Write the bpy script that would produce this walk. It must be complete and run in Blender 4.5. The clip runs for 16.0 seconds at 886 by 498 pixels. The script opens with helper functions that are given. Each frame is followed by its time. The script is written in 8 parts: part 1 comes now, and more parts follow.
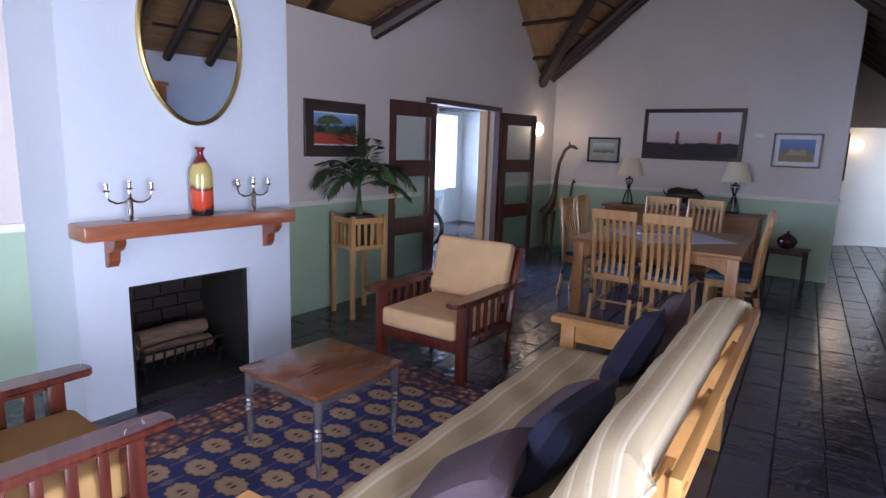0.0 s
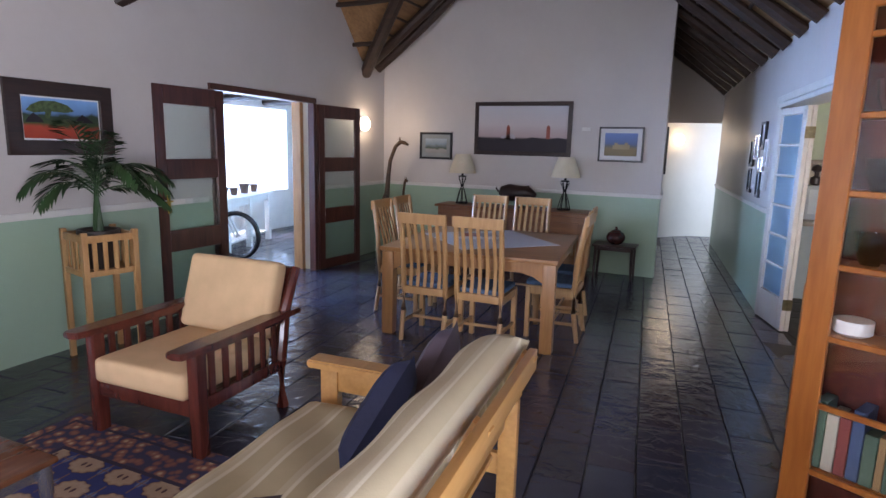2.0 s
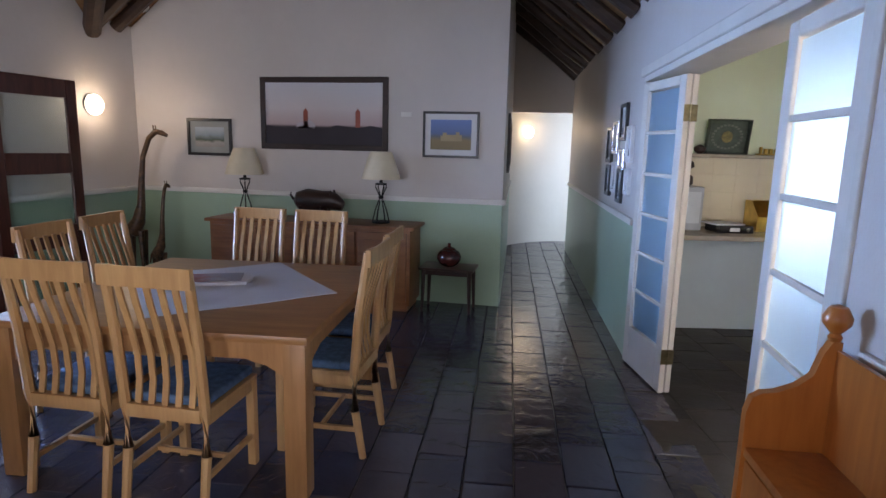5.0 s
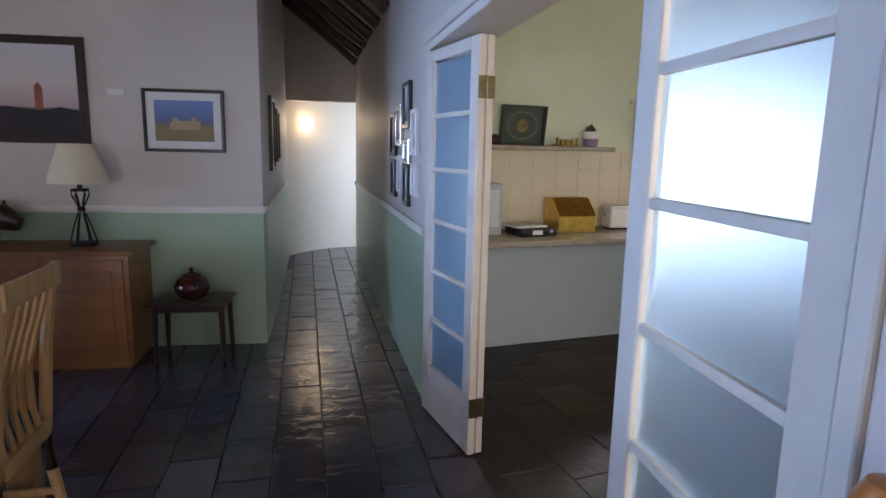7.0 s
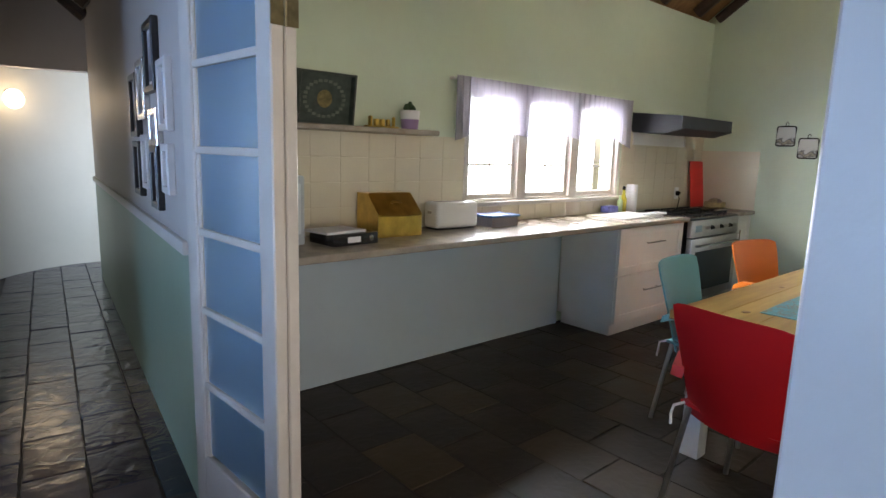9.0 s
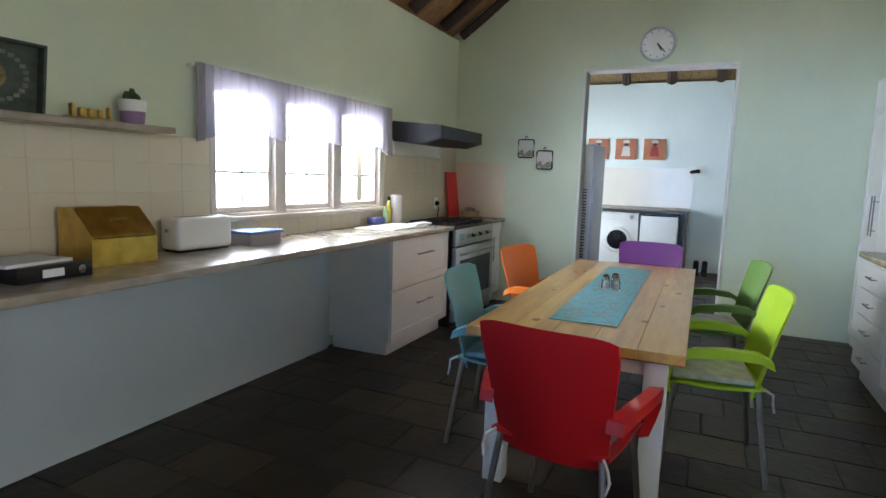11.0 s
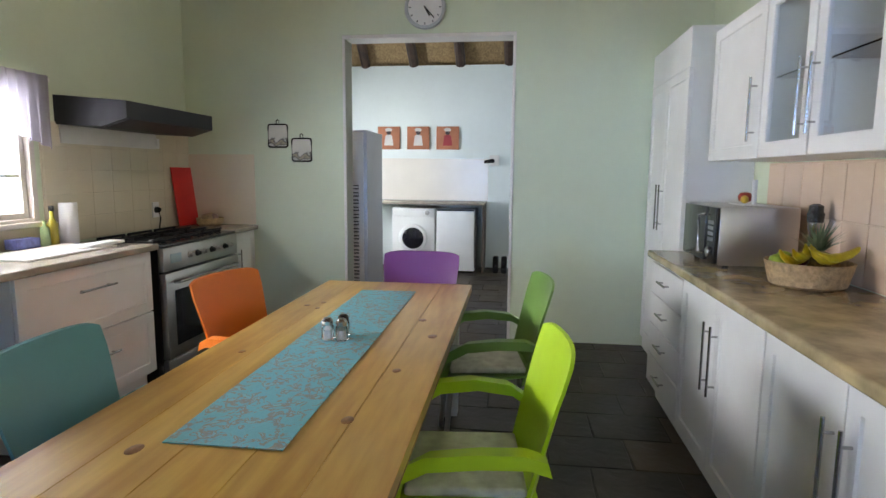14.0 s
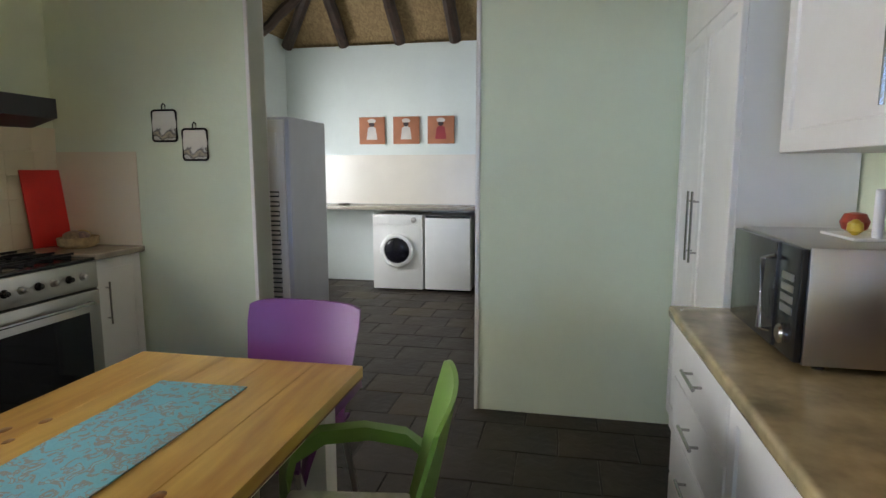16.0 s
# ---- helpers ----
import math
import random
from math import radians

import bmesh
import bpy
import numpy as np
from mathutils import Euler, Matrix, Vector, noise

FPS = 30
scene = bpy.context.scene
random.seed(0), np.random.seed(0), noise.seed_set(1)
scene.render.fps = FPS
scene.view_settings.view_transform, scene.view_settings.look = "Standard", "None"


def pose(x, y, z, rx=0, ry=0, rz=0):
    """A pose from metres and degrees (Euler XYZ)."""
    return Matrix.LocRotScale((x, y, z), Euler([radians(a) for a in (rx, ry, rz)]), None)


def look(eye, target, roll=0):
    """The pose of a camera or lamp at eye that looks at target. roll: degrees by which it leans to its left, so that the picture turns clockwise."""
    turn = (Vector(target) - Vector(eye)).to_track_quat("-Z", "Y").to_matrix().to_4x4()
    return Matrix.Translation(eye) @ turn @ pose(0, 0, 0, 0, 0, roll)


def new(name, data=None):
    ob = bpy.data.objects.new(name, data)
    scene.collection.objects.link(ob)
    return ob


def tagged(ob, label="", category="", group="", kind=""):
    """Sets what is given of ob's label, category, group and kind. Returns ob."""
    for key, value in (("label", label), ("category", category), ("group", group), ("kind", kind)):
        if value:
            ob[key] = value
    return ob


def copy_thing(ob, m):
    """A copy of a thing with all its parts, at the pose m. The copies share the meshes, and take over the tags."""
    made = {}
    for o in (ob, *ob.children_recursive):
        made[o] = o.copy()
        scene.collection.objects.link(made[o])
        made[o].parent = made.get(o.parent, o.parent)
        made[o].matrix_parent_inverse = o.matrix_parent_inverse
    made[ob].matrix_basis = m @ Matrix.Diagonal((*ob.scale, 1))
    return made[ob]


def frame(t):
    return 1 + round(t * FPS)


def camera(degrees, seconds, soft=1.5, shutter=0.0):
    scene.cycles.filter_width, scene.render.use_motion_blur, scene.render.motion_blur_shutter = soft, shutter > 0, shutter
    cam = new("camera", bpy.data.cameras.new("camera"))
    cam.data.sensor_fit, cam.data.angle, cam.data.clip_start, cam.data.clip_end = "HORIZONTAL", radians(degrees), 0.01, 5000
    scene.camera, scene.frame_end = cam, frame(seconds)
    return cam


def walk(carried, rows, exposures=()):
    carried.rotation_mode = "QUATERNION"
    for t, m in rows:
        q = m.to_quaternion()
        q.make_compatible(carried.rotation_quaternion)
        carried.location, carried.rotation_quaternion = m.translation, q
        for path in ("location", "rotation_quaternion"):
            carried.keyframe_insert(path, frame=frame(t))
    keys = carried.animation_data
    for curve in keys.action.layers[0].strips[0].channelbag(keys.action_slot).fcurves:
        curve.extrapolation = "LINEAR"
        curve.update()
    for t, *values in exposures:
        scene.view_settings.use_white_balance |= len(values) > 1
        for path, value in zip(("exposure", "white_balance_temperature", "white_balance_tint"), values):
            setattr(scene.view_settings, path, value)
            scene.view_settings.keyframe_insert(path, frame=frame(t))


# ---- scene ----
# camera: seconds, eye x y z, heading, tilt, lean in degrees
cam = camera(75.0, 16.0)
PATH = [
    (0.0, 0.753, -0.732, 1.620, 37.16, -10.31, 1.88),
    (0.5, 0.776, -0.507, 1.612, 33.95, -10.21, 1.74),
    (1.0, 0.823, -0.252, 1.608, 31.07, -10.25, 1.63),
    (1.5, 0.836, 0.033, 1.604, 27.59, -10.11, 1.55),
    (2.0, 0.862, 0.352, 1.597, 24.63, -10.03, 1.47),
    (2.5, 0.870, 0.698, 1.588, 22.92, -9.95, 1.39),
    (3.0, 0.854, 1.056, 1.582, 21.01, -10.00, 1.31),
    (3.5, 0.859, 1.440, 1.576, 19.13, -10.02, 1.28),
    (3.7, 0.866, 1.601, 1.567, 18.53, -10.06, 1.31),
    (5.8, 0.902, 2.982, 1.555, 4.90, -10.01, 1.32),
    (6.0, 0.917, 3.108, 1.543, 2.95, -10.04, 1.29),
    (6.5, 0.990, 3.390, 1.530, -1.82, -9.89, 1.24),
    (7.0, 1.043, 3.640, 1.517, -7.92, -9.74, 1.22),
    (7.5, 1.102, 3.887, 1.504, -13.68, -9.63, 1.17),
    (8.0, 1.155, 4.134, 1.488, -17.75, -9.61, 1.14),
    (8.2, 1.170, 4.259, 1.454, -19.57, -9.90, 1.36),
    (10.3, 1.225, 4.959, 1.407, -45.97, -7.23, 1.80),
    (10.5, 1.264, 4.991, 1.375, -48.13, -7.19, 2.01),
    (11.0, 1.397, 5.079, 1.365, -53.63, -7.16, 1.86),
    (11.5, 1.543, 5.158, 1.365, -57.93, -7.16, 1.61),
    (12.0, 1.708, 5.226, 1.366, -62.92, -7.18, 1.38),
    (12.5, 1.911, 5.245, 1.369, -66.65, -7.17, 1.17),
    (13.0, 2.116, 5.230, 1.374, -68.74, -7.30, 0.95),
    (13.5, 2.393, 5.199, 1.381, -70.12, -7.27, 0.74),
    (14.0, 2.744, 5.138, 1.388, -70.61, -7.48, 0.51),
    (14.5, 3.144, 5.082, 1.396, -70.39, -7.62, 0.28),
    (15.0, 3.552, 5.057, 1.404, -69.95, -7.68, 0.08),
    (15.5, 3.950, 5.023, 1.411, -68.63, -7.86, -0.04),
    (16.0, 4.294, 5.052, 1.418, -66.46, -7.83, -0.02),
]


def eye_pose(x, y, z, yaw, pitch, roll):
    a, b = radians(yaw), radians(pitch)
    way = Vector((-math.sin(a) * math.cos(b), math.cos(a) * math.cos(b), math.sin(b)))
    return look((x, y, z), Vector((x, y, z)) + way, roll)


walk(cam, [(t, eye_pose(*r)) for t, *r in PATH],
     [(0.0, 1.0, 6600, 28), (1.0, 1.35, 6700, 27), (2.0, 1.4, 6900, 26), (3.7, 1.25, 6800, 24), (6.0, 1.15, 7300, 25), (8.2, 0.9, 7500, 23), (10.3, 0.75, 6900, 15), (12.0, 0.7, 6700, 16), (13.5, 0.68, 7100, 18), (14.5, 0.62, 7600, 20), (16.0, 0.35, 7800, 19)])

# ---- light ----
world = bpy.data.worlds.new("sky")
scene.world = world
world.use_nodes = True
wn = world.node_tree.nodes
sky = wn.new("ShaderNodeTexSky")
sky.sky_type = "NISHITA"
sky.sun_disc = False
sky.sun_elevation, sky.sun_rotation = radians(58), radians(-60)
world.node_tree.links.new(sky.outputs[0], wn["Background"].inputs[0])
wn["Background"].inputs[1].default_value = 0.15
sun = new("sun", bpy.data.lights.new("sun", "SUN"))
sun.data.energy, sun.data.angle, sun.data.color = 3.5, radians(0.5), (1.0, 0.95, 0.88)
SUN_WAY = Vector((math.sin(radians(-60)) * math.cos(radians(58)), math.cos(radians(-60)) * math.cos(radians(58)), math.sin(radians(58))))
sun.matrix_basis = look(SUN_WAY * 20, (0, 0, 0))


def window_light(name, m, w, h, watts, color):
    """Sky light that comes in through one opening; shines along its local -z."""
    lamp = new(name, bpy.data.lights.new(name, "AREA"))
    lamp.data.shape, lamp.data.size, lamp.data.size_y = "RECTANGLE", w, h
    lamp.data.energy, lamp.data.color = watts, color
    lamp.matrix_basis = m
    return lamp


def glow_lamp(name, at, watts, color, r):
    lamp = new(name, bpy.data.lights.new(name, "POINT"))
    lamp.data.energy, lamp.data.color, lamp.data.shadow_soft_size = watts, color, r
    lamp.location = at
    return lamp


# ---- frames of the slightly crooked walls ----
WF = pose(-3.55, 4.5, 0, 0, 0, 2.8)       # west wall of the living room, x into the room
EF = pose(1.46, 6.3, 0, 0, 0, 5.46)       # wall between living room and kitchen, x into the kitchen
KF = pose(1.0225, -0.1556, 0, 0, 0, 12.01)  # kitchen and scullery
ID = Matrix.Identity(4)

DAY = (0.72, 0.84, 1.0)
sunroom_sky = window_light("light_sunroom_window", pose(-6.72, 6.2, 1.45, 0, -90, 0), 1.6, 6.2, 200, (0.28, 0.54, 1.0))
sunroom_sky.data.spread = radians(82)
window_light("light_garden_door", EF @ pose(0.26, -7.2, 1.08, 0, 90, 0), 2.1, 2.4, 190, DAY)
window_light("light_south_window", pose(-0.9, -2.62, 1.5, 90, 0, 0), 2.0, 1.3, 60, DAY)
window_light("light_kitchen_window", KF @ pose(4.93, 7.93, 1.5, -90, 0, 0), 1.85, 0.75, 90, (0.76, 0.88, 1.0))
# fill lamp at an added, unseen opening, brightens the north wall and counter
window_light("light_kitchen_side_window", KF @ pose(2.06, 3.16, 1.5, 90, 0, 0), 0.6, 1.15, 14, (1.0, 0.96, 0.90))
window_light("light_hall_window", pose(1.25, 12.25, 1.2, 0, 90, 0), 1.6, 0.6, 1.8, (0.50, 0.66, 1.0))
window_light("light_scullery_window", KF @ pose(9.6, 8.08, 1.5, -90, 0, 0), 1.4, 1.1, 62, (0.74, 0.87, 1.0))


# ---- materials ----
def nodes_of(m):
    m.use_nodes = True
    return m.node_tree, m.node_tree.nodes["Principled BSDF"]


def link(tree, a, b):
    tree.links.new(a, b)


def mix_colour(tree, fac, a, b):
    n = tree.nodes.new("ShaderNodeMix")
    n.data_type = "RGBA"
    for sock, v in ((n.inputs[0], fac), (n.inputs[6], a), (n.inputs[7], b)):
        if isinstance(v, (float, int)):
            sock.default_value = v
        elif isinstance(v, tuple):
            sock.default_value = (*v[:3], 1)
        else:
            tree.links.new(v, sock)
    return n.outputs[2]


def noise_of(tree, scale, detail=4.0, stretch=(1, 1, 1), coord="Object", distort=0.0):
    tc = tree.nodes.new("ShaderNodeTexCoord")
    mp = tree.nodes.new("ShaderNodeMapping")
    mp.inputs["Scale"].default_value = stretch
    nz = tree.nodes.new("ShaderNodeTexNoise")
    nz.inputs["Scale"].default_value, nz.inputs["Detail"].default_value = scale, detail
    nz.inputs["Distortion"].default_value = distort
    tree.links.new(tc.outputs[coord], mp.inputs[0])
    tree.links.new(mp.outputs[0], nz.inputs["Vector"])
    return nz.outputs["Fac"]


def ramp(tree, fac, *stops):
    r = tree.nodes.new("ShaderNodeValToRGB")
    e = r.color_ramp.elements
    while len(e) < len(stops):
        e.new(0.5)
    for el, (p, c) in zip(e, stops):
        el.position, el.color = p, (*c, 1) if len(c) == 3 else c
    tree.links.new(fac, r.inputs[0])
    return r.outputs[0]


def bump(tree, bsdf, fac, strength, dist=0.01):
    b = tree.nodes.new("ShaderNodeBump")
    b.inputs["Strength"].default_value, b.inputs["Distance"].default_value = strength, dist
    tree.links.new(fac, b.inputs["Height"])
    tree.links.new(b.outputs[0], bsdf.inputs["Normal"])


def plain(name, col, rough=0.6, metal=0.0, var=0.12, scale=6.0, fine=60.0, bumps=0.08, **kw):
    """Paint, plastic, metal or cloth: a base colour with soft blotches and a fine grain."""
    m = bpy.data.materials.new(name)
    t, b = nodes_of(m)
    d = tuple(max(0, c * (1 - var)) for c in col)
    u = tuple(min(1, c * (1 + var * 0.6)) for c in col)
    big = noise_of(t, scale, 5)
    small = noise_of(t, fine, 3)
    c1 = ramp(t, big, (0.3, d), (0.7, u))
    link(t, mix_colour(t, 0.12, c1, ramp(t, small, (0.3, d), (0.7, u))), b.inputs["Base Color"])
    b.inputs["Roughness"].default_value, b.inputs["Metallic"].default_value = rough, metal
    if bumps:
        bump(t, b, small, bumps)
    for k, v in kw.items():
        b.inputs[k.replace("_", " ")].default_value = v
    return m


def wood(name, dark, light, rough=0.35, axis="x", scale=3.0, coat=0.0, boards=0.0):
    m = bpy.data.materials.new(name)
    t, b = nodes_of(m)
    st = {"x": (0.12, 1, 1), "y": (1, 0.12, 1), "z": (1, 1, 0.12)}[axis]
    g1 = noise_of(t, scale * 4, 6, st, distort=1.2)
    g2 = noise_of(t, scale * 22, 3, st)
    c1 = ramp(t, g1, (0.3, dark), (0.7, light))
    mid = tuple((a + c) / 2 for a, c in zip(dark, light))
    c2 = mix_colour(t, 0.3, c1, ramp(t, g2, (0.35, dark), (0.65, light)))
    info = t.nodes.new("ShaderNodeObjectInfo")
    c3 = mix_colour(t, 0.25, c2, ramp(t, info.outputs["Random"], (0.0, dark), (1.0, mid)))
    link(t, c3, b.inputs["Base Color"])
    b.inputs["Roughness"].default_value = rough
    b.inputs["Coat Weight"].default_value = coat
    bump(t, b, g2, 0.12, 0.004)
    return m


def glass(name, col=(1, 1, 1), rough=0.0, ior=1.45):
    m = bpy.data.materials.new(name)
    t, b = nodes_of(m)
    b.inputs["Base Color"].default_value = (*col, 1)
    b.inputs["Roughness"].default_value, b.inputs["IOR"].default_value = rough, ior
    b.inputs["Transmission Weight"].default_value = 1.0
    return m


def wall_paint(name, col, rough=0.75, scale=1.2):
    m = bpy.data.materials.new(name)
    t, b = nodes_of(m)
    big = noise_of(t, scale, 6)
    rough_n = noise_of(t, 14, 6)
    grain = noise_of(t, 90, 3)
    d = tuple(c * 0.93 for c in col)
    u = tuple(min(1, c * 1.04) for c in col)
    c1 = ramp(t, big, (0.3, d), (0.7, u))
    link(t, mix_colour(t, 0.18, c1, ramp(t, rough_n, (0.3, d), (0.75, u))), b.inputs["Base Color"])
    b.inputs["Roughness"].default_value = rough
    add = t.nodes.new("ShaderNodeMath")
    add.operation = "MULTIPLY_ADD"
    add.inputs[1].default_value = 3.0
    link(t, rough_n, add.inputs[0])
    link(t, grain, add.inputs[2])
    bump(t, b, add.outputs[0], 0.10, 0.01)
    return m


def slate(name, cols, rough_lo, rough_hi, strength, spec=0.5):
    m = bpy.data.materials.new(name)
    t, b = nodes_of(m)
    b.inputs["Specular IOR Level"].default_value = spec
    info = t.nodes.new("ShaderNodeObjectInfo")
    geo = t.nodes.new("ShaderNodeNewGeometry")
    add = t.nodes.new("ShaderNodeMath")
    add.operation = "ADD"
    link(t, info.outputs["Random"], add.inputs[0])
    link(t, geo.outputs["Random Per Island"], add.inputs[1])
    fr = t.nodes.new("ShaderNodeMath")
    fr.operation = "FRACT"
    link(t, add.outputs[0], fr.inputs[0])
    n = len(cols)
    each = ramp(t, fr.outputs[0], *[(i / (n - 1), c) for i, c in enumerate(cols)])
    big = noise_of(t, 2.2, 6)
    c2 = mix_colour(t, 0.45, each, ramp(t, big, (0.35, cols[0]), (0.7, cols[-1])))
    link(t, c2, b.inputs["Base Color"])
    rr = t.nodes.new("ShaderNodeMapRange")
    rr.inputs[3].default_value, rr.inputs[4].default_value = rough_lo, rough_hi
    link(t, noise_of(t, 5, 5), rr.inputs[0])
    link(t, rr.outputs[0], b.inputs["Roughness"])
    bump(t, b, noise_of(t, 7, 7, distort=0.8), strength, 0.02)
    return m


M_GREIGE = wall_paint("paint_grey_beige", (0.60, 0.555, 0.525), 0.5)
M_GREEN = wall_paint("paint_dado_green", (0.36, 0.50, 0.37), 0.36)
M_KGREEN = wall_paint("paint_kitchen_green", (0.60, 0.675, 0.51))
M_WHITE_WALL = wall_paint("paint_chimney_white", (0.50, 0.57, 0.66))
M_KNEE = wall_paint("paint_knee_wall", (0.50, 0.58, 0.62))
M_SCULL = wall_paint("paint_scullery", (0.72, 0.78, 0.76))
M_TRIM = plain("white_trim", (0.74, 0.72, 0.68), 0.45, var=0.06)
M_WHITE = plain("white_lacquer", (0.80, 0.80, 0.78), 0.35, var=0.04, bumps=0.02)
M_DOORWHITE = plain("door_white", (0.64, 0.60, 0.55), 0.4, var=0.07)
M_SLATE = slate("slate", [(0.030, 0.028, 0.042), (0.052, 0.060, 0.095), (0.095, 0.098, 0.125), (0.085, 0.062, 0.068), (0.046, 0.050, 0.085)], 0.08, 0.28, 0.42, 0.7)
M_KSLATE = slate("kitchen_slate", [(0.013, 0.010, 0.009), (0.022, 0.015, 0.012), (0.029, 0.021, 0.017), (0.024, 0.018, 0.014), (0.085, 0.060, 0.032)], 0.32, 0.6, 0.4, 0.3)
M_GROUT = plain("grout", (0.045, 0.045, 0.052), 0.45, bumps=0.3)
M_POLE = wood("roof_pole", (0.018, 0.009, 0.006), (0.07, 0.035, 0.022), 0.5, "x", 2.0)
M_BOARD = wood("roof_board", (0.15, 0.07, 0.028), (0.42, 0.23, 0.10), 0.6, "y", 1.5)
M_THATCH = wood("thatch_reed", (0.16, 0.10, 0.045), (0.48, 0.33, 0.17), 0.8, "x", 6.0)
M_MAHOG = wood("mahogany", (0.045, 0.010, 0.008), (0.16, 0.035, 0.022), 0.22, "z", 2.5, 0.4)
M_DOORWOOD = wood("dark_door_wood", (0.036, 0.011, 0.008), (0.125, 0.038, 0.025), 0.3, "z", 2.5, 0.2)
M_OAK = wood("honey_oak", (0.40, 0.20, 0.075), (0.62, 0.36, 0.15), 0.4, "z", 3.0)
M_TABLEOAK = wood("table_oak", (0.26, 0.105, 0.035), (0.47, 0.22, 0.075), 0.35, "x", 2.5)
M_TABLELEG = wood("table_leg_oak", (0.30, 0.13, 0.045), (0.52, 0.26, 0.10), 0.35, "z", 2.5)
M_REDWOOD = wood("red_mantle_wood", (0.14, 0.035, 0.014), (0.36, 0.11, 0.045), 0.3, "y", 2.5, 0.3)
M_COFFEE = wood("coffee_table_wood", (0.10, 0.03, 0.012), (0.27, 0.10, 0.045), 0.22, "y", 2.5, 0.5)
M_SIDEBOARD = wood("sideboard_wood", (0.17, 0.055, 0.016), (0.36, 0.14, 0.045), 0.4, "x", 2.0)
M_PINE = wood("pine_sofa", (0.42, 0.20, 0.06), (0.66, 0.36, 0.13), 0.35, "y", 2.0, 0.2)
M_ORANGEWOOD = wood("oregon_cabinet", (0.33, 0.085, 0.014), (0.60, 0.21, 0.045), 0.3, "z", 2.0, 0.3)
M_PLANKTOP = wood("pine_plank_top", (0.36, 0.17, 0.035), (0.70, 0.46, 0.13), 0.3, "x", 1.6, 0.2)
M_DARKEDGE = wood("plank_edge", (0.12, 0.045, 0.02), (0.25, 0.10, 0.045), 0.4, "x", 2.0)
M_STOOLWOOD = wood("dark_stool_wood", (0.02, 0.008, 0.006), (0.06, 0.025, 0.018), 0.3, "x", 2.5)
M_IRON = plain("black_iron", (0.015, 0.015, 0.016), 0.45, 0.6, bumps=0.15)
M_SILVER = plain("silver", (0.80, 0.80, 0.82), 0.12, 1.0, var=0.05, bumps=0)
M_STEEL = plain("brushed_steel", (0.50, 0.47, 0.44), 0.3, 1.0, var=0.06)
M_CHROME = plain("satin_handle", (0.42, 0.42, 0.42), 0.25, 1.0, var=0.05, bumps=0)
M_BRASS = plain("brass", (0.60, 0.40, 0.10), 0.28, 1.0, var=0.25, scale=12)
M_AGEDBRASS = plain("aged_brass", (0.26, 0.21, 0.12), 0.35, 1.0, var=0.3, scale=30)
M_GILT = plain("gilt_frame", (0.70, 0.55, 0.25), 0.25, 1.0, var=0.2)
M_BLACK = plain("black_enamel", (0.012, 0.012, 0.014), 0.25, bumps=0.02)
M_HOOD = plain("hood_enamel", (0.010, 0.010, 0.016), 0.5, bumps=0.02)
M_SOOT = plain("soot", (0.008, 0.006, 0.005), 0.85, var=0.4, bumps=0.4)
M_BEIGE = plain("beige_cushion", (0.68, 0.45, 0.25), 0.9, var=0.12, fine=220, bumps=0.25)
M_BLUECLOTH = plain("blue_seat_cloth", (0.07, 0.13, 0.22), 0.9, var=0.45, scale=30, fine=200, bumps=0.2)
M_NAVY = plain("navy_pillow", (0.012, 0.016, 0.05), 0.75, var=0.2, bumps=0.2)
M_PURPLEGREY = plain("plum_grey_pillow", (0.09, 0.065, 0.085), 0.7, var=0.2, bumps=0.2)
M_LINEN = plain("white_linen", (0.62, 0.60, 0.62), 0.9, var=0.05, fine=200, bumps=0.2)
M_SHADE = plain("cream_shade", (0.72, 0.63, 0.46), 0.9, var=0.08, fine=150, Transmission_Weight=0.0)
M_LEAF = plain("palm_leaf", (0.035, 0.085, 0.03), 0.45, var=0.4)
M_SOIL = plain("soil", (0.03, 0.02, 0.014), 0.95, bumps=0.5)
M_MIRROR = plain("mirror", (0.82, 0.84, 0.84), 0.01, 1.0, var=0.0, bumps=0)
M_FROST = glass("frosted_glass", (0.48, 0.74, 0.98), 0.40)
M_PANE = glass("clear_glass")
M_SMOKE = glass("tinted_glass", (0.35, 0.30, 0.28))
M_GREENGLASS = glass("greenish_frosted_glass", (0.72, 0.80, 0.78), 0.25)
M_PALETILE = plain("pale_wall_tile", (0.76, 0.71, 0.64), 0.22, var=0.05, scale=3)
M_CREAMTILE = plain("cream_wall_tile", (0.69, 0.62, 0.47), 0.22, var=0.05, scale=3)
M_PINKTILE = plain("peach_wall_tile", (0.70, 0.52, 0.38), 0.22, var=0.05, scale=3)
M_GRANITE = plain("granite_top", (0.42, 0.33, 0.18), 0.16, var=0.5, scale=7, fine=40, bumps=0.02)
M_LAMINATE = plain("grey_stone_counter", (0.36, 0.31, 0.25), 0.22, var=0.30, scale=9, fine=60, bumps=0.02)
M_BREADBIN = M_BRASS


def emit(name, col, power):
    m = bpy.data.materials.new(name)
    t, b = nodes_of(m)
    b.inputs["Base Color"].default_value = (*col, 1)
    b.inputs["Emission Color"].default_value = (*col, 1)
    b.inputs["Emission Strength"].default_value = power
    return m


M_BULB = emit("wall_lamp_glass", (1.0, 0.92, 0.72), 4.0)


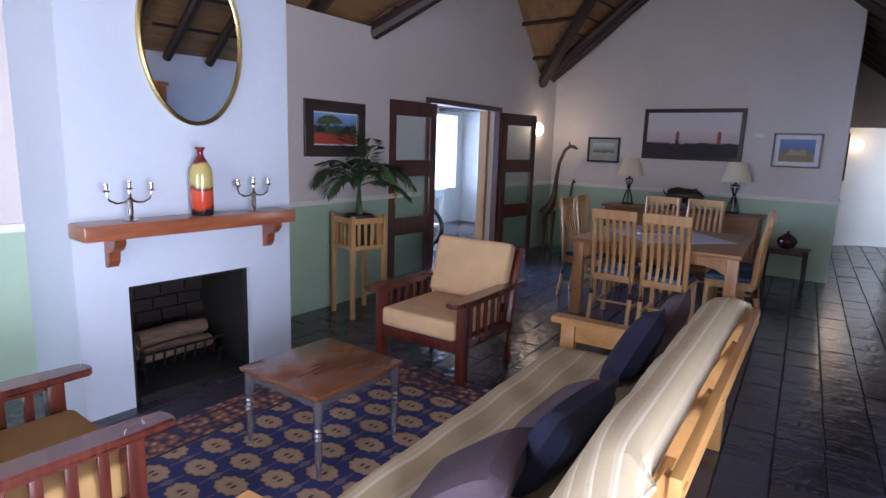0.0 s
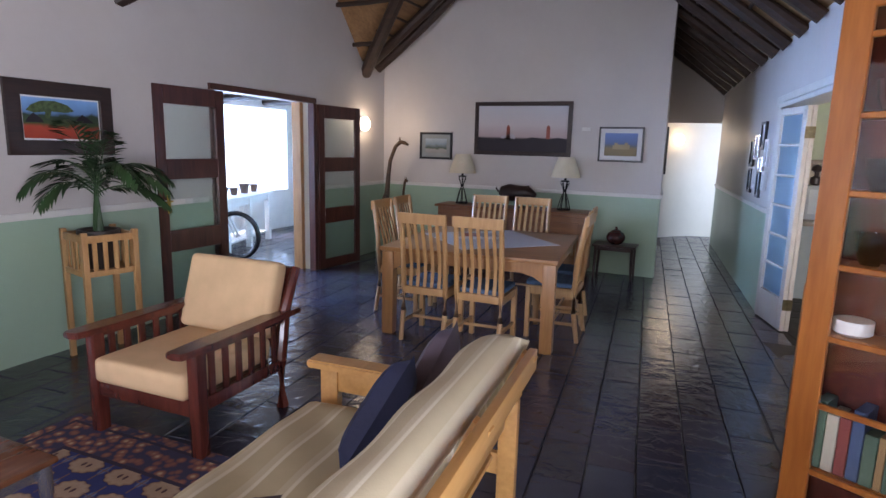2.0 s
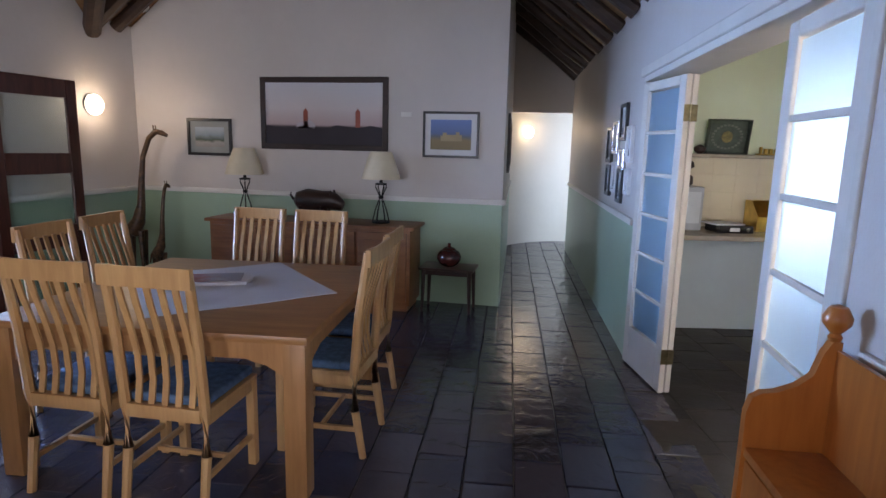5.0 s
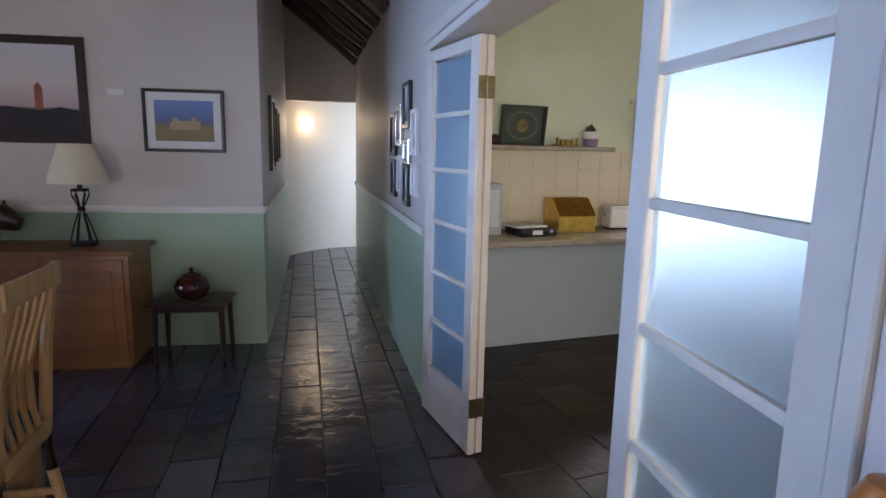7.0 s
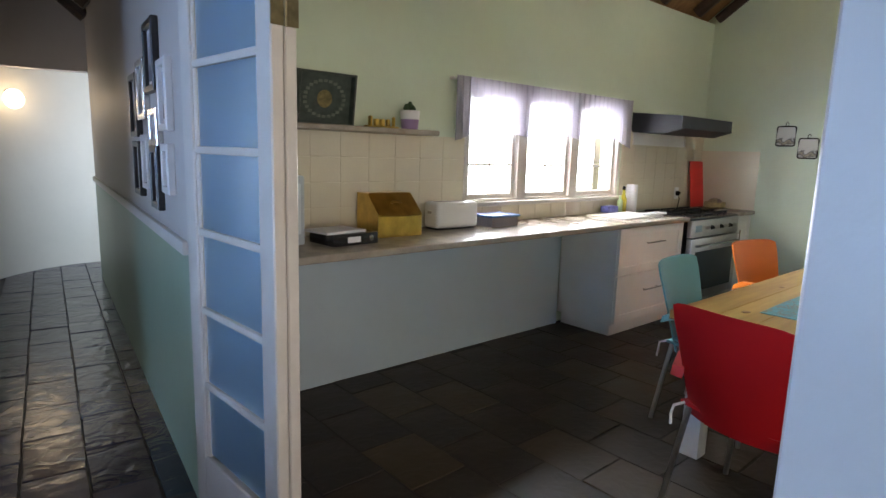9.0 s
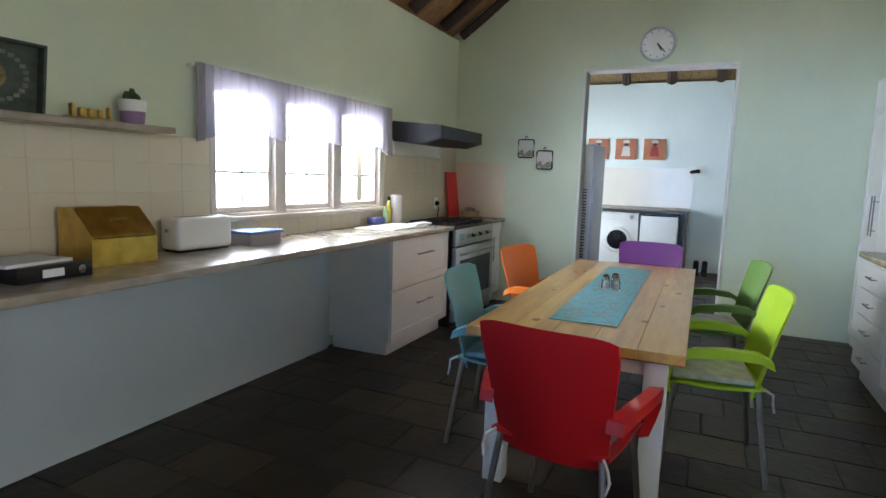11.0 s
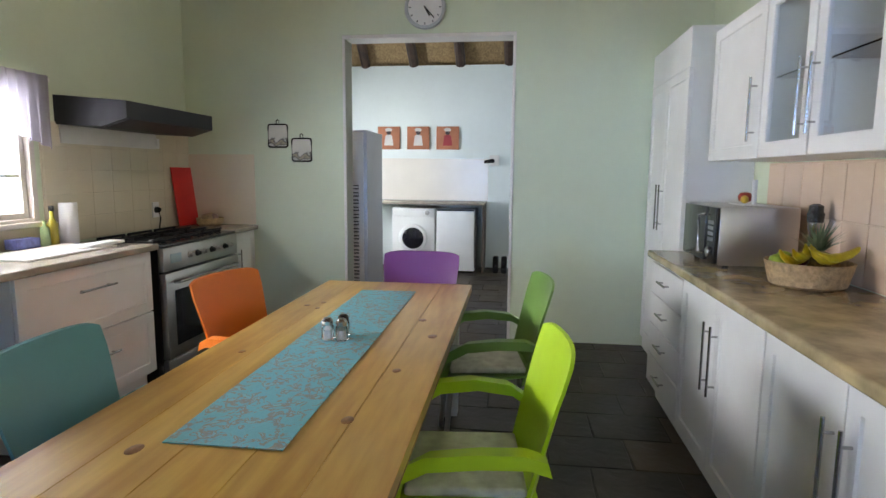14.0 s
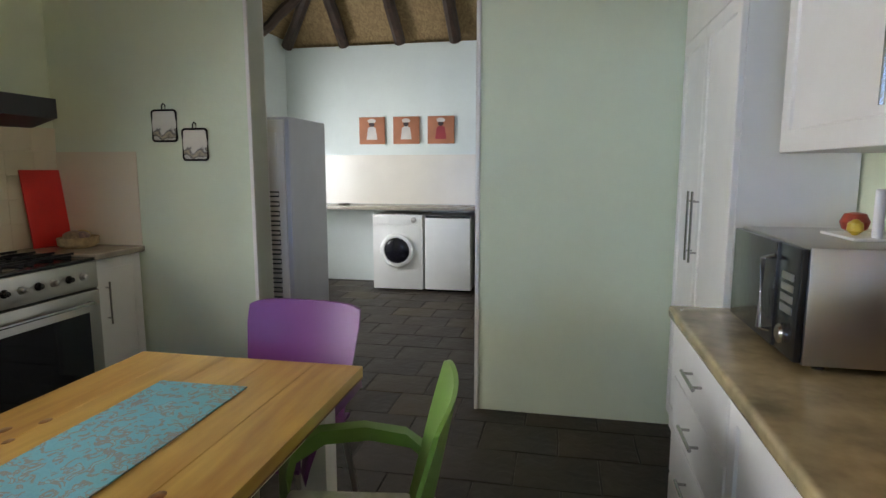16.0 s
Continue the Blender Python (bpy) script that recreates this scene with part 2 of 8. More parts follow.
def striped(name, base, stripe, width, axis):
    m = bpy.data.materials.new(name)
    t, b = nodes_of(m)
    tc = t.nodes.new("ShaderNodeTexCoord")
    sep = t.nodes.new("ShaderNodeSeparateXYZ")
    link(t, tc.outputs["Object"], sep.inputs[0])
    mul = t.nodes.new("ShaderNodeMath")
    mul.operation = "MULTIPLY"
    mul.inputs[1].default_value = 1.0 / width
    link(t, sep.outputs["XYZ".index(axis.upper())], mul.inputs[0])
    fr = t.nodes.new("ShaderNodeMath")
    fr.operation = "FRACT"
    link(t, mul.outputs[0], fr.inputs[0])
    mid = tuple((a * 2 + c) / 3 for a, c in zip(base, stripe))
    c1 = ramp(t, fr.outputs[0], (0.0, base), (0.40, base), (0.44, mid), (0.62, mid), (0.66, stripe), (0.74, stripe), (0.78, base), (1.0, base))
    cloth = noise_of(t, 12, 4)
    d = tuple(c * 0.75 for c in base)
    link(t, mix_colour(t, 0.25, c1, ramp(t, cloth, (0.3, d), (0.7, base))), b.inputs["Base Color"])
    b.inputs["Roughness"].default_value = 0.9
    bump(t, b, noise_of(t, 160, 2), 0.2, 0.004)
    return m


M_SOFACLOTH = striped("striped_sofa_cover", (0.50, 0.41, 0.25), (0.76, 0.70, 0.55), 0.135, "x")
M_SOFABACK = striped("striped_sofa_back", (0.52, 0.43, 0.28), (0.78, 0.72, 0.58), 0.062, "x")
M_CURTAIN = bpy.data.materials.new("net_curtain")
_t, _b = nodes_of(M_CURTAIN)
_b.inputs["Base Color"].default_value = (0.6, 0.57, 0.62, 1)
_b.inputs["Roughness"].default_value = 0.9
_tr = _t.nodes.new("ShaderNodeBsdfTranslucent")
_tr.inputs[0].default_value = (0.42, 0.40, 0.46, 1)
_mx = _t.nodes.new("ShaderNodeMixShader")
_mx.inputs[0].default_value = 0.5
link(_t, _b.outputs[0], _mx.inputs[1])
link(_t, _tr.outputs[0], _mx.inputs[2])
_tp = _t.nodes.new("ShaderNodeBsdfTransparent")
_m2 = _t.nodes.new("ShaderNodeMixShader")
_m2.inputs[0].default_value = 0.30
link(_t, _mx.outputs[0], _m2.inputs[1])
link(_t, _tp.outputs[0], _m2.inputs[2])
link(_t, _m2.outputs[0], _t.nodes["Material Output"].inputs[0])
bump(_t, _b, noise_of(_t, 120, 3), 0.3, 0.004)


def runner_cloth():
    m = bpy.data.materials.new("turquoise_runner")
    t, b = nodes_of(m)
    blot = noise_of(t, 24, 4, distort=1.5)
    c1 = ramp(t, blot, (0.0, (0.10, 0.34, 0.42)), (0.50, (0.13, 0.42, 0.50)), (0.54, (0.20, 0.27, 0.26)), (0.60, (0.25, 0.24, 0.20)), (0.64, (0.16, 0.44, 0.50)))
    link(t, c1, b.inputs["Base Color"])
    b.inputs["Roughness"].default_value = 0.9
    bump(t, b, noise_of(t, 200, 2), 0.2, 0.003)
    return m


M_RUNNER = runner_cloth()


def rug_weave(w, d):
    """Blue ground with rows of beige oval medallions inside a brown patterned border."""
    m = bpy.data.materials.new("medallion_rug")
    t, b = nodes_of(m)
    tc = t.nodes.new("ShaderNodeTexCoord")
    sep = t.nodes.new("ShaderNodeSeparateXYZ")
    link(t, tc.outputs["Object"], sep.inputs[0])

    def op(kind, a, c=None):
        n = t.nodes.new("ShaderNodeMath")
        n.operation = kind
        for s, v in zip(n.inputs, (a, c)):
            if v is None:
                continue
            if isinstance(v, (int, float)):
                s.default_value = v
            else:
                link(t, v, s)
        return n.outputs[0]
    x, y = sep.outputs[0], sep.outputs[1]
    du, dv = 0.25, 0.17
    row = op("FLOOR", op("DIVIDE", y, dv))
    shift = op("MULTIPLY", op("MODULO", op("ABSOLUTE", row), 2.0), 0.5)
    u = op("SUBTRACT", op("FRACT", op("ADD", op("DIVIDE", x, du), shift)), 0.5)
    v = op("SUBTRACT", op("FRACT", op("DIVIDE", y, dv)), 0.5)
    au, av = op("ABSOLUTE", u), op("ABSOLUTE", v)

    def blob(pu, pv, ru, rv):
        return op("ADD", op("POWER", op("DIVIDE", pu, ru), 2.0), op("POWER", op("DIVIDE", pv, rv), 2.0))

    ang = op("ARCTAN2", op("MULTIPLY", v, 0.8), u)
    scallop = op("MULTIPLY", op("COSINE", op("MULTIPLY", ang, 10.0)), 0.09)
    wob = op("ADD", op("ADD", blob(u, v, 0.40, 0.44), scallop), op("MULTIPLY", op("SUBTRACT", noise_of(t, 30, 2), 0.5), 0.3))
    ground = ramp(t, wob, (0.0, (0.42, 0.29, 0.19)), (0.45, (0.47, 0.34, 0.23)), (0.74, (0.36, 0.23, 0.15)), (0.84, (0.13, 0.07, 0.07)), (0.90, (0.025, 0.03, 0.12)), (1.0, (0.03, 0.04, 0.16)))
    eye = op("LESS_THAN", blob(op("SUBTRACT", au, 0.07), v, 0.035, 0.10), 1.0)
    ground = mix_colour(t, eye, ground, (0.10, 0.05, 0.05))
    fleck = op("LESS_THAN", blob(op("SUBTRACT", au, 0.5), v, 0.07, 0.22), 1.0)
    ground = mix_colour(t, fleck, ground, (0.13, 0.17, 0.30))
    seam = op("LESS_THAN", op("MINIMUM", av, op("SUBTRACT", 0.5, au)), 0.018)
    thread = op("MULTIPLY", seam, op("GREATER_THAN", wob, 0.9))
    ground = mix_colour(t, thread, ground, (0.20, 0.11, 0.09))
    edge = op("MINIMUM", op("SUBTRACT", w / 2, op("ABSOLUTE", x)), op("SUBTRACT", d / 2, op("ABSOLUTE", y)))
    vor = t.nodes.new("ShaderNodeTexVoronoi")
    vor.inputs["Scale"].default_value = 19
    link(t, tc.outputs["Object"], vor.inputs["Vector"])
    border = ramp(t, vor.outputs["Distance"], (0.12, (0.60, 0.42, 0.26)), (0.30, (0.34, 0.15, 0.10)), (0.46, (0.25, 0.10, 0.08)), (0.62, (0.05, 0.045, 0.10)))
    fac = op("LESS_THAN", edge, 0.30)
    line = op("MAXIMUM", op("LESS_THAN", op("ABSOLUTE", op("SUBTRACT", edge, 0.29)), 0.012), op("LESS_THAN", op("ABSOLUTE", op("SUBTRACT", edge, 0.07)), 0.010))
    c = mix_colour(t, line, mix_colour(t, fac, ground, border), (0.04, 0.03, 0.06))
    link(t, c, b.inputs["Base Color"])
    b.inputs["Roughness"].default_value = 0.95
    bump(t, b, noise_of(t, 240, 2), 0.4, 0.004)
    return m


# ---- mesh helpers ----
def box(bm, x0, x1, y0, y1, z0, z1, bev=0.0, seg=2, m=None):
    r = bmesh.ops.create_cube(bm, size=1.0)
    vs = r["verts"]
    mat4 = Matrix.Translation(((x0 + x1) / 2, (y0 + y1) / 2, (z0 + z1) / 2)) @ Matrix.Diagonal((abs(x1 - x0), abs(y1 - y0), abs(z1 - z0), 1))
    bmesh.ops.transform(bm, matrix=(m @ mat4) if m else mat4, verts=vs)
    if bev:
        es = list({e for v in vs for e in v.link_edges})
        bmesh.ops.bevel(bm, geom=es, offset=bev, segments=seg, affect="EDGES", profile=0.6)
    return bm


def sweep(bm, pts, radii, n=10, squash=1.0, cap=True):
    """A round bar along points; radii one number or one for each point."""
    pts = [Vector(p) for p in pts]
    if not isinstance(radii, (list, tuple)):
        radii = [radii] * len(pts)
    rings = []
    for i, p in enumerate(pts):
        way = (pts[min(i + 1, len(pts) - 1)] - pts[max(i - 1, 0)]).normalized()
        side = way.cross(Vector((0, 0, 1)))
        if side.length < 1e-3:
            side = way.cross(Vector((0, 1, 0)))
        side.normalize()
        up = side.cross(way)
        rings.append([bm.verts.new(p + radii[i] * (math.cos(a) * side + squash * math.sin(a) * up)) for a in [2 * math.pi * k / n for k in range(n)]])
    for a, c in zip(rings, rings[1:]):
        for k in range(n):
            bm.faces.new((a[k], a[(k + 1) % n], c[(k + 1) % n], c[k]))
    if cap:
        bm.faces.new(rings[0][::-1])
        bm.faces.new(rings[-1])
    return bm


def lathe(bm, prof, n=20, at=(0, 0, 0), sx=1.0, sy=1.0):
    """A turned shape: (radius, height) pairs from the foot up."""
    rings = []
    for r, z in prof:
        rings.append([bm.verts.new((at[0] + sx * r * math.cos(2 * math.pi * k / n), at[1] + sy * r * math.sin(2 * math.pi * k / n), at[2] + z)) for k in range(n)])
    for a, c in zip(rings, rings[1:]):
        for k in range(n):
            bm.faces.new((a[k], a[(k + 1) % n], c[(k + 1) % n], c[k]))
    bm.faces.new(rings[0][::-1])
    bm.faces.new(rings[-1])
    return bm


def slab(bm, outline, a0, a1, axis="z", m=None):
    """A flat outline pushed from a0 to a1 along an axis; outline in the other two axes."""
    def at(p, a):
        q = {"z": (p[0], p[1], a), "y": (p[0], a, p[1]), "x": (a, p[0], p[1])}[axis]
        return (m @ Vector(q)) if m else Vector(q)
    lo = [bm.verts.new(at(p, a0)) for p in outline]
    hi = [bm.verts.new(at(p, a1)) for p in outline]
    n = len(outline)
    bm.faces.new(lo[::-1])
    bm.faces.new(hi)
    for k in range(n):
        bm.faces.new((lo[k], lo[(k + 1) % n], hi[(k + 1) % n], hi[k]))
    return bm


def sheet(bm, nx, ny, fn, thick):
    """A thin body over a grid; fn gives the middle point for u, v in 0..1."""
    def layer(s):
        return [[bm.verts.new(Vector(fn(i / nx, j / ny)) + Vector(s)) for j in range(ny + 1)] for i in range(nx + 1)]
    a, c = layer((0, 0, 0)), layer(thick)
    for i in range(nx):
        for j in range(ny):
            bm.faces.new((a[i][j], a[i][j + 1], a[i + 1][j + 1], a[i + 1][j]))
            bm.faces.new((c[i][j], c[i + 1][j], c[i + 1][j + 1], c[i][j + 1]))
    for i in range(nx):
        bm.faces.new((a[i][0], a[i + 1][0], c[i + 1][0], c[i][0]))
        bm.faces.new((a[i][ny], c[i][ny], c[i + 1][ny], a[i + 1][ny]))
    for j in range(ny):
        bm.faces.new((a[0][j], c[0][j], c[0][j + 1], a[0][j + 1]))
        bm.faces.new((a[nx][j], a[nx][j + 1], c[nx][j + 1], c[nx][j]))
    return bm


def pillow(bm, w, h, d, m=ID, n=10, pinch=0.12):
    """A soft cushion: w by h across, d thick in the middle, pulled-in edges and corners that stick out."""
    grid = {}
    for s in (-1, 1):
        for i in range(n + 1):
            for j in range(n + 1):
                u, v = 2 * i / n - 1, 2 * j / n - 1
                rim = i in (0, n) or j in (0, n)
                if s == 1 and rim:
                    continue
                px = u * w / 2 * (1 - pinch * (1 - v * v) * abs(u))
                py = v * h / 2 * (1 - pinch * (1 - u * u) * abs(v))
                t = 0 if rim else d / 2 * ((1 - u ** 4) * (1 - v ** 4)) ** 0.5
                grid[s, i, j] = bm.verts.new(m @ Vector((px, py, s * t)))
    def g(s, i, j):
        return grid.get((s, i, j)) or grid[-1, i, j]
    for s in (-1, 1):
        for i in range(n):
            for j in range(n):
                q = [g(s, i, j), g(s, i + 1, j), g(s, i + 1, j + 1), g(s, i, j + 1)]
                bm.faces.new(q if s == 1 else q[::-1])
    return bm


def mesh_of(name, bm, material, smooth=True):
    bmesh.ops.recalc_face_normals(bm, faces=bm.faces)
    me = bpy.data.meshes.new(name)
    bm.to_mesh(me)
    bm.free()
    for i, mt in enumerate(material if isinstance(material, (list, tuple)) else [material]):
        me.materials.append(mt)
    if smooth:
        me.polygons.foreach_set("use_smooth", [True] * len(me.polygons))
        me.set_sharp_from_angle(angle=radians(38))
    return me


def part(name, bm, material, parent, label="", m=None):
    ob = new(name, mesh_of(name, bm, material))
    ob.parent = parent
    if m is not None:
        ob.matrix_basis = m
    if label:
        tagged(ob, label)
    return ob


def thing(name, m, label, category, group="", kind=""):
    ob = new(name)
    ob.empty_display_size = 0.1
    ob.matrix_basis = m
    return tagged(ob, label, category, group, kind)


def solo(name, bm, material, m, label, category, group="", kind=""):
    ob = new(name, mesh_of(name, bm, material))
    ob.matrix_basis = m
    return tagged(ob, label, category, group, kind)


def B(*a, **k):
    return box(bmesh.new(), *a, **k)


# ---- the large structure ----
DADO = 1.03


def wall(name, m, a0, a1, t0, t1, z0, z1, material, label, holes=(), lower=None, top=None):
    """A straight wall along local y from a0 to a1, t0..t1 thick in local x, with openings (y0, y1, z0, z1), a dado colour and an outline top."""
    bm = bmesh.new()
    ys = sorted({a0, a1, *[h[0] for h in holes], *[h[1] for h in holes]})
    zs = sorted({z0, z1, *([DADO] if lower else []), *[h[2] for h in holes], *[h[3] for h in holes]})
    def solid(j, k):
        if not (0 <= j < len(ys) - 1 and 0 <= k < len(zs) - 1):
            return False
        cy, cz = (ys[j] + ys[j + 1]) / 2, (zs[k] + zs[k + 1]) / 2
        return not any(h[0] < cy < h[1] and h[2] < cz < h[3] for h in holes)

    corner = {}

    def v(x, y, z):
        if (x, y, z) not in corner:
            corner[x, y, z] = bm.verts.new((x, y, z))
        return corner[x, y, z]

    for j, (ya, yb) in enumerate(zip(ys, ys[1:])):
        for k, (za, zb) in enumerate(zip(zs, zs[1:])):
            if not solid(j, k):
                continue
            for x in (t0, t1):
                bm.faces.new([v(x, ya, za), v(x, yb, za), v(x, yb, zb), v(x, ya, zb)])
            for dj, y in ((-1, ya), (1, yb)):
                if not solid(j + dj, k):
                    bm.faces.new([v(t0, y, za), v(t1, y, za), v(t1, y, zb), v(t0, y, zb)])
            for dk, z in ((-1, za), (1, zb)):
                if not solid(j, k + dk):
                    bm.faces.new([v(t0, ya, z), v(t1, ya, z), v(t1, yb, z), v(t0, yb, z)])
    if top:
        slab(bm, top, t0, t1, "x")
    if lower:
        for f in bm.faces:
            f.material_index = 1 if f.calc_center_median().z < DADO else 0
    ob = new(name, mesh_of(name, bm, [material, lower] if lower else material, False))
    ob.matrix_basis = m
    return tagged(ob, label, "wall", kind="structure")


def z_west(x):
    return 2.78 + 0.76 * (x + 3.66)


def z_east(x, y):
    return 2.66 + 0.80 * (1.46 - 0.0955 * (y - 6.3) - x)


def z_cross(x, y):
    return 2.66 + 1.05 * (1.95 - abs(y - 5.55)) if x < -0.5 else 0


def roof_z(x, y):
    z = min(z_west(x), z_east(x, y))
    if 3.4 < y < 7.7:
        z = max(z, min(z_cross(x, y), z_east(x, y)))
    return z


wall("wall_west", WF, -7.0, 3.75, -0.25, 0, 0, 2.74, M_GREIGE, "grey-beige plastered wall with a pale green dado", [(0.04, 1.78, 0, 2.09)], M_GREEN,
     [(-7.0, 2.74), (-0.84, 2.74), (1.05, 4.74), (2.94, 2.74), (3.75, 2.74)])
nw = bmesh.new()
slab(nw, [(-3.95, 0), (0.295, 0), (0.295, DADO), (-3.95, DADO)], 8.1, 8.26, "y")
slab(nw, [(-3.95, DADO), (0.295, DADO), (0.295, 3.40), (-1.1, 4.72), (-3.95, 2.56)], 8.1, 8.26, "y")
for f in nw.faces:
    f.material_index = 1 if f.calc_center_median().z < DADO - 0.02 else 0
solo("wall_north", nw, [M_GREIGE, M_GREEN], ID, "tall grey-beige gable wall with a pale green dado", "wall", kind="structure")
HF = pose(0.295, 8.26, 0, 0, 0, 4.56)
wall("wall_hall_west", HF, 0, 3.55, -0.16, 0, 0, 3.6, M_GREIGE, "grey-beige hall wall with a green dado", lower=M_GREEN)
wall("wall_east", EF, -8.9, 5.5, 0, 0.105, 0, 2.78, M_GREIGE, "grey-beige wall with a green dado beside the hall",
     [(-8.2, -6.2, 0, 2.1), (-2.07, 0.61, 0, 2.08)], M_GREEN)
wall("wall_kitchen_west", EF, -8.9, 5.5, 0.105, 0.21, 0, 4.7, M_KGREEN, "pale green kitchen wall", [(-8.2, -6.2, 0, 2.1), (-2.07, 0.61, 0, 2.08)])
sw = pose(0, -2.4, 0, 0, 0, 90)
wall("wall_south", sw, -2.6, 4.0, -0.2, 0, 0, 4.8, M_GREIGE, "grey-beige plastered wall with a window", [(-0.1, 1.9, 0.9, 2.1)], M_GREEN)
hd = bmesh.new()
slab(hd, [(-0.5, 2.13), (1.25, 2.13), (1.25, 2.55), (-0.5, 3.9)], 11.8, 11.95, "y")
solo("wall_hall_header", hd, M_GREIGE, ID, "grey plastered wall above the hall opening", "wall", kind="structure")
curve = [(-0.45, 11.3), (-0.18, 11.55), (-0.03, 11.82), (0.14, 12.12), (0.36, 12.38), (0.62, 12.55), (0.93, 12.66), (1.3, 12.72), (1.9, 12.72)]
cw = bmesh.new()
slab(cw, curve + [(1.9, 13.0), (-0.9, 13.0), (-0.9, 11.3)], 0, 3.2, "z")
solo("wall_round_end", cw, wall_paint("paint_round_end", (0.66, 0.62, 0.52)), ID, "cream curved wall at the end of the hall", "wall", kind="structure")

# kitchen and scullery
KW, KC, KS = 7.69, 7.554, 3.39
kn = KF @ pose(0, KW, 0, 0, 0, 90)
wall("wall_kitchen_north", kn, -7.72, -2.12, 0.0, 0.2, 0, 2.86, M_KGREEN, "pale green kitchen wall with a triple window", [(-5.92, -3.97, 1.08, 1.9)])
# the opening here is added out of view to let the fill lamp in
wall("wall_kitchen_south", KF @ pose(0, KS, 0, 0, 0, 90), -7.72, -1.62, -0.2, 0, 0, 2.8, M_KGREEN, "pale green kitchen wall behind the cupboards", [(-2.37, -1.75, 0.9, 2.1)])
wall("wall_kitchen_east", KF @ pose(KC, 0, 0), 3.2, 7.9, 0, 0.17, 0, 2.82, M_KGREEN, "pale green kitchen wall with a wide doorway", [(4.89, 6.26, 0, 2.47)],
     top=[(3.2, 2.82), (5.5, 4.55), (7.9, 2.82)])
SX = 11.3
wall("wall_scullery_east", KF @ pose(SX, 0, 0), 3.4, 8.1, 0, 0.2, 0, 2.93, M_SCULL, "white scullery wall above cream tiles")
wall("wall_scullery_north", KF @ pose(0, 7.88, 0, 0, 0, 90), -11.5, -7.72, 0, 0.2, 0, 4.3, M_SCULL, "white scullery wall with a window", [(-10.35, -8.9, 0.95, 2.05)])
wall("wall_scullery_south", KF @ pose(0, 3.75, 0, 0, 0, 90), -11.5, -7.72, -0.2, 0, 0, 4.3, M_SCULL, "white scullery wall")

# sunroom
wall("wall_sunroom_west", pose(-6.5, 0, 0), 2.8, 9.6, -0.15, 0, 0, 2.4, M_TRIM, "white sunroom wall under wide windows", [(3.2, 6.0, 0.72, 2.2), (6.15, 7.3, 0.72, 2.2), (7.45, 9.2, 0.72, 2.2)])
wall("wall_sunroom_north", pose(0, 9.4, 0, 0, 0, 90), 3.6, 6.6, 0, 0.15, 0, 2.4, M_TRIM, "white sunroom wall")
wall("wall_sunroom_south", pose(0, 2.9, 0, 0, 0, 90), 3.76, 6.6, -0.15, 0, 0, 2.4, M_TRIM, "white sunroom wall")
solo("ceiling_sunroom", B(-6.7, -3.84, 2.7, 9.6, 2.36, 2.46), M_BOARD, ID, "brown boarded sunroom ceiling", "ceiling", kind="structure")
for y in (3.6, 4.6, 5.6, 6.6, 7.6, 8.6):
    solo("roof_beam", sweep(bmesh.new(), [(-6.5, y, 2.3), (-5, y + 0.02, 2.31), (-3.9, y, 2.3)], 0.06), M_POLE, ID, "dark round timber beam under the sunroom ceiling", "beam", "roof poles", "structure")

# ceilings
cl = bmesh.new()
NX, NY = 62, 156


def roof_at(u, v):
    y = -2.6 + 15.6 * v
    x = -3.95 + u * (1.46 - 0.0955 * (y - 6.3) + 0.09 + 3.95)
    return x, y, roof_z(x, y) + 0.03


sheet(cl, NX, NY, roof_at, (0, 0, 0.15))
solo("ceiling", cl, M_BOARD, ID, "steep brown boarded ceiling on dark roof poles", "ceiling", kind="structure")


def zk(y):
    return min(2.88 + 0.74 * (KW - y), 2.82 + 0.74 * (y - KS))


ck = bmesh.new()
sheet(ck, 2, 60, lambda u, v: (1.58 + 0.55 * v * (1 - u) + 6.07 * u, 3.2 + 4.7 * v, zk(3.2 + 4.7 * v) + 0.08), (0, 0, 0.15))
solo("ceiling_kitchen", ck, M_BOARD, KF, "brown boarded kitchen ceiling on dark poles", "ceiling", kind="structure")


def zs(x, y):
    return min(2.98 + 0.8 * (SX - x), 2.98 + 0.8 * (7.88 - y), 5.2)


cs = bmesh.new()
sheet(cs, 40, 44, lambda u, v: (7.66 + 3.8 * u, 3.6 + 4.4 * v, zs(7.66 + 3.8 * u, 3.6 + 4.4 * v) + 0.05), (0, 0, 0.2))
solo("ceiling_scullery", cs, M_THATCH, KF, "golden reed thatch ceiling on dark poles", "ceiling", kind="structure")


def pole(m, pts, r=0.062):
    k = len(pts)
    fine = []
    for i in range(9):
        f = i / 8 * (k - 1)
        j = min(int(f), k - 2)
        p = Vector(pts[j]).lerp(Vector(pts[j + 1]), f - j)
        fine.append(p + Vector((random.uniform(-1, 1), random.uniform(-1, 1), random.uniform(-1, 1))) * 0.008)
    rr = [r * random.uniform(0.9, 1.1) for _ in fine]
    return solo("roof_beam", sweep(bmesh.new(), fine, rr, 9), M_POLE, m, "dark rough timber roof pole", "beam", "roof poles", "structure")


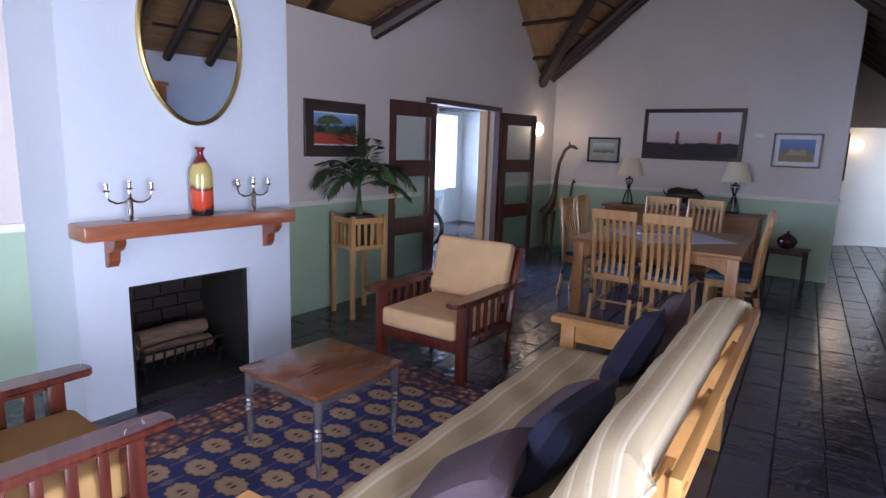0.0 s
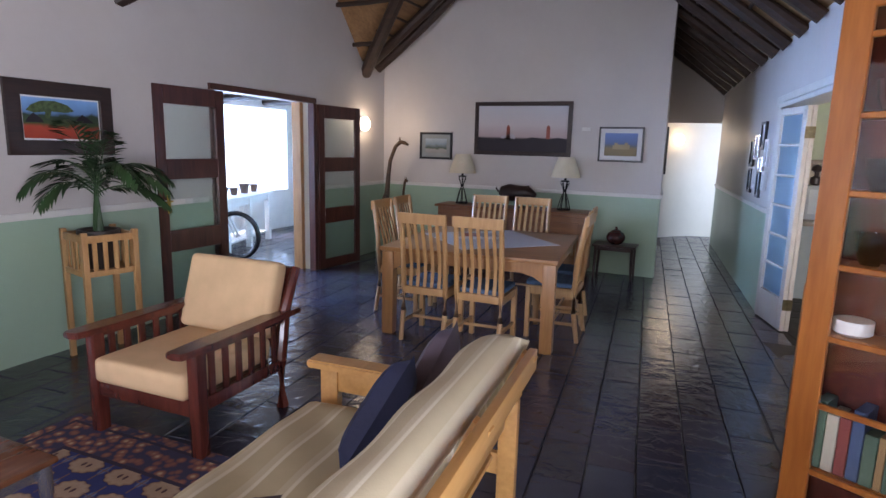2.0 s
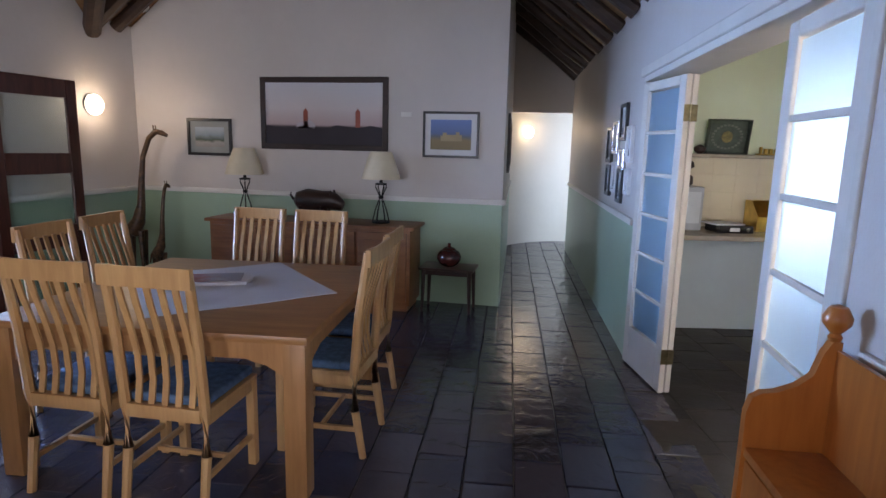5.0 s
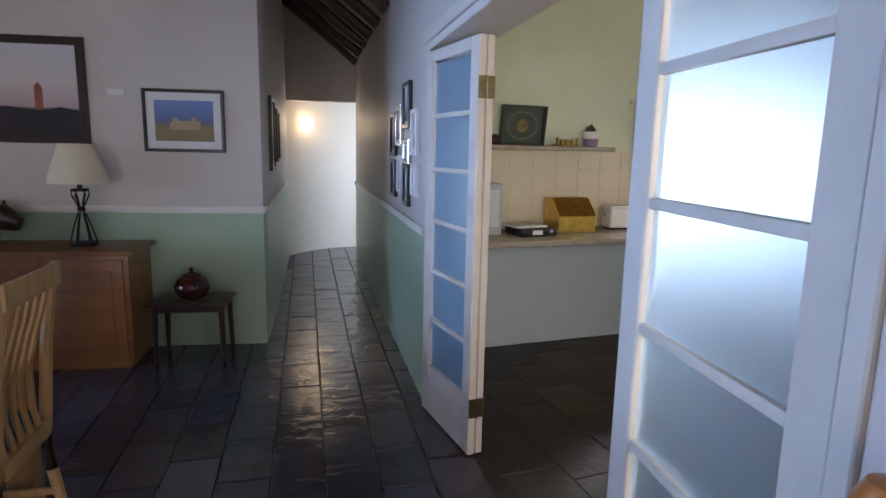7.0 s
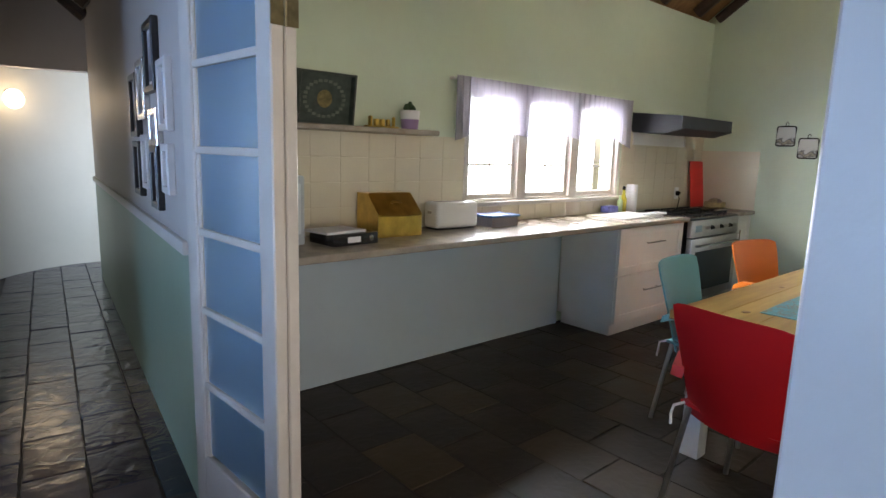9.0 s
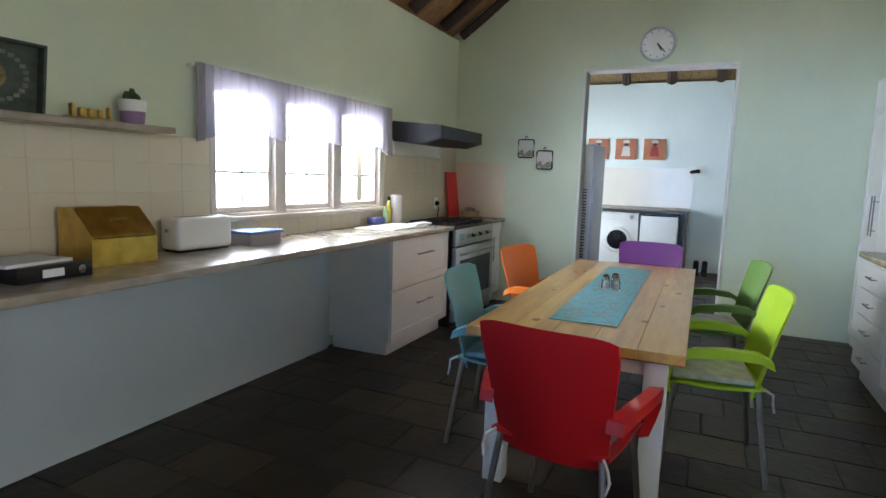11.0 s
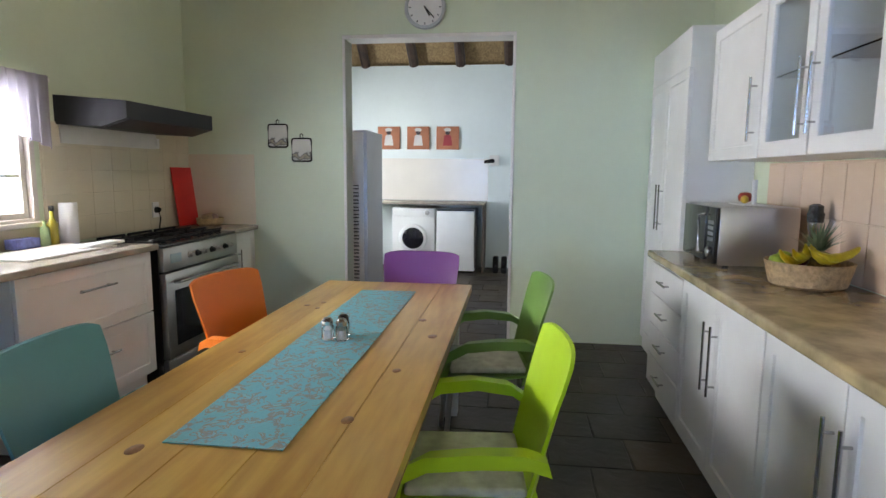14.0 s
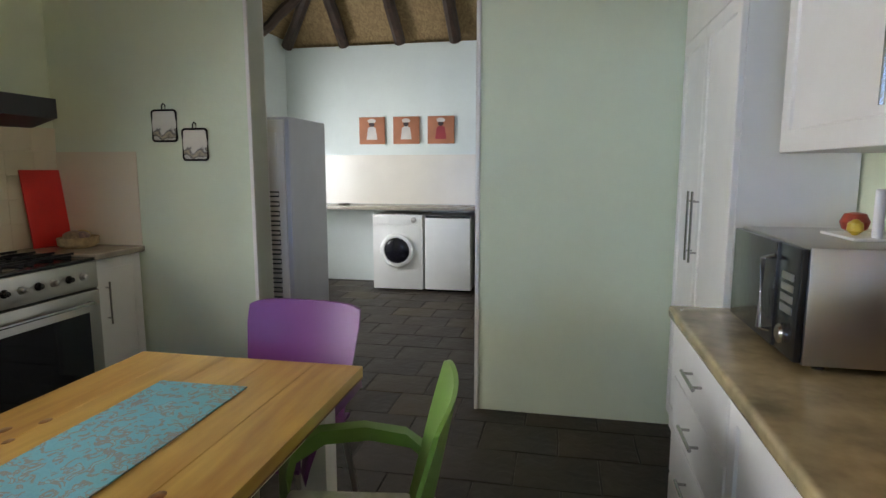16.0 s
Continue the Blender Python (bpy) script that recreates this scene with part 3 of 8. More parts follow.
# poles on the west slope, the valley and the small cross gable
for y in (-1.9, -1.1, -0.3, 0.5, 1.3, 2.1, 2.95):
    pole(ID, [(-3.62, y, z_west(-3.62) - 0.07), (-1.2, y, z_west(-1.2) - 0.07)], 0.075)
pole(ID, [(-3.70, 7.52, 2.58), (-1.5, 5.75, 4.34)], 0.085)
pole(ID, [(-3.64, 3.58, 2.62), (-1.5, 5.35, 4.34)], 0.085)
for y, r in ((7.58, 0.07), (7.84, 0.06)):
    pole(ID, [(-3.68, y, z_west(-3.68) - 0.08), (-1.3, y, z_west(-1.3) - 0.06)], r)
for y in (7.2, 6.8, 4.3, 3.95):
    pole(ID, [(-3.72, y, z_cross(-3.72, y) - 0.06), (-3.6 + (1.95 - abs(y - 5.55)) * 1.3, y, z_cross(-3.72, y) - 0.06)], 0.03)
solo("spot_fitting", lathe(bmesh.new(), [(0.03, 0), (0.055, 0.01), (0.06, 0.05), (0.05, 0.06)], 18), M_WHITE, pose(-3.46, 8.0, 2.885, 0, -40, 0), "small white round light fitting under the roof boards", "light fitting")
# poles on the east slope, down to the hall wall
for i in range(24):
    y = -1.9 + 0.58 * i
    ex = 1.46 - 0.0955 * (y - 6.3)
    if y < 11.75:
        pole(ID, [(ex - 0.02, y, z_east(ex - 0.02, y) - 0.06), (max(-1.0, ex - 2.3), y, z_east(max(-1.0, ex - 2.3), y) - 0.06)], 0.06)
bt = bmesh.new()
for x in (1.05, 0.65, 0.25, -0.15, -0.55):
    sweep(bt, [(x + 0.35, 3.0, z_east(x + 0.35, 3.0) - 0.0), (x - 0.5, 11.8, z_east(x - 0.5, 11.8) - 0.0)], 0.022, 6)
solo("roof_battens", bt, M_POLE, ID, "thin dark battens under the roof boards", "beam", kind="structure")
bt = bmesh.new()
for k in range(9):
    x = -3.5 + 0.22 * k
    sweep(bt, [(x, 8.08, z_west(x)), (x, 7.45 - 0.72 * (x + 3.7), z_west(x))], 0.016, 6)
solo("roof_battens", bt, M_POLE, ID, "thin dark battens beside the roof valley", "beam", kind="structure")
for x in (2.65, 3.4, 4.15, 4.9, 5.65, 6.4, 7.1):
    pole(KF, [(x, KW - 0.02, zk(KW - 0.02) + 0.0), (x, 5.6, zk(5.6) - 0.0)], 0.065)
    pole(KF, [(x, KS + 0.02, zk(KS + 0.02) - 0.0), (x, 5.5, zk(5.5) - 0.0)], 0.065)
pole(KF, [(7.50, KW - 0.05, 2.9), (7.5, 5.6, 4.36)], 0.05)
for y in (4.3, 5.0, 5.68, 6.36, 7.06):
    pole(KF, [(SX - 0.08, y, 2.93), (8.6, y - 0.02, zs(8.6, 5) - 0.02)], 0.07)
pole(KF, [(SX - 0.06, 7.82, 2.95), (9.3, 5.9, 4.55)], 0.07)
for x in (10.6, 9.9, 9.2, 8.5):
    pole(KF, [(x, 7.82, 2.97), (x, 7.0, 3.62)], 0.06)

# plain backdrops outside the windows, their glow added to burn the openings out white
M_BACKGLOW = emit("glowing_backdrop", (0.55, 0.76, 1.0), 1.7)
solo("backdrop", B(-8.3, -8.25, 0.5, 12.0, -0.1, 4.2), M_BACKGLOW, ID, "plain glowing backdrop that whitens the sunroom windows", "backdrop", kind="structure")
solo("backdrop", B(3.2, 8.0, 9.6, 9.65, -0.1, 4.2), M_BACKGLOW, KF, "plain glowing backdrop that whitens the kitchen window", "backdrop", kind="structure")

# ground outside
solo("ground", B(-150, 150, -150, 150, -0.4, -0.12), plain("dry_grass", (0.20, 0.19, 0.10), 0.95, var=0.4, scale=0.4), ID, "dry grass around the house", "ground", kind="structure")
solo("floor_bed", B(1.7, 11.4, 3.25, 7.9, -0.013, -0.0045), plain("kitchen_joint", (0.030, 0.024, 0.021), 0.8, bumps=0.2), KF, "dark mortar bed under the kitchen slate", "floor", kind="structure")
solo("floor_bed", B(-6.7, 12.5, -2.7, 13.0, -0.11, -0.014), M_GROUT, ID, "dark mortar bed under the slate", "floor", kind="structure")

# dado rails, kept 20 mm proud of the walls
rl = bmesh.new()
for a, c in ((-7.0, -0.04), (1.86, 3.63)):
    box(rl, 0.0, 0.022, a, c, DADO - 0.012, DADO + 0.04, 0.006)
solo("dado_rail", rl, M_TRIM, WF, "white timber dado rail on the west wall", "dado rail", kind="structure")
solo("dado_rail", box(bmesh.new(), -3.73, 0.315, 8.078, 8.1, DADO - 0.012, DADO + 0.04, 0.006), M_TRIM, ID, "white timber dado rail on the gable wall", "dado rail", kind="structure")
solo("dado_rail", box(bmesh.new(), 0.0, 0.02, -0.12, 3.5, DADO - 0.012, DADO + 0.04, 0.006), M_TRIM, HF, "white timber dado rail in the hall", "dado rail", kind="structure")
rl = bmesh.new()
box(rl, -0.022, 0.0, 0.68, 5.5, DADO - 0.012, DADO + 0.04, 0.006)
box(rl, -0.022, 0.0, -6.1, -2.2, DADO - 0.012, DADO + 0.04, 0.006)
solo("dado_rail", rl, M_TRIM, EF, "white timber dado rail on the hall wall", "dado rail", kind="structure")

# chimney breast with the fire opening
cb = bmesh.new()
BX0, BX1, BY0, BY1 = -3.6, -2.65, 0.48, 1.90
box(cb, BX0, BX1, BY0, 0.755, 0, 3.8)
box(cb, BX0, BX1, 1.57, BY1, 0, 3.8)
box(cb, BX0, BX1, 0.755, 1.57, 0.745, 3.8)
solo("chimney_breast", cb, M_WHITE_WALL, ID, "white plastered chimney breast with an open fireplace", "chimney breast", kind="structure")
fb = bmesh.new()
box(fb, -3.30, -3.26, 0.755, 1.57, 0, 0.745)
box(fb, -3.26, -2.70, 0.755, 0.79, 0, 0.745)
box(fb, -3.26, -2.70, 1.535, 1.57, 0, 0.745)
box(fb, -3.26, -2.66, 0.79, 1.535, 0.0, 0.05)
box(fb, -3.26, -2.72, 0.79, 1.535, 0.71, 0.745)
solo("firebox_lining", fb, M_SOOT, ID, "soot-black lining of the fireplace", "fireplace", kind="structure")
gr = thing("fire_grate", pose(-2.95, 1.16, 0.05), "black iron fire grate with ash and half-burnt logs", "grate")
g = bmesh.new()
for k in range(9):
    sweep(g, [(-0.16, -0.28 + 0.07 * k, 0.10), (0.13, -0.28 + 0.07 * k, 0.10), (0.15, -0.28 + 0.07 * k, 0.20)], 0.008, 6)
sweep(g, [(0.15, -0.30, 0.20), (0.15, 0.30, 0.20)], 0.01, 6)
for sx in (-0.14, 0.12):
    for sy in (-0.26, 0.26):
        box(g, sx - 0.01, sx + 0.01, sy - 0.01, sy + 0.01, 0, 0.1)
part("bars", g, M_IRON, gr)
M_LOG = wood("burnt_log", (0.03, 0.017, 0.012), (0.24, 0.15, 0.10), 0.9, "y", 4)
for dx, dz, r in ((-0.06, 0.17, 0.06), (0.06, 0.165, 0.05), (0.0, 0.26, 0.055)):
    part("log", sweep(bmesh.new(), [(dx, -0.24, dz), (dx + 0.01, 0.0, dz + 0.01), (dx, 0.22, dz)], [r, r * 1.05, r * 0.9], 10), M_LOG, gr, "half-burnt log")
hb = wood("fireback_brick", (0.006, 0.004, 0.004), (0.024, 0.014, 0.010), 0.9, "y", 2)
fr = thing("fireback", pose(-3.25, 1.16, 0.05), "sooty brick back of the fireplace", "fireback", kind="structure")
for j in range(7):
    for i in range(4):
        part("brick", B(0.0, 0.03, -0.36 + 0.18 * i + (0.06 if j % 2 else 0) + 0.005, min(0.37, -0.36 + 0.18 * i + (0.06 if j % 2 else 0) + 0.172), 0.09 * j + 0.004, 0.09 * j + 0.082), hb, fr)


def frame_ring(bm, y0, y1, z0, z1, w, x0, x1, bev=0.004):
    """One closed frame round an opening, w wide, with eased edges."""
    def ring(x, d):
        return [bm.verts.new(p) for p in ((x, y0 + d, z0 + d), (x, y1 - d, z0 + d), (x, y1 - d, z1 - d), (x, y0 + d, z1 - d))]

    rings = [ring(x0 + bev, 0), ring(x0, bev), ring(x0, w - bev), ring(x0 + bev, w), ring(x1 - bev, w), ring(x1, w - bev), ring(x1, bev), ring(x1 - bev, 0)]
    for p, q in zip(rings, rings[1:] + rings[:1]):
        for n in range(4):
            bm.faces.new([p[n], p[(n + 1) % 4], q[(n + 1) % 4], q[n]])
    return bm


# dark double doors to the sunroom: frame and two folding leaves standing open against the wall
dd = thing("door_1", WF @ pose(0, 0.04, 0), "dark wooden double doors with frosted panes, folded open", "door", kind="structure")
f = bmesh.new()
box(f, -0.06, 0.03, -0.005, 0.055, 0, 2.08, 0.004, 1)
box(f, -0.06, 0.03, 1.685, 1.745, 0, 2.08, 0.004, 1)
box(f, -0.06, 0.03, -0.005, 1.745, 2.08, 2.14, 0.004, 1)
part("door_frame", f, M_DOORWOOD, dd)
f = bmesh.new()
box(f, -0.16, -0.062, 0.0, 0.012, 0, 2.09)
box(f, -0.16, -0.062, 1.728, 1.739, 0, 2.09)
part("reveal_lining", f, wall_paint("paint_cream_reveal", (0.62, 0.57, 0.46)), dd, "cream plastered reveal")
f = bmesh.new()
box(f, -0.29, -0.162, -0.01, 0.055, 0, 2.10, 0.004, 1)
box(f, -0.29, -0.162, 1.67, 1.75, 0, 2.10, 0.004, 1)
part("outer_frame", f, M_TABLELEG, dd, "brown timber outer door frame")


def dark_leaf(parent, m, w):
    lf = bmesh.new()
    t0, t1, h = -0.02, 0.02, 2.07
    box(lf, t0, t1, 0, 0.10, 0.01, h, 0.004, 1)
    box(lf, t0, t1, w - 0.10, w, 0.01, h, 0.004, 1)
    zz = [(0.01, 0.13), (0.595, 0.79), (1.25, 1.43), (1.91, h)]
    for a, c in zz:
        box(lf, t0, t1, 0.10, w - 0.10, a, c, 0.004, 1)
    leaf = part("door_leaf", lf, M_DOORWOOD, parent, "", m)
    for (a, c), (d, e) in zip(zz, zz[1:]):
        p = part("pane", B(-0.004, 0.004, 0.102, w - 0.102, c + 0.002, d - 0.002), M_GREENGLASS, leaf, "frosted glass pane")
        p.visible_shadow = False
    return leaf


l1 = dark_leaf(dd, pose(0.06, 0.115, 0.0, 0, 0, 180 - 5), 0.765)
l2 = dark_leaf(dd, pose(0.05, 1.735, 0.0, 0, 0, -9), 0.79)
hdl = bmesh.new()
box(hdl, 0.02, 0.026, 0.03, 0.065, 0.95, 1.12, 0.002, 1)
sweep(hdl, [(0.026, 0.047, 1.06), (0.07, 0.047, 1.06), (0.075, 0.06, 1.06), (0.075, 0.15, 1.055)], 0.008, 8)
part("door_handle", hdl, M_BRASS, l1, "brass lever handle", pose(0, 0.62, 0, 0, 0, 0) @ Matrix.Diagonal((-1, 1, 1, 1)))

# white glazed folding doors between living room and kitchen
kd = thing("door_2", EF, "white folding doors with frosted glass panes, half open", "door", kind="structure")
f = bmesh.new()
box(f, -0.008, 0.216, 0.575, 0.613, 0, 2.08, 0.004, 1)
box(f, -0.012, 0.222, -2.08, -2.042, 0, 2.08, 0.004, 1)
box(f, -0.012, 0.222, -2.08, 0.613, 2.045, 2.10, 0.004, 1)
box(f, -0.03, 0.0, -2.16, 0.66, 2.085, 2.15, 0.006, 1)
part("door_frame", f, M_DOORWHITE, kd)


def white_leaf(parent, m, w, name="door_leaf"):
    lf = bmesh.new()
    t0, t1, h = -0.02, 0.02, 2.03
    s = 0.085
    box(lf, t0, t1, 0, s, 0.012, h, 0.005, 1)
    box(lf, t0, t1, w - s, w, 0.012, h, 0.005, 1)
    box(lf, t0, t1, s, w - s, 0.012, 0.30, 0.005, 1)
    box(lf, t0, t1, s, w - s, 1.97, h, 0.005, 1)
    step = (1.97 - 0.30) / 6
    for k in range(1, 6):
        z = 0.30 + step * k
        box(lf, t0 + 0.004, t1 - 0.004, s, w - s, z - 0.013, z + 0.013, 0.006, 2)
    leaf = part(name, lf, M_DOORWHITE, parent, "", m)
    for k in range(6):
        z = 0.30 + step * k
        p = part("pane", B(-0.003, 0.003, s - 0.004, w - s + 0.004, z + 0.010, z + step - 0.010), M_FROST, leaf, "frosted glass pane")
        p.visible_shadow = False
    return leaf


FAR_FOOT = pose(-0.005, 0.57, 0, 0, 0, 180 + 10.5)
far = white_leaf(kd, FAR_FOOT, 0.62)
near = white_leaf(kd, pose(0.02, -2.037, 0, 0, 0, -4.5), 0.62)
# the second leaf of the folding pair, turned back behind the first
fold = white_leaf(kd, FAR_FOOT @ pose(-0.045, 0.615, 0, 0, 0, 184), 0.60)
for z in (0.26, 1.80):
    h = bmesh.new()
    box(h, -0.064, 0.02, 0.6205, 0.6245, z - 0.05, z + 0.05, 0.001, 1)
    sweep(h, [(-0.0225, 0.6265, z - 0.052), (-0.0225, 0.6265, z + 0.052)], 0.0055, 8)
    part("hinge", h, M_AGEDBRASS, far, "brass butt hinge")

# doorway trim and kitchen window
op = bmesh.new()
box(op, -0.012, 0.185, 4.865, 4.89, 0, 2.47, 0.004, 1)
box(op, -0.012, 0.185, 6.26, 6.285, 0, 2.47, 0.004, 1)
box(op, -0.012, 0.185, 4.865, 6.285, 2.47, 2.50, 0.004, 1)
solo("doorway_trim", op, M_TRIM, KF @ pose(KC, 0, 0), "white trim round the scullery doorway", "trim", kind="structure")
win = thing("window_1", KF @ pose(0, KW, 0), "white triple casement window with glazing bars", "window", kind="structure")
f = bmesh.new()
for a, c in ((3.97, 4.01), (4.53, 4.64), (5.19, 5.30), (5.88, 5.92)):
    box(f, a, c, -0.012, 0.10, 1.08, 1.90, 0.004, 1)
box(f, 4.01, 5.88, -0.01, 0.10, 1.08, 1.10, 0.003, 1)
box(f, 4.01, 5.88, -0.01, 0.10, 1.86, 1.90, 0.003, 1)
part("window_frame", f, M_DOORWHITE, win)
part("window_sill", box(bmesh.new(), 3.93, 5.97, -0.05, 0.0, 1.05, 1.08, 0.006), M_DOORWHITE, win)
for a, c in ((4.012, 4.528), (4.642, 5.188), (5.302, 5.878)):
    s = bmesh.new()
    box(s, a, a + 0.035, 0.02, 0.06, 1.102, 1.858, 0.003, 1)
    box(s, c - 0.035, c, 0.02, 0.06, 1.102, 1.858, 0.003, 1)
    box(s, a + 0.035, c - 0.035, 0.02, 0.06, 1.102, 1.135, 0.003, 1)
    box(s, a + 0.035, c - 0.035, 0.02, 0.06, 1.825, 1.858, 0.003, 1)
    box(s, a + 0.035, c - 0.035, 0.03, 0.05, 1.342, 1.358, 0.002, 1)
    box(s, (a + c) / 2 - 0.007, (a + c) / 2 + 0.007, 0.03, 0.05, 1.135, 1.56, 0.002, 1)
    sash = part("sash", s, M_DOORWHITE, win)
    g = part("pane", B(a + 0.03, c - 0.03, 0.039, 0.043, 1.13, 1.83), M_PANE, sash)
    g.visible_shadow = False


# ---- living and dining room ----
def oval(n, ry, rz, x=0.0):
    return [(ry * math.cos(2 * math.pi * k / n), rz * math.sin(2 * math.pi * k / n)) for k in range(n)]


mt = thing("mantel_shelf", pose(-2.65, 1.13, 1.06), "red-brown wooden mantel shelf on carved brackets", "mantel shelf")
part("board", box(bmesh.new(), 0.0, 0.21, -0.665, 0.665, 0.0, 0.085, 0.012), M_REDWOOD, mt)
for y in (-0.46, 0.57):
    part("bracket", slab(bmesh.new(), [(0, 0), (0.13, 0), (0.14, -0.03), (0.11, -0.07), (0.06, -0.09), (0.05, -0.15), (0.02, -0.18), (0, -0.18)], y - 0.03, y + 0.03, "y"), M_REDWOOD, mt)

mi = thing("oval_mirror", pose(-2.65, 1.21, 2.19), "oval mirror in a thin gilt frame on the chimney", "mirror")
n = 48
ring = bmesh.new()
rings = []
for dr, dx in ((0.0, 0.0), (0.0, 0.022), (0.012, 0.03), (0.024, 0.026), (0.026, 0.012)):
    rings.append([ring.verts.new((dx, (0.33 - dr) * math.cos(2 * math.pi * k / n), (0.51 - dr) * math.sin(2 * math.pi * k / n))) for k in range(n)])
for a, c in zip(rings, rings[1:]):
    for k in range(n):
        ring.faces.new((a[k], a[(k + 1) % n], c[(k + 1) % n], c[k]))
part("mirror_frame", ring, M_GILT, mi)
part("mirror_glass", slab(bmesh.new(), [(y * 0.93, z * 0.955) for y, z in oval(n, 0.33, 0.51)], 0.002, 0.014, "x"), M_MIRROR, mi, "silvered mirror glass")


def candelabra(m):
    c = thing("candelabra", m, "silver three-armed candelabra on the mantel shelf", "candelabra", "candelabras on the mantel")
    part("stem", lathe(bmesh.new(), [(0.04, 0), (0.042, 0.006), (0.02, 0.014), (0.012, 0.03), (0.017, 0.05), (0.016, 0.11), (0.02, 0.12), (0.009, 0.135), (0.009, 0.17)], 16), M_SILVER, c)
    for s in (-1, 1):
        part("arm", sweep(bmesh.new(), [(0, s * 0.005, 0.125), (0, s * 0.03, 0.105), (0, s * 0.07, 0.10), (0, s * 0.11, 0.12), (0, s * 0.12, 0.15), (0, s * 0.12, 0.165)], 0.006, 8), M_SILVER, c)
    for y, z in ((-0.12, 0.16), (0, 0.17), (0.12, 0.16)):
        part("candle_cup", lathe(bmesh.new(), [(0.006, 0), (0.022, 0.008), (0.024, 0.012), (0.012, 0.016), (0.013, 0.04), (0.018, 0.045), (0.018, 0.048)], 14, (0, y, z)), M_SILVER, c)
    return c


ca = candelabra(pose(-2.54, 0.745, 1.145))
copy_thing(ca, pose(-2.54, 1.53, 1.145, 0, 0, 4))


def banded_glaze():
    m = bpy.data.materials.new("banded_glaze")
    t, b = nodes_of(m)
    tc = t.nodes.new("ShaderNodeTexCoord")
    sep = t.nodes.new("ShaderNodeSeparateXYZ")
    link(t, tc.outputs["Object"], sep.inputs[0])
    mr = t.nodes.new("ShaderNodeMapRange")
    mr.inputs[2].default_value = 0.42
    link(t, sep.outputs[2], mr.inputs[0])
    ad = t.nodes.new("ShaderNodeMath")
    ad.operation = "MULTIPLY_ADD"
    ad.inputs[1].default_value = 0.22
    link(t, noise_of(t, 14, 2), ad.inputs[0])
    link(t, mr.outputs[0], ad.inputs[2])
    c = ramp(t, ad.outputs[0], (0.0, (0.02, 0.01, 0.012)), (0.20, (0.02, 0.01, 0.012)), (0.24, (0.45, 0.05, 0.02)), (0.46, (0.55, 0.07, 0.03)), (0.5, (0.05, 0.02, 0.02)), (0.56, (0.42, 0.36, 0.12)), (0.82, (0.45, 0.36, 0.13)), (0.86, (0.14, 0.02, 0.02)))
    link(t, c, b.inputs["Base Color"])
    b.inputs["Roughness"].default_value = 0.12
    return m


solo("glazed_bottle", lathe(bmesh.new(), [(0.0, 0), (0.062, 0), (0.066, 0.01), (0.067, 0.24), (0.06, 0.285), (0.035, 0.33), (0.018, 0.36), (0.017, 0.385), (0.03, 0.405), (0.03, 0.41)], 24), banded_glaze(), pose(-2.55, 1.175, 1.145), "tall glazed bottle in red, yellow and black bands", "bottle")


# framed pictures, hanging with their backs on local x = 0
def flat_colours(name, *stops, axis="z", lo=-0.3, hi=0.3, wob=0.05, scale=6):
    m = bpy.data.materials.new(name)
    t, b = nodes_of(m)
    tc = t.nodes.new("ShaderNodeTexCoord")
    sep = t.nodes.new("ShaderNodeSeparateXYZ")
    link(t, tc.outputs["Object"], sep.inputs[0])
    mr = t.nodes.new("ShaderNodeMapRange")
    mr.inputs[1].default_value, mr.inputs[2].default_value = lo, hi
    link(t, sep.outputs["xyz".index(axis)], mr.inputs[0])
    ad = t.nodes.new("ShaderNodeMath")
    ad.operation = "MULTIPLY_ADD"
    ad.inputs[1].default_value = wob
    link(t, noise_of(t, scale, 5), ad.inputs[0])
    link(t, mr.outputs[0], ad.inputs[2])
    link(t, ramp(t, ad.outputs[0], *stops), b.inputs["Base Color"])
    b.inputs["Roughness"].default_value = 0.5
    return m


def picture(m, w, h, fw, frame_mat, mats, label, group="", mount=None, mw=0.0, shapes=(), depth=0.03, name="framed_picture"):
    p = thing(name, m, label, "picture", group)
    part("picture_frame", frame_ring(bmesh.new(), -w / 2, w / 2, -h / 2, h / 2, fw, 0.0, depth), frame_mat, p)
    if mount:
        part("mount", B(0.004, 0.012, -w / 2 + fw, w / 2 - fw, -h / 2 + fw, h / 2 - fw), mount, p)
    cw, ch = w / 2 - fw - mw, h / 2 - fw - mw
    cv = part("canvas", B(0.006, 0.015, -cw, cw, -ch, ch), mats, p)
    for nm, outline, mt_ in shapes:
        part(nm, slab(bmesh.new(), outline, 0.015, 0.0175, "x"), mt_, cv)
    return p


M_FRAMEDARK = wood("dark_picture_frame", (0.012, 0.006, 0.005), (0.05, 0.022, 0.016), 0.35, "y", 3)
M_FRAMEBLACK = plain("black_picture_frame", (0.01, 0.01, 0.011), 0.3)
M_MOUNT = plain("white_mount", (0.75, 0.75, 0.75), 0.8, var=0.03)
M_PAINTDARK = plain("painted_dark_land", (0.02, 0.014, 0.022), 0.6)
M_PAINTTREE = plain("painted_foliage", (0.07, 0.11, 0.04), 0.6, var=0.6, scale=40)
flowers = flat_colours("red_field_painting", (0.0, (0.30, 0.03, 0.02)), (0.42, (0.45, 0.06, 0.03)), (0.5, (0.05, 0.09, 0.03)), (0.68, (0.03, 0.06, 0.04)), (0.74, (0.12, 0.25, 0.5)), (1.0, (0.2, 0.42, 0.75)), lo=-0.18, hi=0.18, wob=0.22, scale=9)
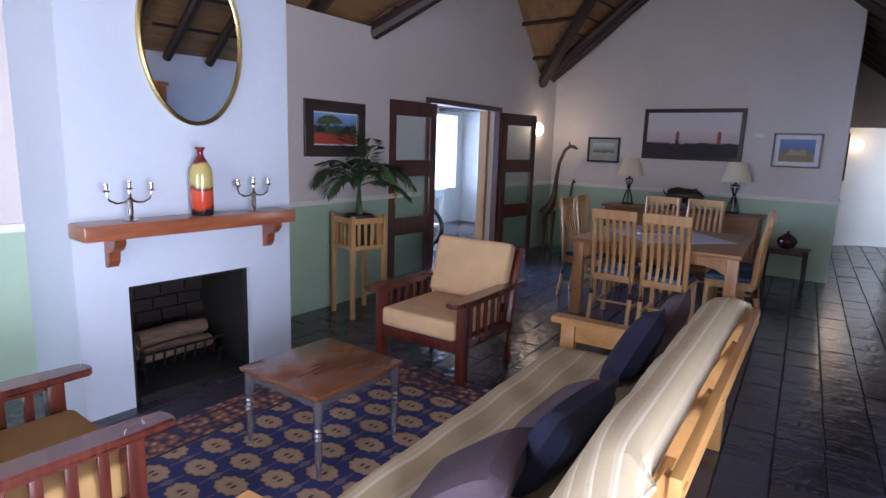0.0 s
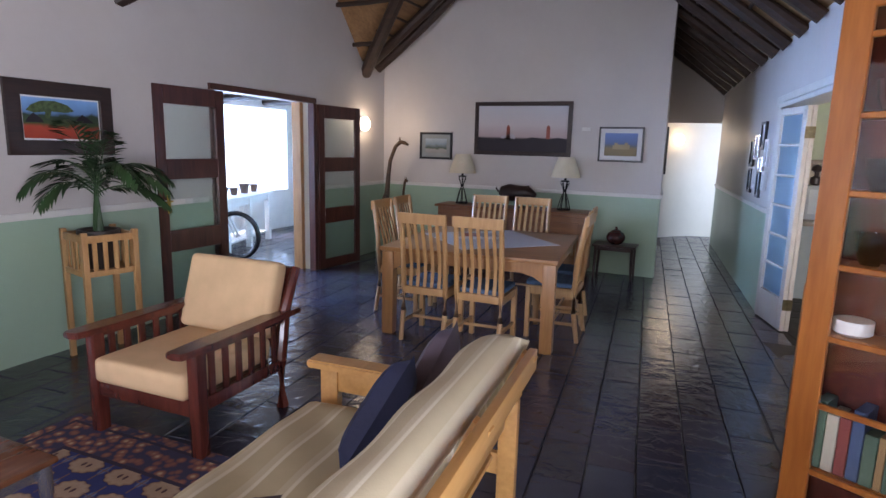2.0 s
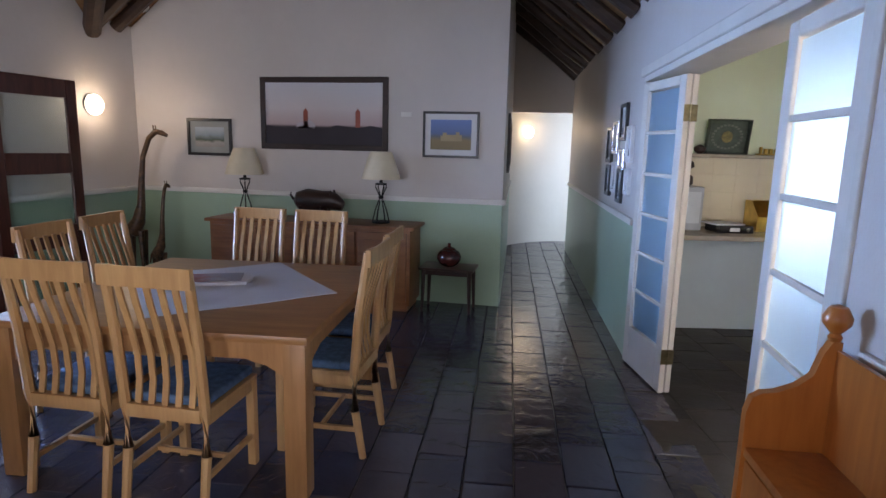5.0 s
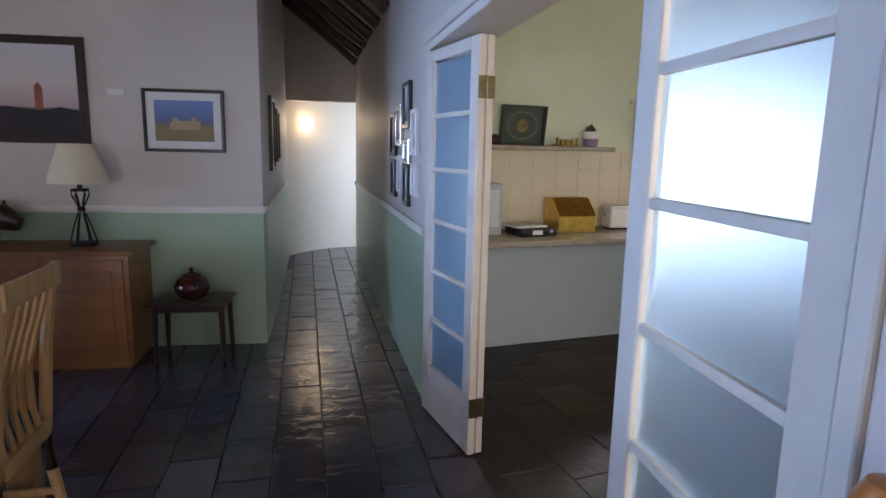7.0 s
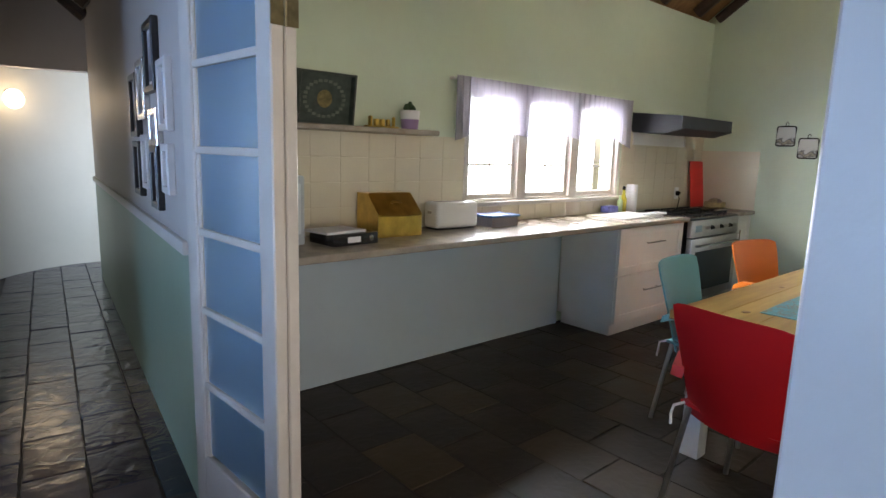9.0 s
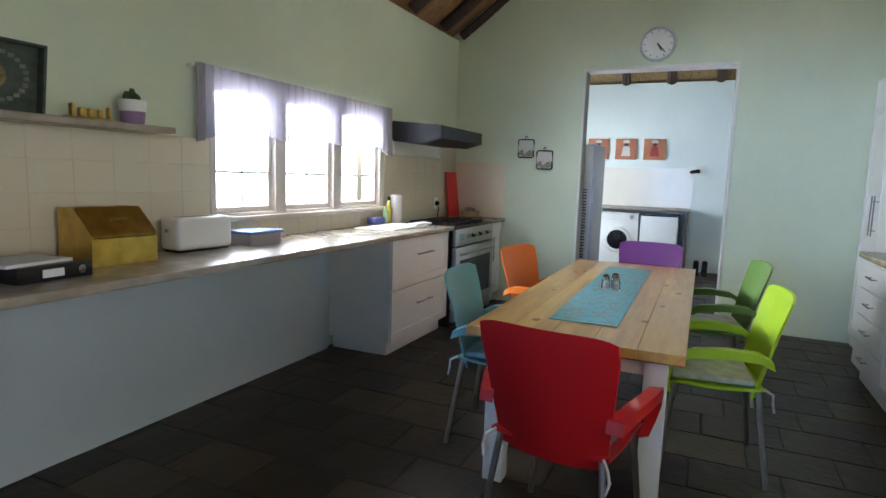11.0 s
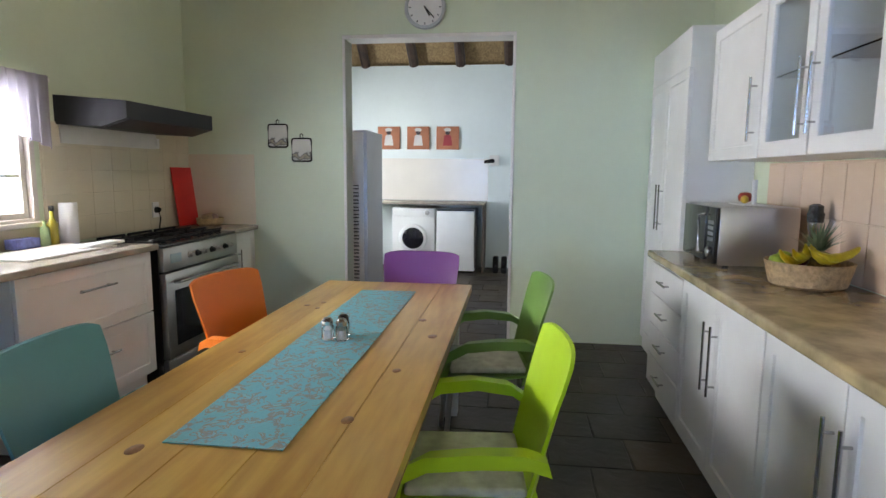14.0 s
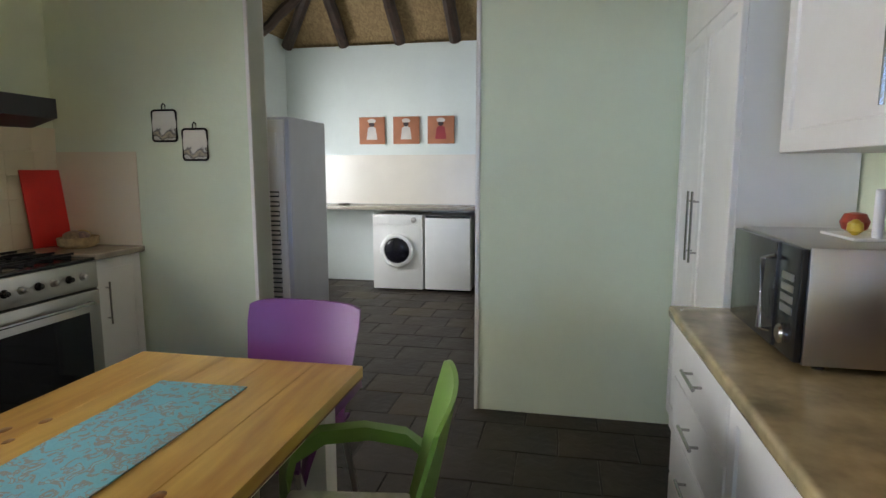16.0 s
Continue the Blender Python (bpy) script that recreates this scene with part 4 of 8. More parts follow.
picture(WF @ pose(0.0, -1.41, 1.725), 0.795, 0.515, 0.105, M_FRAMEDARK, flowers, "painting of huts in a red field, broad dark frame", mount=M_MOUNT, mw=0.012,
        shapes=[("painted_tree", [(-0.26, 0.05), (-0.22, 0.09), (-0.15, 0.12), (-0.05, 0.125), (0.04, 0.10), (0.09, 0.06), (0.02, 0.045), (-0.08, 0.05), (-0.10, 0.0), (-0.13, 0.0), (-0.125, 0.045), (-0.2, 0.035)], M_PAINTTREE),
                ("painted_hut", [(-0.27, -0.03), (-0.25, 0.0), (-0.21, 0.035), (-0.16, 0.0), (-0.14, -0.03)], M_PAINTDARK),
                ("painted_hut", [(0.08, -0.02), (0.11, 0.01), (0.15, 0.04), (0.20, 0.01), (0.24, -0.02)], M_PAINTDARK)])
dusk = flat_colours("dusk_painting", (0.0, (0.02, 0.014, 0.02)), (0.30, (0.03, 0.02, 0.026)), (0.34, (0.50, 0.38, 0.38)), (0.6, (0.62, 0.56, 0.56)), (1.0, (0.58, 0.58, 0.62)), lo=-0.31, hi=0.31, wob=0.03, scale=3)
M_TOWER = plain("painted_tower", (0.35, 0.09, 0.06), 0.6)
M_PAINTWHITE = plain("painted_white_house", (0.5, 0.46, 0.5), 0.6)
TA, TB = -0.19, 0.37  # the two painted towers, along the canvas
hill = [(-0.62, -0.30), (0.62, -0.30), (0.62, -0.13), (0.5, -0.11), (0.38, -0.14), (0.15, -0.11), (0.0, -0.15), (-0.2, -0.12), (-0.4, -0.15), (-0.62, -0.12)]
picture(pose(-1.55, 8.1, 1.865, 0, 0, -90), 1.37, 0.72, 0.055, M_FRAMEDARK, dusk, "wide dusk painting of two towers in a dark frame",
        shapes=[("painted_land", hill, M_PAINTDARK), ("painted_tower", [(TA - 0.025, -0.13), (TA + 0.025, -0.13), (TA + 0.025, 0.02), (TA, 0.055), (TA - 0.025, 0.02)], M_TOWER), ("painted_tower", [(TB - 0.025, -0.13), (TB + 0.025, -0.13), (TB + 0.025, 0.02), (TB, 0.055), (TB - 0.025, 0.02)], M_TOWER), ("painted_house", [(TA - 0.1, -0.15), (TA + 0.1, -0.15), (TA + 0.1, -0.10), (TA + 0.04, -0.06), (TA - 0.1, -0.10)], M_PAINTWHITE)])
tree_p = flat_colours("small_landscape", (0.0, (0.22, 0.20, 0.18)), (0.4, (0.35, 0.33, 0.30)), (0.5, (0.06, 0.09, 0.06)), (0.75, (0.25, 0.32, 0.36)), (1.0, (0.4, 0.45, 0.5)), lo=-0.13, hi=0.13, wob=0.25, scale=12)
picture(pose(-2.84, 8.1, 1.61, 0, 0, -90), 0.52, 0.385, 0.03, M_FRAMEBLACK, tree_p, "small landscape print in a black frame with a grey mount", mount=plain("grey_mount", (0.30, 0.32, 0.30), 0.8), mw=0.06)
castle = flat_colours("castle_photo", (0.0, (0.20, 0.15, 0.07)), (0.38, (0.26, 0.19, 0.09)), (0.5, (0.13, 0.14, 0.16)), (0.62, (0.10, 0.16, 0.34)), (1.0, (0.14, 0.24, 0.52)), lo=-0.15, hi=0.15, wob=0.12, scale=9)
M_CASTLE = plain("photo_castle", (0.42, 0.32, 0.18), 0.6)
picture(pose(-0.23, 8.1, 1.682, 0, 0, -90), 0.555, 0.44, 0.022, M_FRAMEBLACK, castle, "photograph of a sandstone castle in a black frame", mount=M_MOUNT, mw=0.055,
        shapes=[("castle", [(-0.10, -0.06), (0.11, -0.06), (0.11, 0.0), (0.085, 0.0), (0.085, 0.025), (0.05, 0.025), (0.05, 0.0), (-0.04, 0.0), (-0.04, 0.02), (-0.08, 0.02), (-0.08, -0.01), (-0.10, -0.01)], M_CASTLE)])
# small wall switch plate between the pictures
solo("wall_plate", box(bmesh.new(), 0, 0.012, -0.055, 0.055, -0.022, 0.022, 0.003), M_TRIM, pose(-0.68, 8.1, 1.87, 0, 0, -90), "small white plastic wall plate", "wall plate")
# family photo cluster in the hall
greyp = flat_colours("grey_photo", (0.0, (0.05, 0.05, 0.055)), (0.45, (0.16, 0.16, 0.17)), (0.6, (0.42, 0.42, 0.44)), (1.0, (0.55, 0.56, 0.6)), lo=-0.1, hi=0.1, wob=0.5, scale=16)
M_FRAMEWHITE = plain("white_picture_frame", (0.72, 0.72, 0.72), 0.35)
M_FRAMESILVER = plain("silver_picture_frame", (0.55, 0.55, 0.56), 0.2, 0.8)
ER = EF @ pose(0, 0, 0, 0, 0, 180)
for y, z, w, h, fm, lb in ((0.95, 1.62, 0.20, 0.28, M_FRAMEWHITE, "white"), (0.95, 1.33, 0.16, 0.20, M_FRAMEWHITE, "white"), (1.25, 1.80, 0.26, 0.30, M_FRAMEBLACK, "black"), (1.22, 1.50, 0.22, 0.16, M_FRAMESILVER, "silver"),
                           (1.25, 1.28, 0.20, 0.28, M_FRAMEBLACK, "black"), (1.55, 1.68, 0.24, 0.28, M_FRAMESILVER, "silver"), (1.52, 1.34, 0.2, 0.26, M_FRAMEWHITE, "white"), (1.85, 1.62, 0.26, 0.32, M_FRAMEBLACK, "black"), (1.82, 1.30, 0.22, 0.28, M_FRAMEBLACK, "black")):
    picture(EF @ pose(0, y, z, 0, 0, 180), w, h, 0.03, fm, greyp, "grey family photograph in a %s frame in the hall" % lb, "hall photographs", mount=M_MOUNT, mw=0.02, name="photo_frame")
picture(HF @ pose(0, 0.62, 1.62), 0.42, 0.62, 0.03, M_FRAMEBLACK, greyp, "tall print in a black frame at the hall corner", mount=M_MOUNT, mw=0.05)
picture(HF @ pose(0, 1.35, 1.62), 0.36, 0.5, 0.03, M_FRAMEBLACK, greyp, "small print in a black frame on the hall wall", mount=M_MOUNT, mw=0.05)


def wall_lamp(m, label):
    p = thing("wall_lamp", m, label, "wall lamp", "round wall lamps")
    part("base", lathe(bmesh.new(), [(0.09, 0), (0.10, 0.004), (0.10, 0.02), (0.085, 0.024)], 24), M_TRIM, p, "", pose(0, 0, 0, 0, 90, 0))
    part("globe", lathe(bmesh.new(), [(0.095, 0.024), (0.10, 0.035), (0.095, 0.06), (0.07, 0.085), (0.035, 0.10), (0.01, 0.104)], 24), M_BULB, p, "glowing frosted glass", pose(0, 0, 0, 0, 90, 0))
    return p


wall_lamp(WF @ pose(0, 2.95, 1.89), "round glowing wall lamp beside the dark doors")
glow_lamp("light_wall_lamp", (-3.53, 7.45, 1.89), 2.2, (1.0, 0.85, 0.6), 0.08)
wall_lamp(pose(0.22, 12.22, 1.84, 0, 0, -48), "round glowing wall lamp on the curved wall")
glow_lamp("light_hall_lamp", (0.36, 12.1, 1.85), 1.5, (1.0, 0.78, 0.45), 0.08)

# ---- dining table and chairs ----
TM = pose(-0.955, 5.30, 0, 0, 0, 6.0)
dt = thing("dining_table", TM, "square oak dining table with thick legs and a shaped apron", "table")
part("tabletop", box(bmesh.new(), -0.745, 0.745, -0.745, 0.745, 0.725, 0.762, 0.008), M_TABLEOAK, dt)
ap = [(-0.64, 0.72), (0.64, 0.72), (0.64, 0.56), (0.60, 0.585), (0.55, 0.615), (0.50, 0.625), (0.46, 0.64), (-0.46, 0.64), (-0.50, 0.625), (-0.55, 0.615), (-0.60, 0.585), (-0.64, 0.56)]
for k in range(4):
    part("apron", slab(bmesh.new(), ap, -0.71, -0.685, "y"), M_TABLELEG, dt, "", pose(0, 0, 0, 0, 0, 90 * k))
for sx in (-1, 1):
    for sy in (-1, 1):
        part("leg", box(bmesh.new(), sx * 0.68 - 0.05, sx * 0.68 + 0.05, sy * 0.68 - 0.05, sy * 0.68 + 0.05, 0, 0.722, 0.008), M_TABLELEG, dt)
cl = bmesh.new()
sheet(cl, 12, 12, lambda u, v: (-0.47 + 0.94 * u, -0.47 + 0.94 * v, 0.764 + 0.0015 * math.sin(9 * u + 5 * v)), (0, 0, 0.003))
solo("table_cloth", cl, M_LINEN, TM @ pose(0, 0.05, 0, 0, 0, 40), "white square cloth laid across the dining table", "tablecloth")
tr = thing("serving_tray", TM @ pose(-0.12, 0.12, 0.768, 0, 0, 20), "shallow white serving plate with coloured printing", "tray")
part("plate", slab(bmesh.new(), [(-0.20, -0.13), (0.20, -0.13), (0.23, 0.0), (0.20, 0.13), (-0.20, 0.13), (-0.23, 0.0)], 0.0, 0.018, "z"), M_LINEN, tr)
part("print", B(-0.17, 0.17, -0.10, 0.10, 0.0182, 0.0215), flat_colours("tray_print", (0.0, (0.25, 0.2, 0.1)), (0.4, (0.1, 0.12, 0.05)), (0.6, (0.35, 0.08, 0.07)), (1.0, (0.3, 0.3, 0.35)), axis="x", lo=-0.2, hi=0.2, wob=0.8, scale=16), tr)


def dining_chair(m):
    """Front of the seat towards local +y, back at y = 0."""
    c = thing("dining_chair", m, "light oak dining chair with curved slats and a blue seat", "chair", "chairs round the dining table")
    for s in (-1, 1):
        x = s * 0.185
        part("back_leg", sweep(bmesh.new(), [(x, -0.01, 0.0), (x, 0.03, 0.25), (x, 0.035, 0.45), (x, 0.01, 0.75), (x, -0.035, 1.06)], [0.019, 0.022, 0.024, 0.022, 0.020], 8), M_OAK, c)
        part("front_leg", box(bmesh.new(), x - 0.02, x + 0.02, 0.40, 0.44, 0, 0.44, 0.004), M_OAK, c)
        part("side_rail", box(bmesh.new(), x - 0.012, x + 0.012, 0.04, 0.41, 0.385, 0.44, 0.004), M_OAK, c)
        part("side_stretcher", box(bmesh.new(), x - 0.01, x + 0.01, 0.02, 0.41, 0.14, 0.165, 0.003), M_OAK, c)
    part("cross_stretcher", box(bmesh.new(), -0.18, 0.18, 0.20, 0.22, 0.142, 0.163, 0.003), M_OAK, c)
    part("front_rail", box(bmesh.new(), -0.17, 0.17, 0.41, 0.435, 0.385, 0.44, 0.004), M_OAK, c)
    part("back_rail", box(bmesh.new(), -0.17, 0.17, 0.015, 0.045, 0.40, 0.46, 0.005), M_OAK, c)
    part("top_rail", slab(bmesh.new(), [(-0.205, -0.055), (0.205, -0.055), (0.205, -0.03), (0.1, -0.045), (-0.1, -0.045), (-0.205, -0.03)], 0.99, 1.075, "z"), M_OAK, c)
    for k in range(5):
        x = -0.126 + 0.063 * k
        pts = [(x, 0.03, 0.455), (x, 0.05, 0.56), (x, 0.045, 0.68), (x, 0.015, 0.80), (x, -0.02, 0.91), (x, -0.042, 1.0)]
        sl = bmesh.new()
        sheet(sl, 5, 1, lambda u, v, pts=pts: (pts[round(u * 5)][0] - 0.014 + 0.028 * v, pts[round(u * 5)][1], pts[round(u * 5)][2]), (0, 0.010, 0))
        part("slat", sl, M_OAK, c)
    part("seat", box(bmesh.new(), -0.20, 0.20, 0.03, 0.455, 0.44, 0.456, 0.005), M_OAK, c)
    st = bmesh.new()
    box(st, -0.185, 0.185, 0.05, 0.445, 0.457, 0.50, 0.018, 3)
    part("seat_pad", st, M_BLUECLOTH, c, "blue patterned seat cushion")
    return c


dc = dining_chair(pose(-1.185, 4.44, 0, 0, 0, 3))
for x, y, r in ((-0.715, 4.455, 2), (-1.37, 6.44, 183), (-0.885, 6.46, 181), (-0.06, 5.24, 93), (-0.13, 5.74, 95), (-2.02, 5.26, -86), (-2.07, 5.76, -84)):
    copy_thing(dc, pose(x, y, 0, 0, 0, r))

# ---- sideboard and what stands on it ----
sb = thing("sideboard", pose(-1.52, 7.58, 0, 0, 0, 1.5), "long red-brown wooden sideboard against the gable wall", "sideboard")
part("body", box(bmesh.new(), -1.02, 1.02, 0.02, 0.46, 0.06, 0.79, 0.004), M_SIDEBOARD, sb)
part("plinth", box(bmesh.new(), -0.99, 0.99, 0.05, 0.45, 0, 0.06), M_SIDEBOARD, sb)
part("top", box(bmesh.new(), -1.06, 1.06, -0.015, 0.475, 0.79, 0.822, 0.008), M_SIDEBOARD, sb)
for k in range(4):
    a = -1.0 + 0.5 * k
    d = part("door", box(bmesh.new(), a + 0.012, a + 0.488, 0.0, 0.019, 0.10, 0.76, 0.005), M_SIDEBOARD, sb)
    part("panel", box(bmesh.new(), a + 0.08, a + 0.42, -0.006, 0.0, 0.17, 0.69, 0.004), M_SIDEBOARD, d)
    part("knob", lathe(bmesh.new(), [(0.006, 0), (0.013, 0.012), (0.009, 0.022)], 12), M_SIDEBOARD, d, "", pose(a + (0.45 if k % 2 == 0 else 0.05), -0.0, 0.47, 90, 0, 0))


def table_lamp(m):
    p = thing("table_lamp", m, "iron table lamp with a pleated cream shade", "lamp", "lamps on the sideboard")
    part("base", lathe(bmesh.new(), [(0.085, 0), (0.09, 0.008), (0.085, 0.02), (0.04, 0.024)], 20), M_IRON, p)
    w = bmesh.new()
    for k in range(6):
        a = 2 * math.pi * k / 6
        sweep(w, [(r * math.cos(a), r * math.sin(a), z) for r, z in ((0.08, 0.015), (0.055, 0.12), (0.025, 0.21), (0.012, 0.25), (0.03, 0.30), (0.052, 0.345), (0.05, 0.37))], 0.006, 6)
    part("stand", w, M_IRON, p)
    part("collar", lathe(bmesh.new(), [(0.02, 0.235), (0.026, 0.25), (0.02, 0.265)], 16), M_IRON, p)
    part("socket", lathe(bmesh.new(), [(0.055, 0.37), (0.055, 0.385), (0.016, 0.39), (0.016, 0.45), (0.0, 0.46)], 16), M_IRON, p)
    sh = bmesh.new()
    n = 64
    rings = []
    for r, z in ((0.185, 0.425), (0.165, 0.50), (0.13, 0.60), (0.098, 0.685), (0.095, 0.685), (0.125, 0.60), (0.16, 0.50), (0.18, 0.43)):
        rings.append([sh.verts.new(((r + (0.004 if k % 2 else 0)) * math.cos(2 * math.pi * k / n), (r + (0.004 if k % 2 else 0)) * math.sin(2 * math.pi * k / n), z)) for k in range(n)])
    for a, c in zip(rings, rings[1:] + rings[:1]):
        for k in range(n):
            sh.faces.new((a[k], a[(k + 1) % n], c[(k + 1) % n], c[k]))
    part("shade", sh, M_SHADE, p, "pleated cream fabric shade")
    return p


tl = table_lamp(pose(-2.30, 7.84, 0.822))
copy_thing(tl, pose(-0.855, 7.84, 0.822, 0, 0, 20))

# carved animals, each one plain mesh
M_EBONY = wood("carved_dark_wood", (0.012, 0.007, 0.006), (0.045, 0.02, 0.015), 0.35, "x", 4)
hp = bmesh.new()
sweep(hp, [(-0.23, 0, 0.13), (-0.20, 0, 0.15), (-0.10, 0, 0.16), (0.04, 0, 0.155), (0.12, 0, 0.165), (0.17, 0, 0.155), (0.22, 0, 0.135), (0.255, 0, 0.12)], [0.03, 0.075, 0.095, 0.085, 0.075, 0.07, 0.055, 0.04], 14, 1.0)
for x in (-0.15, 0.07):
    for y in (-0.045, 0.045):
        sweep(hp, [(x, y, 0.12), (x + 0.01, y, 0.05), (x + 0.005, y, 0.0)], [0.042, 0.03, 0.034], 10)
for y in (-0.05, 0.05):
    sweep(hp, [(0.15, y, 0.21), (0.145, y * 1.2, 0.245)], [0.016, 0.008], 8)
sweep(hp, [(-0.25, 0, 0.16), (-0.285, 0, 0.2), (-0.275, 0, 0.22)], [0.012, 0.01, 0.006], 8)
solo("carved_rhino", hp, M_EBONY, pose(-1.49, 7.8, 0.822, 0, 0, 4) @ Matrix.Diagonal((1.0, 1.0, 1.22, 1.0)), "dark carved wooden rhino on the sideboard", "figurine")

M_GIRAFFE = plain("patterned_giraffe_wood", (0.10, 0.05, 0.022), 0.4, var=0.8, scale=26, fine=80)


def giraffe(m, h, lean, label):
    g = bmesh.new()
    k = h / 1.7
    sweep(g, [(0.28 * k * lean, 0, 1.63 * k), (0.22 * k * lean, 0, 1.66 * k), (0.16 * k * lean, 0, 1.67 * k), (0.08 * k * lean, 0, 1.60 * k), (0.0, 0, 1.40 * k), (-0.03 * k, 0, 1.15 * k), (-0.05 * k, 0, 0.90 * k), (-0.09 * k, 0, 0.72 * k), (-0.16 * k, 0, 0.62 * k), (-0.24 * k, 0, 0.60 * k)],
          [0.018 * k, 0.028 * k, 0.032 * k, 0.026 * k, 0.027 * k, 0.032 * k, 0.042 * k, 0.07 * k, 0.085 * k, 0.05 * k], 10)
    for x in (-0.05, -0.19):
        for y in (-0.035, 0.035):
            sweep(g, [(x * k, y * k, 0.62 * k), (x * k, y * k, 0.3 * k), (x * k, y * k, 0.0)], [0.035 * k, 0.018 * k, 0.018 * k], 8)
    for y in (-0.018, 0.018):
        sweep(g, [(0.15 * k * lean, y * k, 1.68 * k), (0.145 * k * lean, y * k * 1.3, 1.735 * k)], [0.008 * k, 0.006 * k], 6)
    sweep(g, [(-0.27 * k, 0, 0.62 * k), (-0.30 * k, 0, 0.5 * k)], [0.01, 0.006], 6)
    return solo("carved_giraffe", g, M_GIRAFFE, m, label, "figurine")


giraffe(pose(-3.44, 7.80, 0, 0, 0, 8), 1.68, 1.0, "tall carved wooden giraffe in the dining corner")
giraffe(pose(-3.17, 7.72, 0, 0, 0, 80), 1.13, 0.5, "smaller dark red carved wooden giraffe")

stl = thing("side_table", pose(-0.17, 7.86, 0), "small dark wooden side table against the green dado", "side table")
part("top", box(bmesh.new(), -0.265, 0.265, -0.17, 0.17, 0.41, 0.435, 0.008), M_STOOLWOOD, stl)
part("apron", box(bmesh.new(), -0.22, 0.22, -0.13, 0.13, 0.36, 0.41, 0.004), M_STOOLWOOD, stl)
for x in (-0.22, 0.22):
    for y in (-0.13, 0.13):
        part("leg", sweep(bmesh.new(), [(x, y, 0.41), (x * 1.02, y * 1.02, 0.2), (x * 1.05, y * 1.05, 0.0)], [0.022, 0.018, 0.014], 8), M_STOOLWOOD, stl)
pt = thing("lidded_pot", pose(-0.17, 7.85, 0.435), "round dark red glazed pot with a lid", "pot")
M_POT = plain("oxblood_glaze", (0.07, 0.015, 0.012), 0.15, var=0.7, scale=16)
part("body", lathe(bmesh.new(), [(0.05, 0), (0.085, 0.02), (0.115, 0.065), (0.118, 0.10), (0.095, 0.145), (0.06, 0.165)], 24), M_POT, pt)
part("lid", lathe(bmesh.new(), [(0.062, 0.164), (0.055, 0.178), (0.02, 0.19), (0.012, 0.20), (0.018, 0.215), (0.008, 0.225)], 20), M_POT, pt)

# ---- plant stand with a palm ----
ps = thing("plant_stand", pose(-3.12, 3.06, 0, 0, 0, -12), "slatted light wooden plant stand on tall legs", "plant stand")
for x in (-0.17, 0.17):
    for y in (-0.17, 0.17):
        part("leg", box(bmesh.new(), x - 0.019, x + 0.019, y - 0.019, y + 0.019, 0, 0.955, 0.004), M_OAK, ps)
for k in range(4):
    r = pose(0, 0, 0, 0, 0, 90 * k)
    part("rail", box(bmesh.new(), -0.15, 0.15, -0.182, -0.158, 0.88, 0.93, 0.003), M_OAK, ps, "", r)
    part("rail", box(bmesh.new(), -0.15, 0.15, -0.182, -0.158, 0.64, 0.68, 0.003), M_OAK, ps, "", r)
    for j in range(4):
        x = -0.105 + 0.07 * j
        part("slat", box(bmesh.new(), x - 0.015, x + 0.015, -0.175, -0.163, 0.68, 0.88, 0.002), M_OAK, ps, "", r)
part("shelf", B(-0.16, 0.16, -0.16, 0.16, 0.655, 0.67), M_OAK, ps)
pp = thing("potted_palm", pose(-3.12, 3.06, 0.67), "small potted palm with arching dark green fronds", "plant")
part("pot", lathe(bmesh.new(), [(0.09, 0), (0.13, 0.24), (0.14, 0.25), (0.14, 0.28), (0.12, 0.28), (0.115, 0.26)], 20), plain("dark_pot", (0.03, 0.02, 0.016), 0.5), pp)
part("soil", lathe(bmesh.new(), [(0.114, 0.25), (0.114, 0.262), (0.02, 0.268)], 18), M_SOIL, pp)
rng = random.Random(4)
for k in range(15):
    a = 2.4 * k + rng.uniform(-0.25, 0.25)
    up = k % 5 == 0
    L = rng.uniform(0.22, 0.3) if up else rng.uniform(0.40, 0.54)
    crown_z = 0.50 + 0.012 * k
    rise = 0.42 if up else rng.uniform(0.10, 0.22)
    fr_ = bmesh.new()
    base = Vector((0.03 * math.cos(a * 3), 0.03 * math.sin(a * 3), 0.26))
    rib = [base, base.lerp(Vector((0, 0, crown_z)), 0.5)]
    for i in range(9):
        q = i / 8
        z = crown_z + rise * math.sin(q * (1.5 if up else 2.0)) - (0.0 if up else 0.20 * q * q)
        rib.append(Vector((L * q * math.cos(a), L * q * math.sin(a), z)))
    sweep(fr_, rib, [0.007 - 0.0005 * i for i in range(11)], 5)
    side = Vector((-math.sin(a), math.cos(a), 0))
    for i in range(17):
        f = 3.2 + 6.75 * i / 16
        j = min(int(f), 9)
        p = rib[j].lerp(rib[j + 1], f - j)
        tang = (rib[j + 1] - rib[j]).normalized()
        ln = 0.165 * math.sin(math.pi * (0.22 + 0.70 * i / 16)) + 0.02
        for sg in (-1, 1):
            d = (side * sg * 0.75 + tang * 0.8 + Vector((0, 0, -0.18 + rng.uniform(-0.15, 0.1)))).normalized()
            w = Vector((0, 0, 1)).cross(d).normalized() * 0.013
            tip = p + d * ln + Vector((0, 0, -0.035))
            m1, m2 = p + d * ln * 0.35, p + d * ln * 0.72 + Vector((0, 0, -0.012))
            v = [fr_.verts.new(q) for q in (p, m1 + w, m2 + w * 0.7, tip, m2 - w * 0.7, m1 - w)]
            fr_.faces.new(v)
    part("frond", fr_, M_LEAF, pp)


